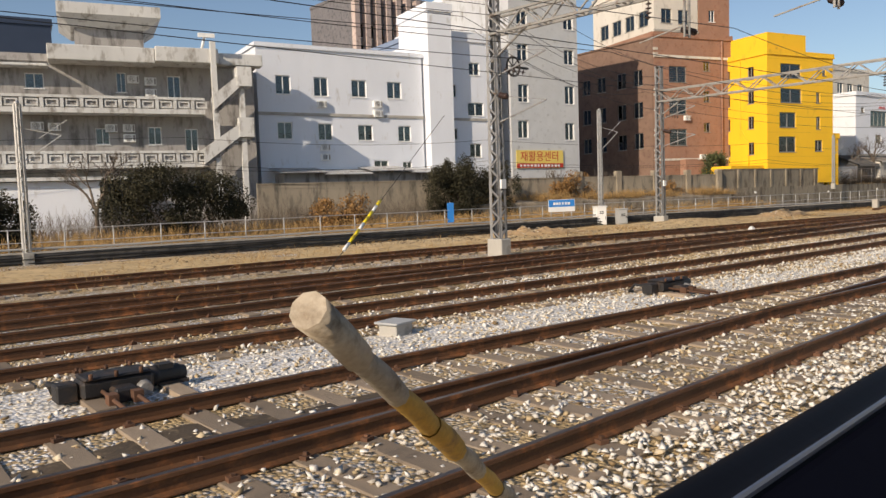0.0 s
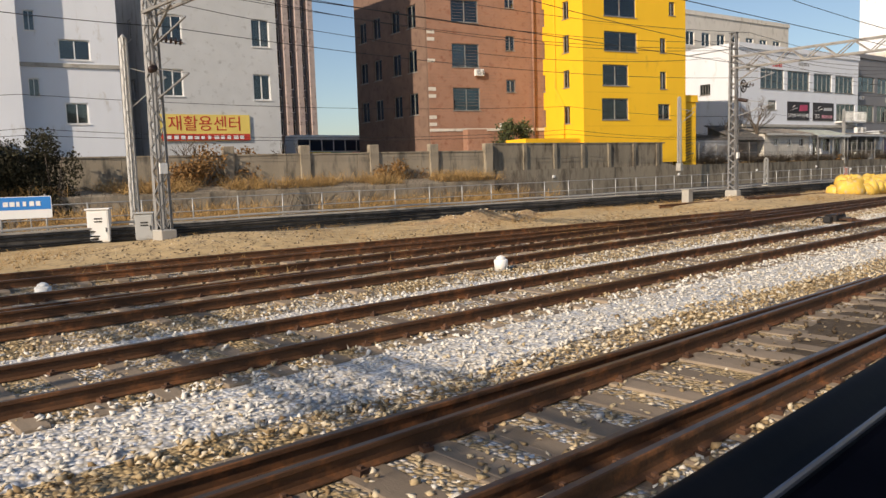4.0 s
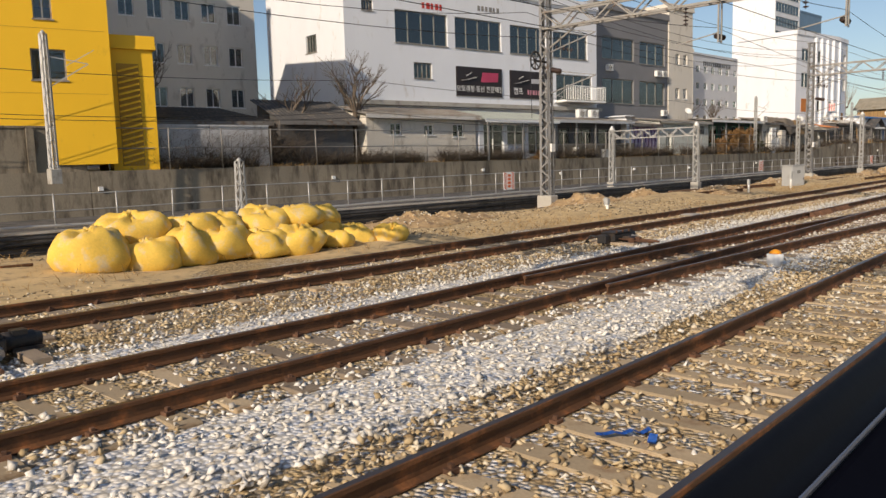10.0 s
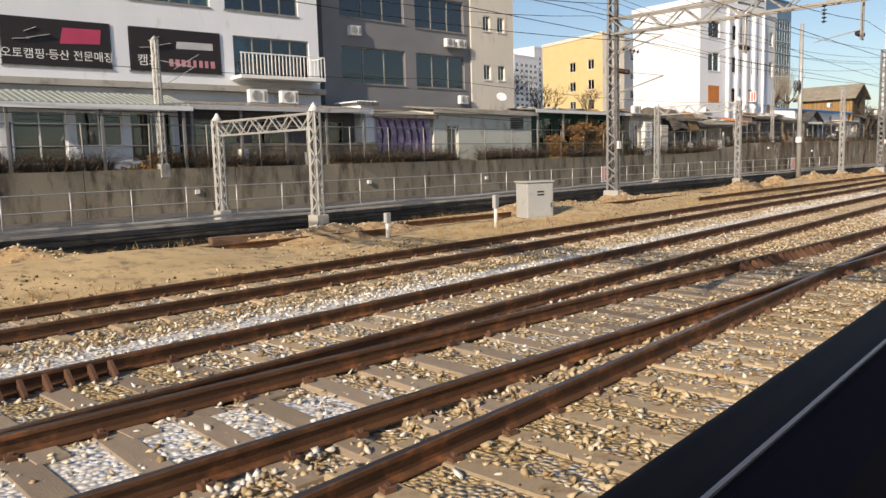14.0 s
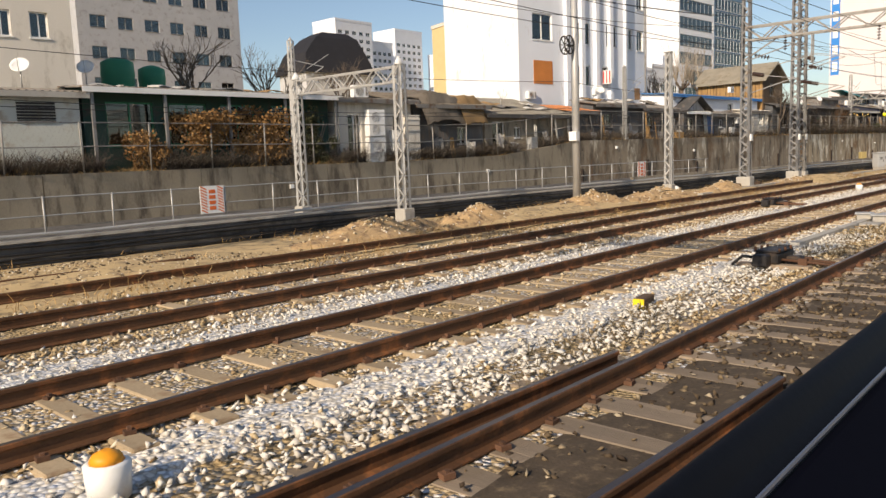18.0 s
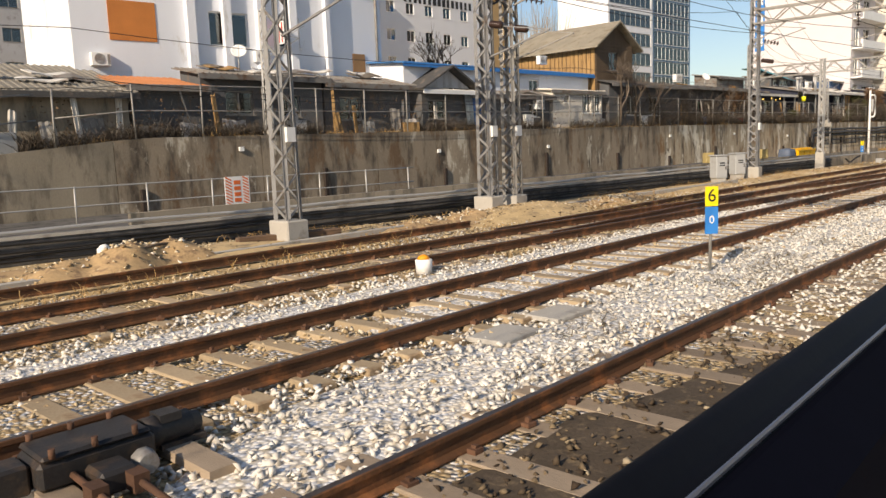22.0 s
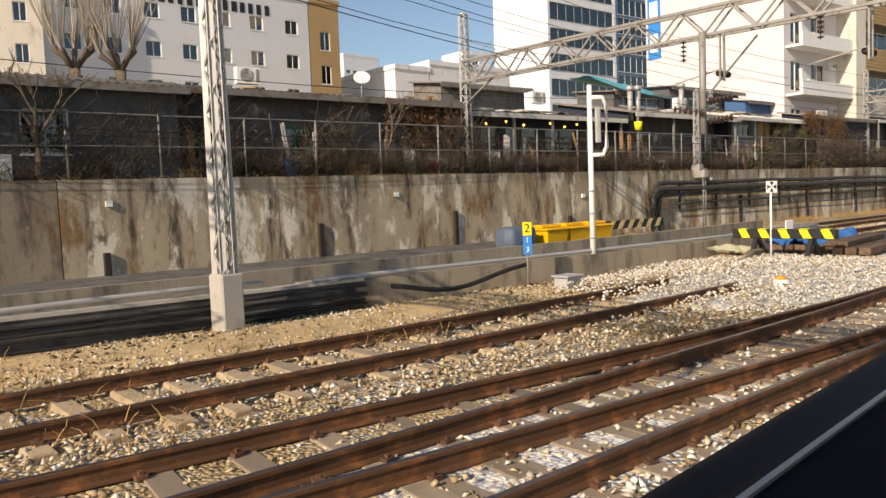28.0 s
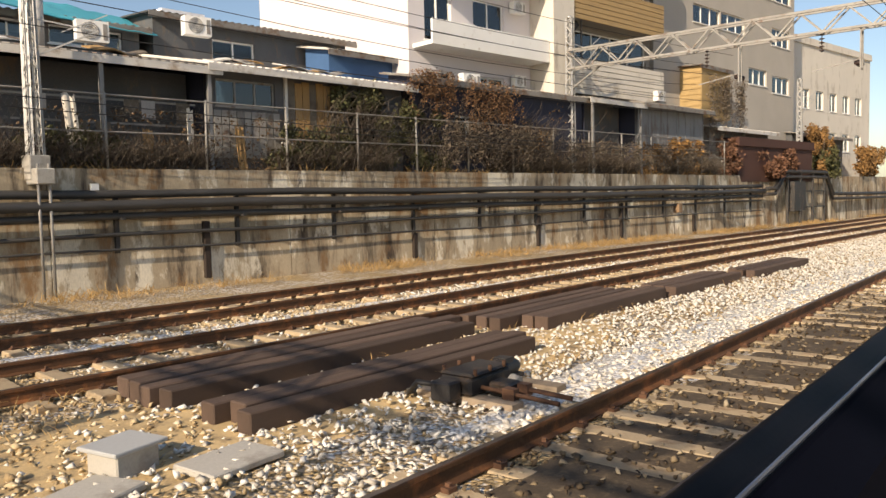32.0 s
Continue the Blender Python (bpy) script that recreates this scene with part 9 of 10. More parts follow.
def cabinet(x, y, w, d, h, label, yaw=-30, foot=0.3, boxmat=None):
    t = thing("signal_cabinet", (x, y, -0.05), label, "signal cabinet", "signal cabinets", yaw=yaw)
    bm = bmesh.new()
    box(bm, -w * 0.42, -d * 0.42, 0, w * 0.42, d * 0.42, foot)
    part("plinth", bm, CONC, t)
    bm = bmesh.new()
    box(bm, -w / 2, -d / 2, foot, w / 2, d / 2, h)
    body = part("body", bevelled(bm, 0.015), boxmat or CABINET, t)
    bm = bmesh.new()
    box(bm, -w / 2 - 0.05, -d / 2 - 0.05, h, w / 2 + 0.05, d / 2 + 0.05, h + 0.06)
    part("top_cover", bevelled(bm, 0.02), boxmat or CABINET, t)
    bm = bmesh.new()
    box(bm, -w / 2 + 0.05, -d / 2 - 0.012, foot + 0.06, w / 2 - 0.05, -d / 2, h - 0.06)
    dr = part("door", bm, boxmat or CABINET, body)
    for k in range(2):
        bm = bmesh.new()
        box(bm, -0.12, -d / 2 - 0.02, h - 0.32 - 0.1 * k, 0.14, -d / 2 - 0.0125, h - 0.27 - 0.1 * k)
        part("writing", bm, INK, body)
    bm = bmesh.new()
    bar(bm, (w / 2 - 0.1, -d / 2 - 0.03, foot + 0.35), (w / 2 - 0.1, -d / 2 - 0.03, foot + 0.5), 0.025)
    part("handle", bm, BLACK, body)


cabinet(117.0, 14.5, 1.0, 0.75, 1.25, "grey steel signal cabinet on the sandy verge", -25, 0.08)
cabinet(183.35, 12.2, 0.55, 0.5, 1.25, "narrow grey signal cabinet on a concrete plinth", -35)
cabinet(186.6, 12.55, 0.55, 0.5, 1.25, "narrow grey signal cabinet by the mast", -35)
cabinet(39.3, 27.5, 0.7, 0.5, 1.2, "white signal cabinet beside the trough", -30, 0.1, WHITE)
cabinet(40.6, 26.8, 0.6, 0.5, 1.0, "small grey cabinet beside the trough", -30, 0.1)
for x, y in ((186.5, 13.9), (191.9, 13.1)):
    t = thing("post_box", (x, y, -0.05), "mustard yellow box on a short steel post", "junction box", "junction boxes", yaw=-35)
    bm = bmesh.new()
    tube(bm, [(0, 0, 0), (0, 0, 0.9)], 0.05, 8)
    part("post", bm, GALV_OLD, t)
    bm = bmesh.new()
    box(bm, -0.22, -0.16, 0.85, 0.22, 0.16, 1.35)
    part("box", bevelled(bm, 0.02), MUSTARD, t)
for x, y, h in ((113.7, 13.6, 1.0), (95.5, 14.6, 0.55), (94.9, 14.2, 0.55), (110.2, 14.6, 0.7)):
    t = thing("marker_post", (x, y, -0.05), "short white painted marker post in the sand", "marker post", "marker posts")
    bm = bmesh.new()
    tube(bm, [(0, 0, 0), (0, 0, h)], 0.055, 8)
    part("post", bm, WHITE, t)
    bm = bmesh.new()
    box(bm, -0.09, -0.06, h * 0.62, 0.09, 0.06, h * 1.02)
    part("head", bevelled(bm, 0.015), CABINET, t)


def sack(bm, rnd, w, d, h):
    """A filled woven bag: swollen sides, slumped shoulders, tied corners."""
    bmesh.ops.create_cube(bm, size=1.0)
    bmesh.ops.subdivide_edges(bm, edges=bm.edges[:], cuts=5, use_grid_fill=True)
    o = rnd.uniform(0, 99)
    for v in bm.verts:
        c = v.co
        n = c.normalized() * 0.62
        q = c.lerp(n, 0.55)
        bulge = 1 + 0.08 * noise.noise(Vector((q.x * 4 + o, q.y * 4, q.z * 4))) + 0.03 * noise.noise(Vector((q.x * 13 + o, q.y * 13, q.z * 13)))
        z = q.z * h * bulge + h * 0.5
        if c.z > 0.45 and abs(c.x) > 0.45 and abs(c.y) > 0.45:
            z += 0.07
        v.co = (q.x * w * bulge, q.y * d * bulge, max(z, 0.0))
    for f in bm.faces:
        f.smooth = True


def big_bag(bm, rnd, r, h):
    """A full woven bulk bag: swollen barrel, flat shoulder, gathered and folded neck."""
    n, o = 26, rnd.uniform(0, 99)
    prof = ((0.0, 0.86), (0.06, 0.98), (0.3, 1.06), (0.55, 1.05), (0.78, 0.98), (0.92, 0.86), (0.98, 0.66), (0.96, 0.42), (0.97, 0.24), (1.03, 0.2), (1.0, 0.06))
    lean = Vector((rnd.uniform(-.14, .14), rnd.uniform(-.14, .14), 0))
    rings = []
    for k, (u, w) in enumerate(prof):
        ring = []
        for q in range(n):
            a = 2 * math.pi * q / n
            c, s_ = math.cos(a), math.sin(a)
            f = 0.26 * noise.noise(Vector((c * 1.2 + o, s_ * 1.2, u * 1.4))) + (0.02 + 0.13 * u * u) * noise.noise(Vector((c * 4.5 + o, s_ * 4.5, u * 2.2 + 7)))
            rr = r * w * (1 + f)
            dz = h * 0.3 * u * noise.noise(Vector((c * 2 + o, s_ * 2, 3))) + (h * 0.09 * noise.noise(Vector((c * 5 + o, s_ * 5, 9))) if k > 5 else 0)
            ring.append(bm.verts.new(Vector((rr * c, rr * s_, max(0, h * u + dz))) + lean * u))
        rings.append(ring)
    for a, b in zip(rings, rings[1:]):
        for q in range(n):
            bm.faces.new((a[q], a[(q + 1) % n], b[(q + 1) % n], b[q])).smooth = True
    bm.faces.new(rings[0][::-1])
    bm.faces.new(rings[-1])


def sacks():
    rnd = random.Random(12)
    spots = []
    for k in range(8):
        spots.append((77.6 + k * 0.95, 16.6 + 0.3 * math.sin(k) - 0.1 * k + rnd.uniform(-.2, .2), 0.0))
    for k in range(9):
        spots.append((76.9 + k * 0.9, 15.5 - 0.1 * k + rnd.uniform(-.2, .2), 0.0))
    for k in range(6):
        spots.append((78.0 + k * 0.95, 16.1 - 0.1 * k + rnd.uniform(-.2, .2), 0.5))
    for i, (x, y, z) in enumerate(spots):
        bm = bmesh.new()
        small = z == 0 and i in (6, 7, 14, 15, 16)
        s = rnd.uniform(0.88, 1.12) * (0.66 if small else 1.0)
        big_bag(bm, rnd, 0.64 * s, (0.72 if z == 0 else 0.6) * s * rnd.uniform(0.85, 1.1))
        ob = one("ballast_sack", bm, SACK, ("small slumped yellow woven sack at the edge of a heap" if small else "full yellow woven sack in a heap on the verge") if z == 0 else "full yellow woven sack on top of the heap", "sack", "heap of sacks")
        ob.matrix_world = pose(x + rnd.uniform(-.2, .2), y + rnd.uniform(-.2, .2), z - 0.05 + rnd.uniform(-0.06, 0.02) * (z > 0), rnd.uniform(-13, 13), rnd.uniform(-13, 13), rnd.uniform(0, 360))


sacks()


def warning_sign(x):
    """A striped warning board tied to the railing."""
    y = lerp(RAILING, x)
    t = thing("warning_board", (x, y - 0.06, 0.42), "orange and white striped warning board tied to the railing", "warning sign", "warning signs", yaw=-4)
    bm = bmesh.new()
    box(bm, -0.45, -0.02, 0, 0.45, 0, 0.95)
    part("board", bm, WHITE, t)
    for k in range(9):
        z = 0.05 + k * 0.1
        for s in (-1, 1):
            bm = bmesh.new()
            m = Matrix.Translation((s * 0.31, -0.022, z + 0.03)) @ Matrix.Rotation(radians(28), 4, "Y")
            box(bm, -0.12, -0.006, -0.022, 0.12, 0.0, 0.022, m)
            part("stripe", bm, mat("stripe_orange", (0.72, 0.16, 0.04), 0.6, 0.1), t)
    for k in range(4):
        bm = bmesh.new()
        box(bm, -0.12, -0.03, 0.12 + k * 0.19, 0.12, -0.021, 0.25 + k * 0.19)
        part("writing", bm, mat("stripe_orange", (0.72, 0.16, 0.04)), t)


for x in (103.0, 137.2, 164.6):
    warning_sign(x)

# lengths of old rail and timber on the verge
for a, b, r in (((126.6, 12.9), (165, 11.5), True), ((94, 16.2), (101, 15.2), True), ((104, 16.0), (110.5, 15.0), True), ((110.5, 16.3), (117, 15.5), True), ((119, 15.2), (131, 14.2), True), ((62, 19.2), (76, 16.8), True)):
    pts = [(a[0] + (b[0] - a[0]) * k / 6, a[1] + (b[1] - a[1]) * k / 6, 0.03) for k in range(7)]
    tagged(part("stored_rail", rail_bm(pts), (RAIL, RAIL)), "single rusty rail lying on the verge", "rail", "stored rails")
for x, y, L, a in ((71.8, 17.7, 4.0, -8), (70.5, 18.4, 3.2, -6), (107.5, 16.9, 2.4, -10), (161.0, 13.6, 2.5, -15)):
    block("old_timber", "dark weathered timber lying in the sand", x, y, L, 0.26, 0.24, a, TIMBER, "timber", "old timbers", 0.0)


HEAP, HEAP_STONES = random.Random(12), []


def mound(x, y, rx_, ry_, h, seed, label="low heap of tan sand and stones"):
    """A heap of soil, uneven and flattened."""
    verts, faces = [], []
    n, k = 16, 40
    for i in range(n + 1):
        u = i / n
        for j in range(k):
            a = 2 * math.pi * j / k
            wob = 1 + 0.3 * noise.noise(Vector((math.cos(a) * 1.5, math.sin(a) * 1.5, seed)))
            px, py = x + rx_ * u * wob * math.cos(a), y + ry_ * u * wob * math.sin(a)
            z = 0.85 * h * (1 - u * u) ** 1.5 * (1 + 0.9 * noise.noise(Vector((px * 1.4, py * 1.4, seed)))) + 0.1 * noise.noise(Vector((px * 3, py * 3, seed))) + 0.05 * noise.noise(Vector((px * 8, py * 8, seed)))
            verts.append((px, py, max(-0.12, z) if u < 1 else -0.14))
            if u < 1 and z > -0.02 and HEAP.random() < 0.75:
                HEAP_STONES.append((px + HEAP.uniform(-.08, .08), py + HEAP.uniform(-.05, .05), z + 0.01))
    for i in range(n):
        for j in range(k):
            faces.append((i * k + j, i * k + (j + 1) % k, (i + 1) * k + (j + 1) % k, (i + 1) * k + j))
    quick("soil_heap", verts, faces, SOIL, label, "soil heap", "stuff", True)


SOIL = mat("loose_soil", (0.46, 0.315, 0.165), 0.95, 0.35, 12, 0.8, stain=(0.20, 0.13, 0.08), amount=0.4, fine=18)
for i, (x, y, a, b, h) in enumerate(((97.5, 16.6, 3.2, 1.6, 0.5), (101.5, 16.2, 2.6, 1.2, 0.45), (109.5, 16.0, 3.8, 1.1, 0.4), (119.5, 16.2, 3.5, 1.2, 0.45), (125.5, 15.6, 3.0, 1.0, 0.4), (137.0, 15.0, 3.2, 1.0, 0.4), (141.0, 14.6, 2.5, 1.0, 0.5), (147.5, 14.4, 3.0, 1.2, 0.5), (152.5, 14.0, 3.6, 1.2, 0.4), (157.0, 13.2, 2.4, 1.0, 0.45), (166.0, 12.9, 3.6, 1.1, 0.22), (173.5, 12.2, 3.2, 0.9, 0.14), (88.5, 17.4, 3.4, 1.2, 0.35), (67.5, 18.5, 3.5, 1.0, 0.3), (53, 22, 4, 1.3, 0.35), (30, 25, 4, 1.5, 0.35))):
    mound(x, y, a, b, h, i * 3.1)
picks = np.array(HEAP_STONES)
stones("heap_stones", STONE_TAN, "tan and grey stones strewn over the soil heaps", picks[::2], 0.05, 41)
stones("heap_stones", STONE_WHITE, "pale stones strewn over the soil heaps", picks[1::9], 0.045, 42)
for i in range(26):
    px, py, pz = HEAP_STONES[(i * 397) % len(HEAP_STONES)]
    a, L = HEAP.uniform(-0.5, 0.5), HEAP.uniform(0.5, 1.5)
    bm = bmesh.new()
    tube(bm, [(-L / 2 * math.cos(a), -L / 2 * math.sin(a), 0.0), (0, 0, 0.05), (L / 2 * math.cos(a), L / 2 * math.sin(a), 0.02)], [0.02, 0.025, 0.012], 5)
    ob = tagged(part("dead_stick", bm, BARK), "dead brown stick lying on a soil heap", "stick", "dead sticks")
    ob.location = (px, py, pz + 0.02)


bm = bmesh.new()
sweep(bm, run(154, 184, 1.5, [(154, 12.9), (162, 13.0), (170, 12.6), (184, 11.6)]), [(-0.11, -0.1), (-0.11, 0.13), (0.11, 0.13), (0.11, -0.1)])
one("verge_duct", bm, CONC, "low pale concrete duct along the sandy verge", "cable duct")


# signs near the start
t = thing("station_sign", (37.3, 28.9, 0), "blue and white station sign on two posts", "sign", yaw=-25)
for u in (-0.7, 0.7):
    bm = bmesh.new()
    tube(bm, [(u, 0.04, 0), (u, 0.04, 1.75)], 0.035, 6)
    part("post", bm, GALV, t)
bm = bmesh.new()
box(bm, -0.9, -0.03, 0.95, 0.9, 0.0, 1.7)
pl = part("board", bm, WHITE, t)
bm = bmesh.new()
box(bm, -0.88, -0.035, 1.25, 0.88, -0.031, 1.68)
part("blue_field", bm, SIGN_BLUE, pl)
bars(pl, WHITE, -0.6, 0.6, 1.45, 0.16, -0.037, 6, random.Random(2))
t = thing("small_sign", (30.5, 31.7, 0), "narrow blue sign on a post by the railing", "sign", yaw=-25)
bm = bmesh.new()
tube(bm, [(0, 0.03, 0), (0, 0.03, 1.8)], 0.03, 6)
part("post", bm, GALV, t)
bm = bmesh.new()
box(bm, -0.2, -0.02, 0.6, 0.2, 0, 1.75)
part("board", bm, SIGN_BLUE, t)

# the broken striped post and the striped guy guard
t = thing("broken_post", (3.65, 2.84, -0.05), "leaning broken post with faded white and yellow bands", "post")
a, b = Vector((0, 0, 0)), Vector((1.27 - 3.65, 1.6 - 2.84, 1.77))
for k in range(8):
    bm = bmesh.new()
    u, v = k / 8, (k + 1) / 8
    p, q = a.lerp(b, u), a.lerp(b, v)
    w = 0.052 + 0.005 * math.sin(k * 2.0)
    tube(bm, [p, p.lerp(q, 0.5) + Vector((0.006, 0, 0.004)), q], [w, w * 1.04, w * (0.98 if k < 7 else 1.15)], 9, k in (0, 7))
    part("band", bm, mat("faded_amber", (0.52, 0.30, 0.05), 0.7, 0.35, 12, 0.3, stain=(0.25, 0.14, 0.05), amount=0.4) if k in (2, 4, 5) else mat("faded_white", (0.40, 0.335, 0.25), 0.8, 0.35, 12, 0.3, stain=(0.16, 0.115, 0.07), amount=0.45), t)
t = thing("guy_guard", (11.4, 16.7, 0), "leaning guy wire with a yellow and white banded guard", "guy wire")
a, b = Vector((0, 0, -0.03)), Vector((4.55, 3.1, 2.03))
bm = bmesh.new()
tube(bm, [a, b * 2.9], 0.014, 5)
part("wire", bm, BLACK, t)
for k in range(8):
    bm = bmesh.new()
    tube(bm, [a.lerp(b, 0.32 + 0.085 * k), a.lerp(b, 0.405 + 0.085 * k)], 0.05, 8)
    part("band", bm, HAZARD_Y if k % 3 else WHITE, t)

# ---- the yard at the end ----
def buffer_stop():
    t = thing("buffer_stop", (212.3, 8.8, 0), "buffer stop beam with yellow and black blocks on black struts", "buffer stop")
    bm = bmesh.new()
    box(bm, -0.12, -1.4, 0.56, 0.12, 1.4, 0.82)
    beam = part("beam", bevelled(bm, 0.02), INK, t)
    for k in range(5):
        bm = bmesh.new()
        y = -1.36 + k * 0.56
        vs = [bm.verts.new(v) for v in ((-0.122, y, 0.58), (-0.122, y + 0.22, 0.58), (-0.122, y + 0.34, 0.81), (-0.122, y + 0.12, 0.81), (-0.15, y, 0.58), (-0.15, y + 0.22, 0.58), (-0.15, y + 0.34, 0.81), (-0.15, y + 0.12, 0.81))]
        for f in ((3, 2, 1, 0), (4, 5, 6, 7), (0, 1, 5, 4), (1, 2, 6, 5), (2, 3, 7, 6), (3, 0, 4, 7)):
            bm.faces.new([vs[i] for i in f])
        box(bm, -0.11, y + 0.12, 0.822, 0.11, y + 0.34, 0.835)
        part("yellow_block", bm, mat("buffer_yellow", (0.85, 0.78, 0.03), 0.5, 0.08), beam)
    for y in (-0.75, 0.75):
        for dx in (-0.45, 0.75):
            bm = bmesh.new()
            bar(bm, (dx, y, -0.08), (0.0, y, 0.62), 0.11, 0.09)
            part("strut", bm, INK, t)


buffer_stop()
t = thing("cross_sign", (212.2, 9.1, 0), "black and white cross sign on a thin white post", "sign", yaw=-35)
bm = bmesh.new()
tube(bm, [(0, 0, -0.05), (0, 0, 2.15)], 0.03, 8)
part("post", bm, WHITE, t)
bm = bmesh.new()
box(bm, -0.16, -0.05, 1.84, 0.16, -0.03, 2.16)
pl = part("plate", bm, WHITE, t)
for k in range(4):
    bm = bmesh.new()
    a = math.pi / 2 * k
    vs = [bm.verts.new((r * math.cos(a + d), y, 2.0 + r * math.sin(a + d))) for y in (-0.052, -0.056) for r, d in ((0.02, 0), (0.15, -0.42), (0.15, 0.42))]
    for f in ((0, 1, 2), (5, 4, 3), (0, 3, 4, 1), (1, 4, 5, 2), (2, 5, 3, 0)):
        bm.faces.new([vs[i] for i in f])
    part("black_wedge", bm, INK, pl)


def stack(label, x0, y0, L, n, w, h, material, yaw=0.0, layers=1, z=0.0, jag=0.25, seed=0, bearers=True):
    """Timbers laid side by side on two bearers; each is a thing of its own."""
    rnd = random.Random(seed)
    z0 = z
    if bearers:
        for u in (0.2, 0.8):
            m = pose(x0, y0, z - 0.05, 0, 0, yaw) @ Matrix.Translation((L * u, n * w / 2, 0))
            bm = bmesh.new()
            box(bm, -0.1, -n * w / 2 + 0.03, 0, 0.1, n * w / 2 - 0.03, 0.12)
            ob = one("bearer", bevelled(bm, 0.01), TIMBER, "short timber bearer under stacked timbers", "timber", "bearers")
            ob.matrix_world = m
        z0 = z + 0.07
    for lay in range(layers):
        for k in range(n - lay):
            bm = bmesh.new()
            ll = L * rnd.uniform(0.94, 1.04)
            box(bm, 0, 0, 0, ll, w * rnd.uniform(0.74, 0.92), h * rnd.uniform(0.93, 1.0))
            ob = one("stacked_timber", bevelled(bm, 0.014), material, label, "timber", "stacked timbers")
            ob.matrix_world = pose(x0, y0, 0, 0, 0, yaw) @ Matrix.Translation((rnd.uniform(-jag, jag), k * w + lay * w * 0.5, z0 + lay * h + 0.002)) @ Matrix.Rotation(rnd.uniform(-0.012, 0.012), 4, "Z")


stack("old brown timber stacked beside the blue tarpaulin", 213.4, 6.9, 4.2, 5, 0.33, 0.2, TIMBER, 3, 1, 0.0, 0.3, 1)
stack("old brown timber on top of the stack", 213.5, 7.5, 4.0, 2, 0.33, 0.16, TIMBER, 3, 1, 0.272, 0.2, 2, False)
stack("dark timber in a long low stack", 223.3, 7.85, 5.2, 4, 0.28, 0.24, TIMBER_D, 0, 1, -0.06, 0.12, 3, False)
stack("dark timber in a long low stack", 223.4, 6.5, 4.7, 3, 0.28, 0.24, TIMBER_D, 0, 1, -0.06, 0.12, 4, False)
stack("dark timber in a long low stack", 229.0, 7.2, 4.4, 5, 0.28, 0.24, TIMBER_D, 0, 1, -0.06, 0.35, 5, False)
stack("dark timber in a long low stack", 234.0, 7.1, 3.4, 3, 0.28, 0.24, TIMBER_D, -1, 1, -0.06, 0.2, 6, False)
stack("dark timber in a long low stack", 238.2, 6.9, 4.2, 3, 0.28, 0.22, TIMBER_D, -2, 1, -0.06, 0.2, 7, False)
stack("old brown timber under the blue tarpaulin", 213.6, 8.75, 4.0, 3, 0.34, 0.22, TIMBER, 0, 1, 0.0, 0.2, 8)
draped("blue_tarpaulin", "crumpled blue tarpaulin over old timbers", 213.7, 217.9, 8.45, 9.9, lambda u, v: 0.40 + 0.10 * math.sin(u * 9) + 0.07 * math.sin(v * 7 + u * 5) - 0.42 * max(0, 0.28 - v) / 0.28 * (0.4 + 0.6 * math.sin(u * 7) ** 2), TARP, "tarpaulin", 8, 0.36, 60, 26)
draped("blue_tarpaulin", "loose end of blue tarpaulin on the ballast", 216.9, 218.9, 7.9, 8.9, lambda u, v: 0.28 - 0.22 * u + 0.10 * math.sin(u * 11 + v * 5), TARP, "tarpaulin", 9, 0.26, 34, 20)
draped("pale_sacking", "pale yellowish sacking on the ballast heap", 210.9, 212.6, 9.6, 10.4, lambda u, v: 0.3 + 0.12 * math.sin(u * 3.1) * math.sin(v * 3.1), mat("pale_sacking", (0.62, 0.58, 0.38), 0.9, 0.15, 8, 0.3), "sacking", 10, 0.12)
bm = bmesh.new()
for k in range(5):
    r = 0.5 - 0.03 * k
    tube(bm, [(218.5 + r * math.cos(a), 8.75 + r * 0.8 * math.sin(a), 0.03 + 0.045 * k + 0.02 * math.sin(3 * a + k)) for a in (2 * math.pi * q / 20 for q in range(21))], 0.028, 5)
one("cable_coil", bm, mat("dark_green_cable", (0.03, 0.06, 0.045), 0.6, 0.2), "dark green cable coil lying on the ballast", "cable coil")
bm = bmesh.new()
tube(bm, [(209.4, 8.76, 0.16), (210.3, 8.9, 0.2), (211.2, 9.2, 0.25), (212.0, 9.3, 0.22), (212.6, 9.8, 0.2)], [0.05, 0.075, 0.08, 0.08, 0.06], 8)
one("old_log", bm, mat("grey_wood", (0.2, 0.165, 0.125), 0.9, 0.3, 8, 0.4), "bent grey log half buried in ballast", "log")
bm = bmesh.new()
pts = [(x, 11.05 + 0.1 * math.sin(x), 0.35 + 0.15 * math.sin(x * 1.3)) for x in np.linspace(200, 204, 10)]
tube(bm, pts, 0.05, 7)
one("sagging_conduit", bm, CABLE, "sagging black conduit on the concrete kerb", "conduit")
block("white_notice", "small white notice leaning on the kerb", 216.2, 10.2, 0.42, 0.04, 0.34, -10, WHITE, "notice", "", 0.55)
t = thing("steel_ramp", (220.0, 10.4, 0), "grey steel plate leaning at the end of the kerb", "steel plate", yaw=-20)
bm = bmesh.new()
bar(bm, (-0.3, 0, 0.52), (0.35, 0, -0.02), 0.55, 0.04)
part("plate", bm, GALV_OLD, t)


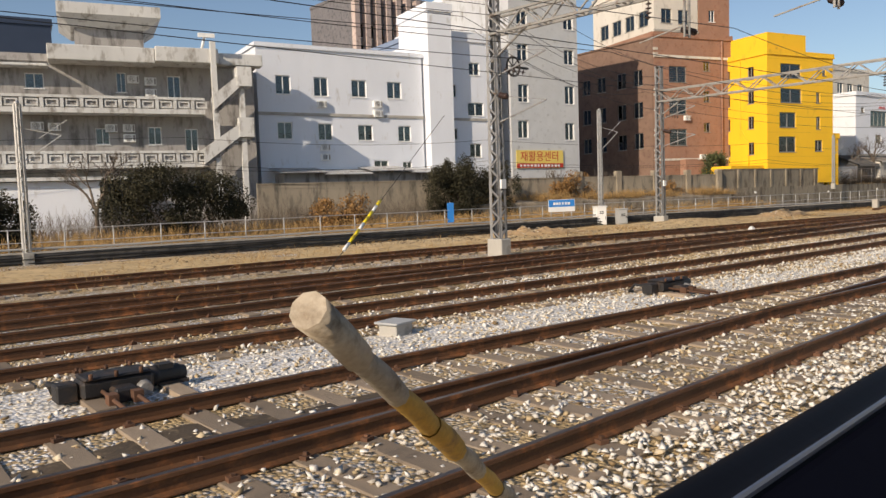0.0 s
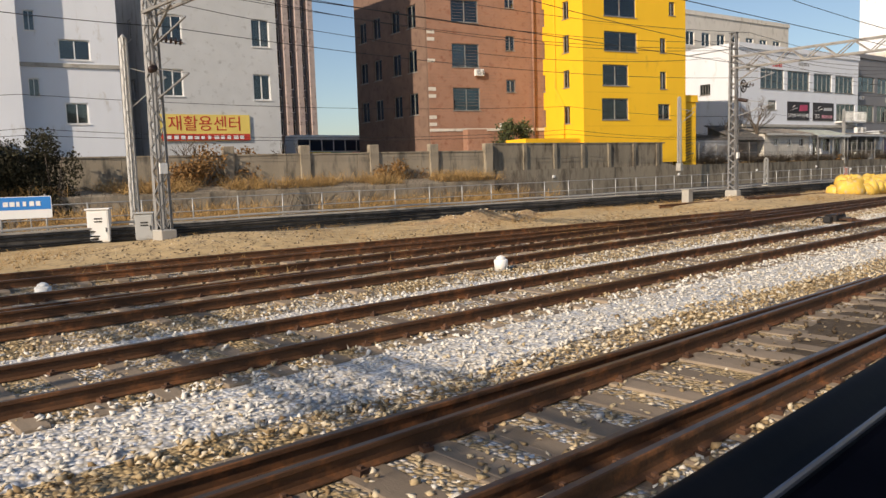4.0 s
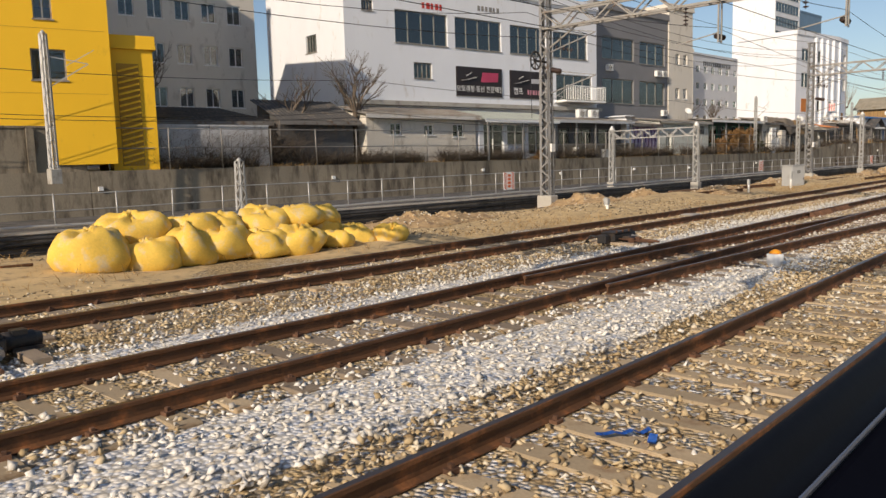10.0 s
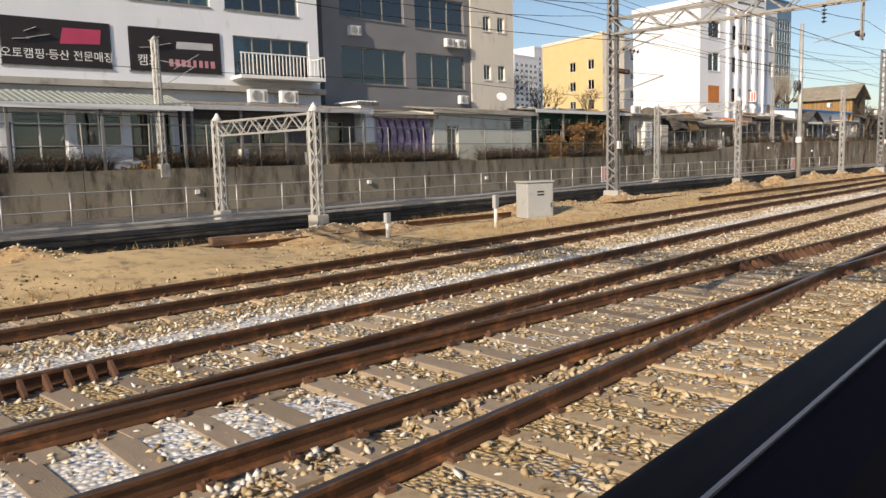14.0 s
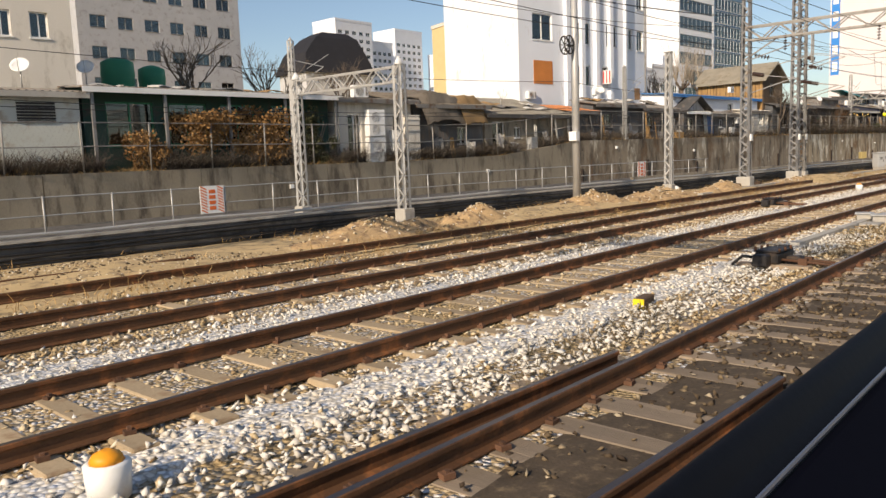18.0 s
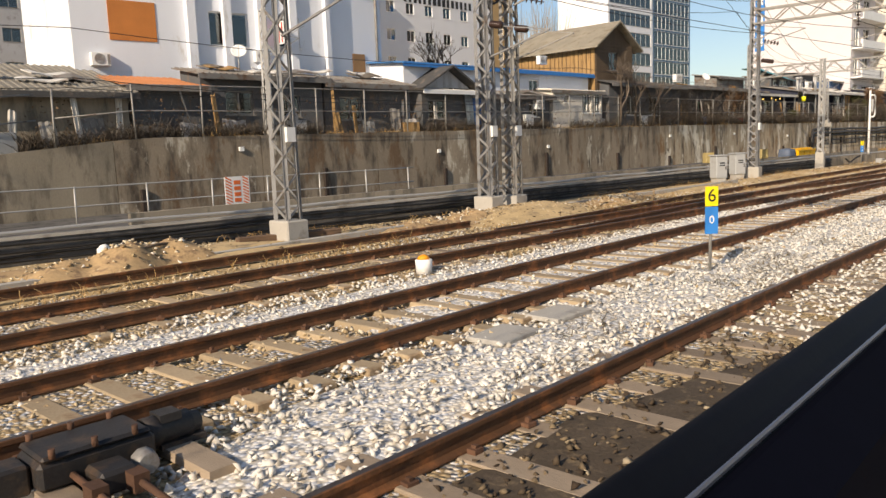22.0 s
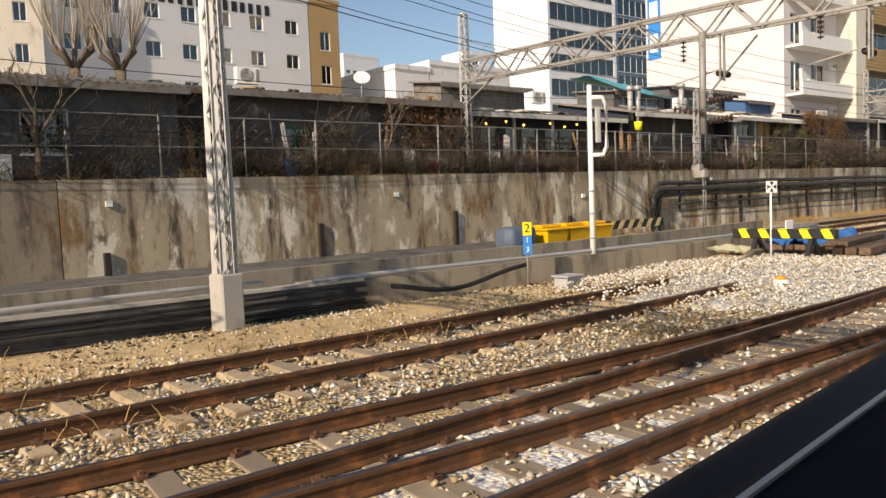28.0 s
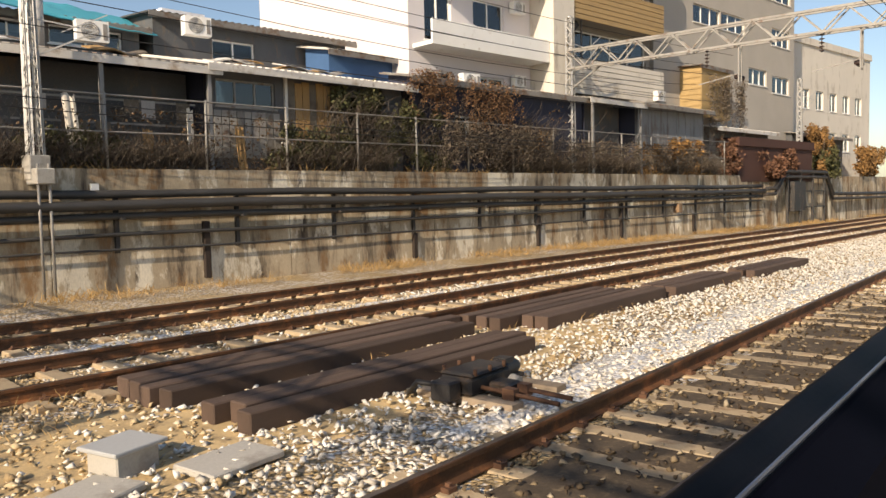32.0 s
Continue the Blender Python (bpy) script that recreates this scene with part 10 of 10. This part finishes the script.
def bin_yellow(x, y, yaw):
    t = thing("grit_bin", (x, y, 0.12), "yellow plastic grit bin with a sloped lid", "grit bin", "grit bins", yaw=yaw)
    bm = bmesh.new()
    vs = box(bm, -0.6, -0.4, 0, 0.6, 0.4, 0.6)
    for v in vs[:4]:
        v.co.x *= 0.86
        v.co.y *= 0.82
    part("body", bevelled(bm, 0.03), mat("bin_yellow", (0.82, 0.46, 0.01), 0.45, 0.08, 6, 0.03), t)
    bm = bmesh.new()
    box(bm, -0.65, -0.45, 0.6, 0.65, 0.45, 0.68)
    box(bm, -0.55, -0.1, 0.68, 0.55, 0.4, 0.8)
    part("lid", bevelled(bm, 0.03), MATS["bin_yellow"], t)


for k in range(3):
    bin_yellow(212.9 + 1.33 * k, 17.4 - 0.05 * k, -3)
t = thing("covered_bin", (211.2, 17.6, 0.12), "grey bin wrapped in a dark blue sheet", "bin", yaw=-3)
bm = bmesh.new()
sack(bm, random.Random(4), 1.25, 0.95, 0.8)
part("sheet", bm, mat("slate_blue_sheet", (0.10, 0.13, 0.19), 0.6, 0.3, 8, 0.3), t)


def hazard_beam(x0, y0, x1, y1, z0, z1, n):
    t = thing("hazard_beam", (x0, y0, 0), "low beam with faded yellow and black hazard stripes", "barrier", yaw=math.degrees(math.atan2(y1 - y0, x1 - x0)))
    L = math.hypot(x1 - x0, y1 - y0)
    bm = bmesh.new()
    box(bm, 0, 0, z0, L, 0.18, z1)
    part("beam", bm, INK, t)
    for k in range(n):
        bm = bmesh.new()
        x = L * k / n
        vs = [bm.verts.new((x + u, y, z)) for y in (-0.004, -0.012) for u, z in ((0.0, z0), (L / n * 0.45, z0), (L / n * 0.85, z1), (L / n * 0.4, z1))]
        for f in ((0, 1, 2, 3), (7, 6, 5, 4), (0, 4, 5, 1), (1, 5, 6, 2), (2, 6, 7, 3), (3, 7, 4, 0)):
            bm.faces.new([vs[i] for i in f])
        part("stripe", bm, mat("faded_yellow", (0.55, 0.45, 0.22), 0.8, 0.25, 8, 0.1, stain=(0.2, 0.16, 0.1), amount=0.3), t)
    for x in (0.3, L - 0.5):
        bm = bmesh.new()
        box(bm, x, 0.03, 0, x + 0.16, 0.15, z0)
        part("leg", bm, CONC_DARK, t)


hazard_beam(217.6, 18.6, 222.2, 18.2, 0.42, 0.78, 7)
# pipes along the retaining wall
pipes = thing("pipe_run", (0, 0, 0), "thick black pipes clamped along the retaining wall", "pipes")
for k, (z, out, x0, r) in enumerate(((2.33, 0.18, 222.75, 0.10), (2.06, 0.34, 222.45, 0.12), (1.78, 0.2, 223.0, 0.085), (1.30, 0.14, 223.6, 0.05), (0.98, 0.14, 223.6, 0.03))):
    pts = []
    if k < 3:
        pts = [(x0, lerp(WALL, x0) - out, 0.1), (x0, lerp(WALL, x0) - out, z - 0.42), (x0 + 0.1, lerp(WALL, x0) - out, z - 0.16), (x0 + 0.36, lerp(WALL, x0) - out, z - 0.02)]
    for x in np.linspace(x0 + 0.9, 264.5, 22):
        pts.append((x, ease(WALL, x) - out, z + 0.02 * math.sin(x * 0.6 + k) + (0.25 * (x - 222) / 42 if k == 3 else 0)))
    bm = bmesh.new()
    tube(bm, pts, r, 8)
    part("pipe", bm, mat("black_pipe", (0.05, 0.048, 0.046), 0.5, 0.3, 10, 0.1), pipes)
x = 225.0
while x < 264:
    bm = bmesh.new()
    y = ease(WALL, x)
    box(bm, x - 0.05, y - 0.4, 1.7, x + 0.05, y + 0.06, 1.76)
    box(bm, x - 0.05, y - 0.06, 0.9, x + 0.05, y + 0.03, 2.4)
    part("bracket", bm, BLACK, pipes)
    x += 3.2
fr = thing("steel_trestle", (267.0, 0, 0), "black steel trestle that carries the pipes upward", "trestle")
bm = bmesh.new()
for dx in (0.6, 2.6, 4.6, 6.6):
    y = lerp(WALL, 267.0 + dx) - 0.4
    bar(bm, (dx, y, 0), (dx, y, 3.2), 0.14)
y0, y1 = lerp(WALL, 267.0) - 0.4, lerp(WALL, 274.0) - 0.4
for o, r in ((0, 0.12), (0.32, 0.1)):
    tube(bm, [(-2.5, y0 + 0.2, 2.2 - o), (-1.2, y0 + 0.1, 2.2 - o), (0.1, y0, 3.2 - o), (7.0, y1, 3.2 - o), (8.3, y1 - 0.1, 1.8 - o), (12, y1 - 0.4, 1.75 - o), (24, y1 - 1.5, 1.7 - o)], r, 8)
for z in (1.0, 2.0):
    bar(bm, (0.6, y0, z), (6.6, y1, z), 0.07)
box(bm, 1.2, y0 - 0.3, 0.8, 3.6, y0 + 0.1, 2.6)
part("frame", bm, BLACK, fr)
for x, w, h in ((223.4, 0.5, 0.55), (255.0, 0.35, 0.45)):
    t = thing("wall_box", (x, lerp(WALL, x) - 0.16, 0), "small rusty brown box fixed to the retaining wall", "junction box", "junction boxes", yaw=-5)
    bm = bmesh.new()
    box(bm, -w / 2, -0.12, 1.1, w / 2, 0.2, 1.1 + h)
    part("body", bevelled(bm, 0.02), mat("brown_box", (0.26, 0.17, 0.10), 0.8, 0.3), t)
# dark drain slots and cable drops on the retaining wall
rnd = random.Random(21)
x = 163.0
while x < 262:
    t = thing("wall_drop", (x, lerp(WALL, x), 0), "dark cable duct rising on the retaining wall", "cable duct", "wall ducts", yaw=-5)
    h = rnd.uniform(0.9, 1.7)
    bm = bmesh.new()
    box(bm, -0.09, -0.10, 0.1, 0.09, 0.05, h)
    part("duct", bevelled(bm, 0.02), mat("rust_black", (0.035, 0.025, 0.02), 0.85, 0.4), t)
    x += rnd.uniform(5.5, 8.5)
x = 70.0
while x < 262:
    bm = bmesh.new()
    box(bm, -0.09, -0.05, 0, 0.09, 0.06, 0.16)
    ob = one("wall_plate", bm, WHITE, "small white number plate fixed to the retaining wall", "plate", "wall plates")
    ob.matrix_world = pose(x, lerp(WALL, x), lerp(WALL_TOP, x) - rnd.uniform(0.5, 1.1), 0, 0, -5)
    x += rnd.uniform(7, 14)


# the white signal post on the kerb
t = thing("signal_post", (206.65, 11.15, 0.0), "white tubular signal post with a looped head", "signal post", yaw=-35)
bm = bmesh.new()
tube(bm, [(0, 0, 0), (0, 0, 4.65)], [0.075, 0.06], 10)
part("post", bm, WHITE, t)
bm = bmesh.new()
loop = [(0.05, 0, 2.95), (0.32, 0, 2.95), (0.42, 0, 3.15), (0.42, 0, 4.15), (0.32, 0, 4.35), (0.05, 0, 4.35)]
tube(bm, loop, 0.055, 8)
part("loop", bm, WHITE, t)
bm = bmesh.new()
box(bm, 0.14, -0.04, 3.25, 0.27, 0.06, 4.1)
part("back_plate", bevelled(bm, 0.02), GALV, t)
for z in (0.9, 1.5, 2.05):
    bm = bmesh.new()
    tube(bm, [(0, 0, z), (0, 0, z + 0.05)], 0.09, 10)
    part("clamp", bm, GALV, t)


# scraps of blue tape on the nearest track
for x, y, L, a in ((74.9, 2.75, 0.42, -40), (74.9, 2.52, 0.16, 20), (90.3, 3.2, 0.2, 60), (123.5, 3.3, 0.22, 10)):
    bm = bmesh.new()
    pts = [[bm.verts.new((L * (i / 6 - 0.5), w, 0.02 + 0.035 * abs(math.sin(i * 1.7 + a)))) for w in (-0.03, 0.03)] for i in range(7)]
    for p, q in zip(pts, pts[1:]):
        bm.faces.new((p[0], q[0], q[1], p[1]))
    bmesh.ops.solidify(bm, geom=bm.faces[:], thickness=0.006)
    ob = one("blue_tape", bm, mat("blue_plastic", (0.03, 0.16, 0.6), 0.5, 0.1), "crumpled scrap of blue plastic tape on the ballast", "litter", "scraps of tape")
    ob.matrix_world = pose(x, y, 0.012, 0, 0, a)


# clutter between the fence and the shacks
rnd = random.Random(9)
for k, (x, w, d, h, m, lab) in enumerate(((196.3, 0.7, 0.5, 0.75, WHITE, "old white fridge"), (199.4, 0.6, 0.5, 0.5, CABINET, "grey metal box"), (201.2, 0.9, 0.4, 0.35, WOOD, "wooden crate"), (204.6, 0.5, 0.5, 0.6, TARP, "blue plastic tub"), (207.2, 0.8, 0.5, 0.45, WOOD, "wooden crate"), (210.4, 0.5, 0.5, 0.5, RED, "red plastic crate"), (214.8, 0.7, 0.5, 0.5, CABINET, "grey metal box"), (218.0, 0.6, 0.4, 0.7, WOOD, "wooden crate"), (224.5, 0.6, 0.5, 0.6, WHITE, "white plastic tub"), (184.6, 0.7, 0.4, 0.8, WHITE, "white washing machine"), (176.0, 0.8, 0.4, 0.5, WOOD, "wooden crate"), (169.8, 0.7, 0.4, 0.6, CABINET, "grey metal box"), (159.2, 0.6, 0.4, 0.7, CABINET, "grey metal box"), (118.0, 0.8, 0.3, 0.6, CABINET, "grey metal box"), (114.5, 0.4, 0.3, 0.8, WHITE, "white metal box"), (148.9, 0.4, 0.3, 1.5, WHITE, "white narrow cupboard"))):
    plain_box("stored_box", lab + " standing behind the wire fence", x, lerp(WALL, x) + 0.62, w, d, h, m, "stored box", m if k % 2 else None, "stored boxes", rnd.uniform(-15, 8), lerp(WALL_TOP, x) - 0.06, 0.02)
for k in range(12):
    x = 166 + k * 4.9 + rnd.uniform(-1, 1)
    bm = bmesh.new()
    bar(bm, (0, 0, 0), (rnd.uniform(-0.6, 0.6), 0.18, rnd.uniform(1.4, 2.2)), 0.12, 0.03)
    ob = one("leaning_board", bm, WOOD if k % 2 else WALL_DARK, "old weathered board leaning on a shack wall", "board", "leaning boards")
    ob.matrix_world = pose(x, lerp(WALL, x) + 0.66, lerp(WALL_TOP, x) - 0.06)


def rail_braces(line, x0, n, pitch, reach):
    """Pairs of upright triangular plates that brace a rail against its sleepers."""
    top = thing("rail_braces", (x0, lerp(line, x0) + 0.69, 0), "row of rusty triangular rail braces bolted beside a rail", "rail brace", "rail braces")
    for k in range(n):
        for d in (0.0, 0.2):
            x = k * pitch + d
            y = lerp(line, x0 + x) - lerp(line, x0)
            bm = bmesh.new()
            for u in (0, 0.035):
                for v in ((x + u, y, 0.0), (x + u, y, 0.15), (x + u, y - 0.05, 0.15), (x + u, y - reach, 0.03), (x + u, y - reach, 0.0)):
                    bm.verts.new(v)
            bm.verts.ensure_lookup_table()
            v = bm.verts[:]
            bm.faces.new(v[4::-1])
            bm.faces.new(v[5:])
            for q in range(5):
                bm.faces.new((v[q], v[(q + 1) % 5], v[5 + (q + 1) % 5], v[5 + q]))
            bmesh.ops.recalc_face_normals(bm, faces=bm.faces[:])
            part("brace_plate", bm, RUST, top)


rail_braces(TRACK_M, 95.2, 10, 0.42, 0.17)
rail_braces(TRACK_B2, 108.9, 9, 0.44, 0.17)


# the bank, street and bus behind the boundary wall
bm = bmesh.new()
sweep(bm, [(x, ease(WALL, x), 0) for x in np.arange(38, 64.7, 1.5)], [(-2.1, -0.1), (-2.05, 1.45), (-1.9, 1.5), (0.15, 1.75), (0.15, -0.1)])
tagged(part("bank", bm, WALLB), "low concrete-faced bank below the boundary wall", "wall", "", "structure")
strip("bank_brush", "dry orange brush heaped on the concrete bank", DRYGRASS, 6000, (38, 64), lambda x, q=0: lerp(WALL, x) - 2.0 + 1.9 * q, lambda x, q=0: 1.5 + 0.2 * q, 0.8, 0.016, 1.0, 14, 0.6, -0.1)
for x in (49.0, 53.0, 57.0, 60.8, 64.6):
    bm = bmesh.new()
    box(bm, -0.28, -0.12, 1.6, 0.28, 0.3, 3.75)
    ob = part("gate_pillar", bevelled(bm, 0.03), WALLB)
    tagged(ob, "pale concrete pillar of the boundary wall", "pillar", "wall pillars")
    ob.matrix_world = pose(x, lerp(WALL, x) + 0.2, 0, 0, 0, -13)
bm = bmesh.new()
box(bm, 50, 45, 0, 66.8, 58, 2.6)
tagged(part("street", bm, ROOF_D), "raised asphalt street behind the boundary wall", "road", "", "structure")
bus = thing("bus", (64.6, 54.2, 2.45), "white bus with a dark window band and coloured stripe", "bus", yaw=-3)
bm = bmesh.new()
box(bm, 0, 0, 0.3, 7.4, 1.75, 3.1)
part("body", bevelled(bm, 0.12), WHITE, bus)
for k in range(6):
    bm = bmesh.new()
    box(bm, 0.25 + k * 1.17, -0.02, 1.75, 1.32 + k * 1.17, 0.03, 2.7)
    part("window", bm, mat("dark_bus_glass", (0.02, 0.03, 0.05), 0.12, 0.1), bus)
for x0, x1, m in ((0.2, 3.4, SIGN_YEL), (3.4, 5.6, GREEN), (5.6, 7.2, RED)):
    bm = bmesh.new()
    box(bm, x0, -0.015, 0.95, x1 - 0.02, 0.02, 1.65)
    part("stripe", bm, m, bus)
for x in (1.3, 5.9):
    bm = bmesh.new()
    tube(bm, [(x, -0.03, 0.42), (x, 0.25, 0.42)], 0.42, 14)
    part("wheel", bm, BLACK, bus)


# scrap heaped between the fence and the shacks
SCRAP = (("scrap_sheet", CORRU_W, "pale roofing sheet propped behind the wire fence"), ("scrap_sheet", GALV_OLD, "dented grey tin sheet propped behind the wire fence"), ("scrap_board", WOOD, "weathered plank propped behind the wire fence"), ("scrap_sheet", PALE_RAG, "grimy white panel propped behind the wire fence"),
         ("scrap_sheet", CORRU_D, "rusty tin sheet propped behind the wire fence"), ("scrap_board", PLASTER_C, "cream door panel propped behind the wire fence"))
rnd = random.Random(77)
x = 150.8
while x < 236:
    x += rnd.uniform(0.5, 1.5)
    if rnd.random() < 0.2:
        continue
    name, m, lab = rnd.choice(SCRAP)
    w = rnd.uniform(0.14, 0.3) if name == "scrap_board" else rnd.uniform(0.4, 1.1)
    h = rnd.uniform(0.9, 1.9) if name == "scrap_board" else rnd.uniform(0.4, 1.15)
    bm = bmesh.new()
    n = 5
    cols = [[bm.verts.new((w * (q / n - 0.5), 0.02 * math.sin(q * 2.2 + x) + d + 0.16 * z / h, z)) for z in (0, h * rnd.uniform(0.92, 1.04))] for d in (0, 0.03) for q in range(n + 1)]
    a, b = cols[:n + 1], cols[n + 1:]
    for q in range(n):
        bm.faces.new((a[q][0], a[q + 1][0], a[q + 1][1], a[q][1]))
        bm.faces.new((b[q + 1][0], b[q][0], b[q][1], b[q + 1][1]))
        bm.faces.new((a[q][1], a[q + 1][1], b[q + 1][1], b[q][1]))
        bm.faces.new((a[q + 1][0], a[q][0], b[q][0], b[q + 1][0]))
    for q in (0, n):
        bm.faces.new((a[q][0], a[q][1], b[q][1], b[q][0]))
    ob = one(name, bm, m, lab, "scrap", "scrap behind the fence")
    ob.matrix_world = pose(x, lerp(WALL, x) + rnd.uniform(0.42, 0.7), lerp(WALL_TOP, x) - 0.06, 0, rnd.uniform(-9, 9), rnd.uniform(-22, 14))
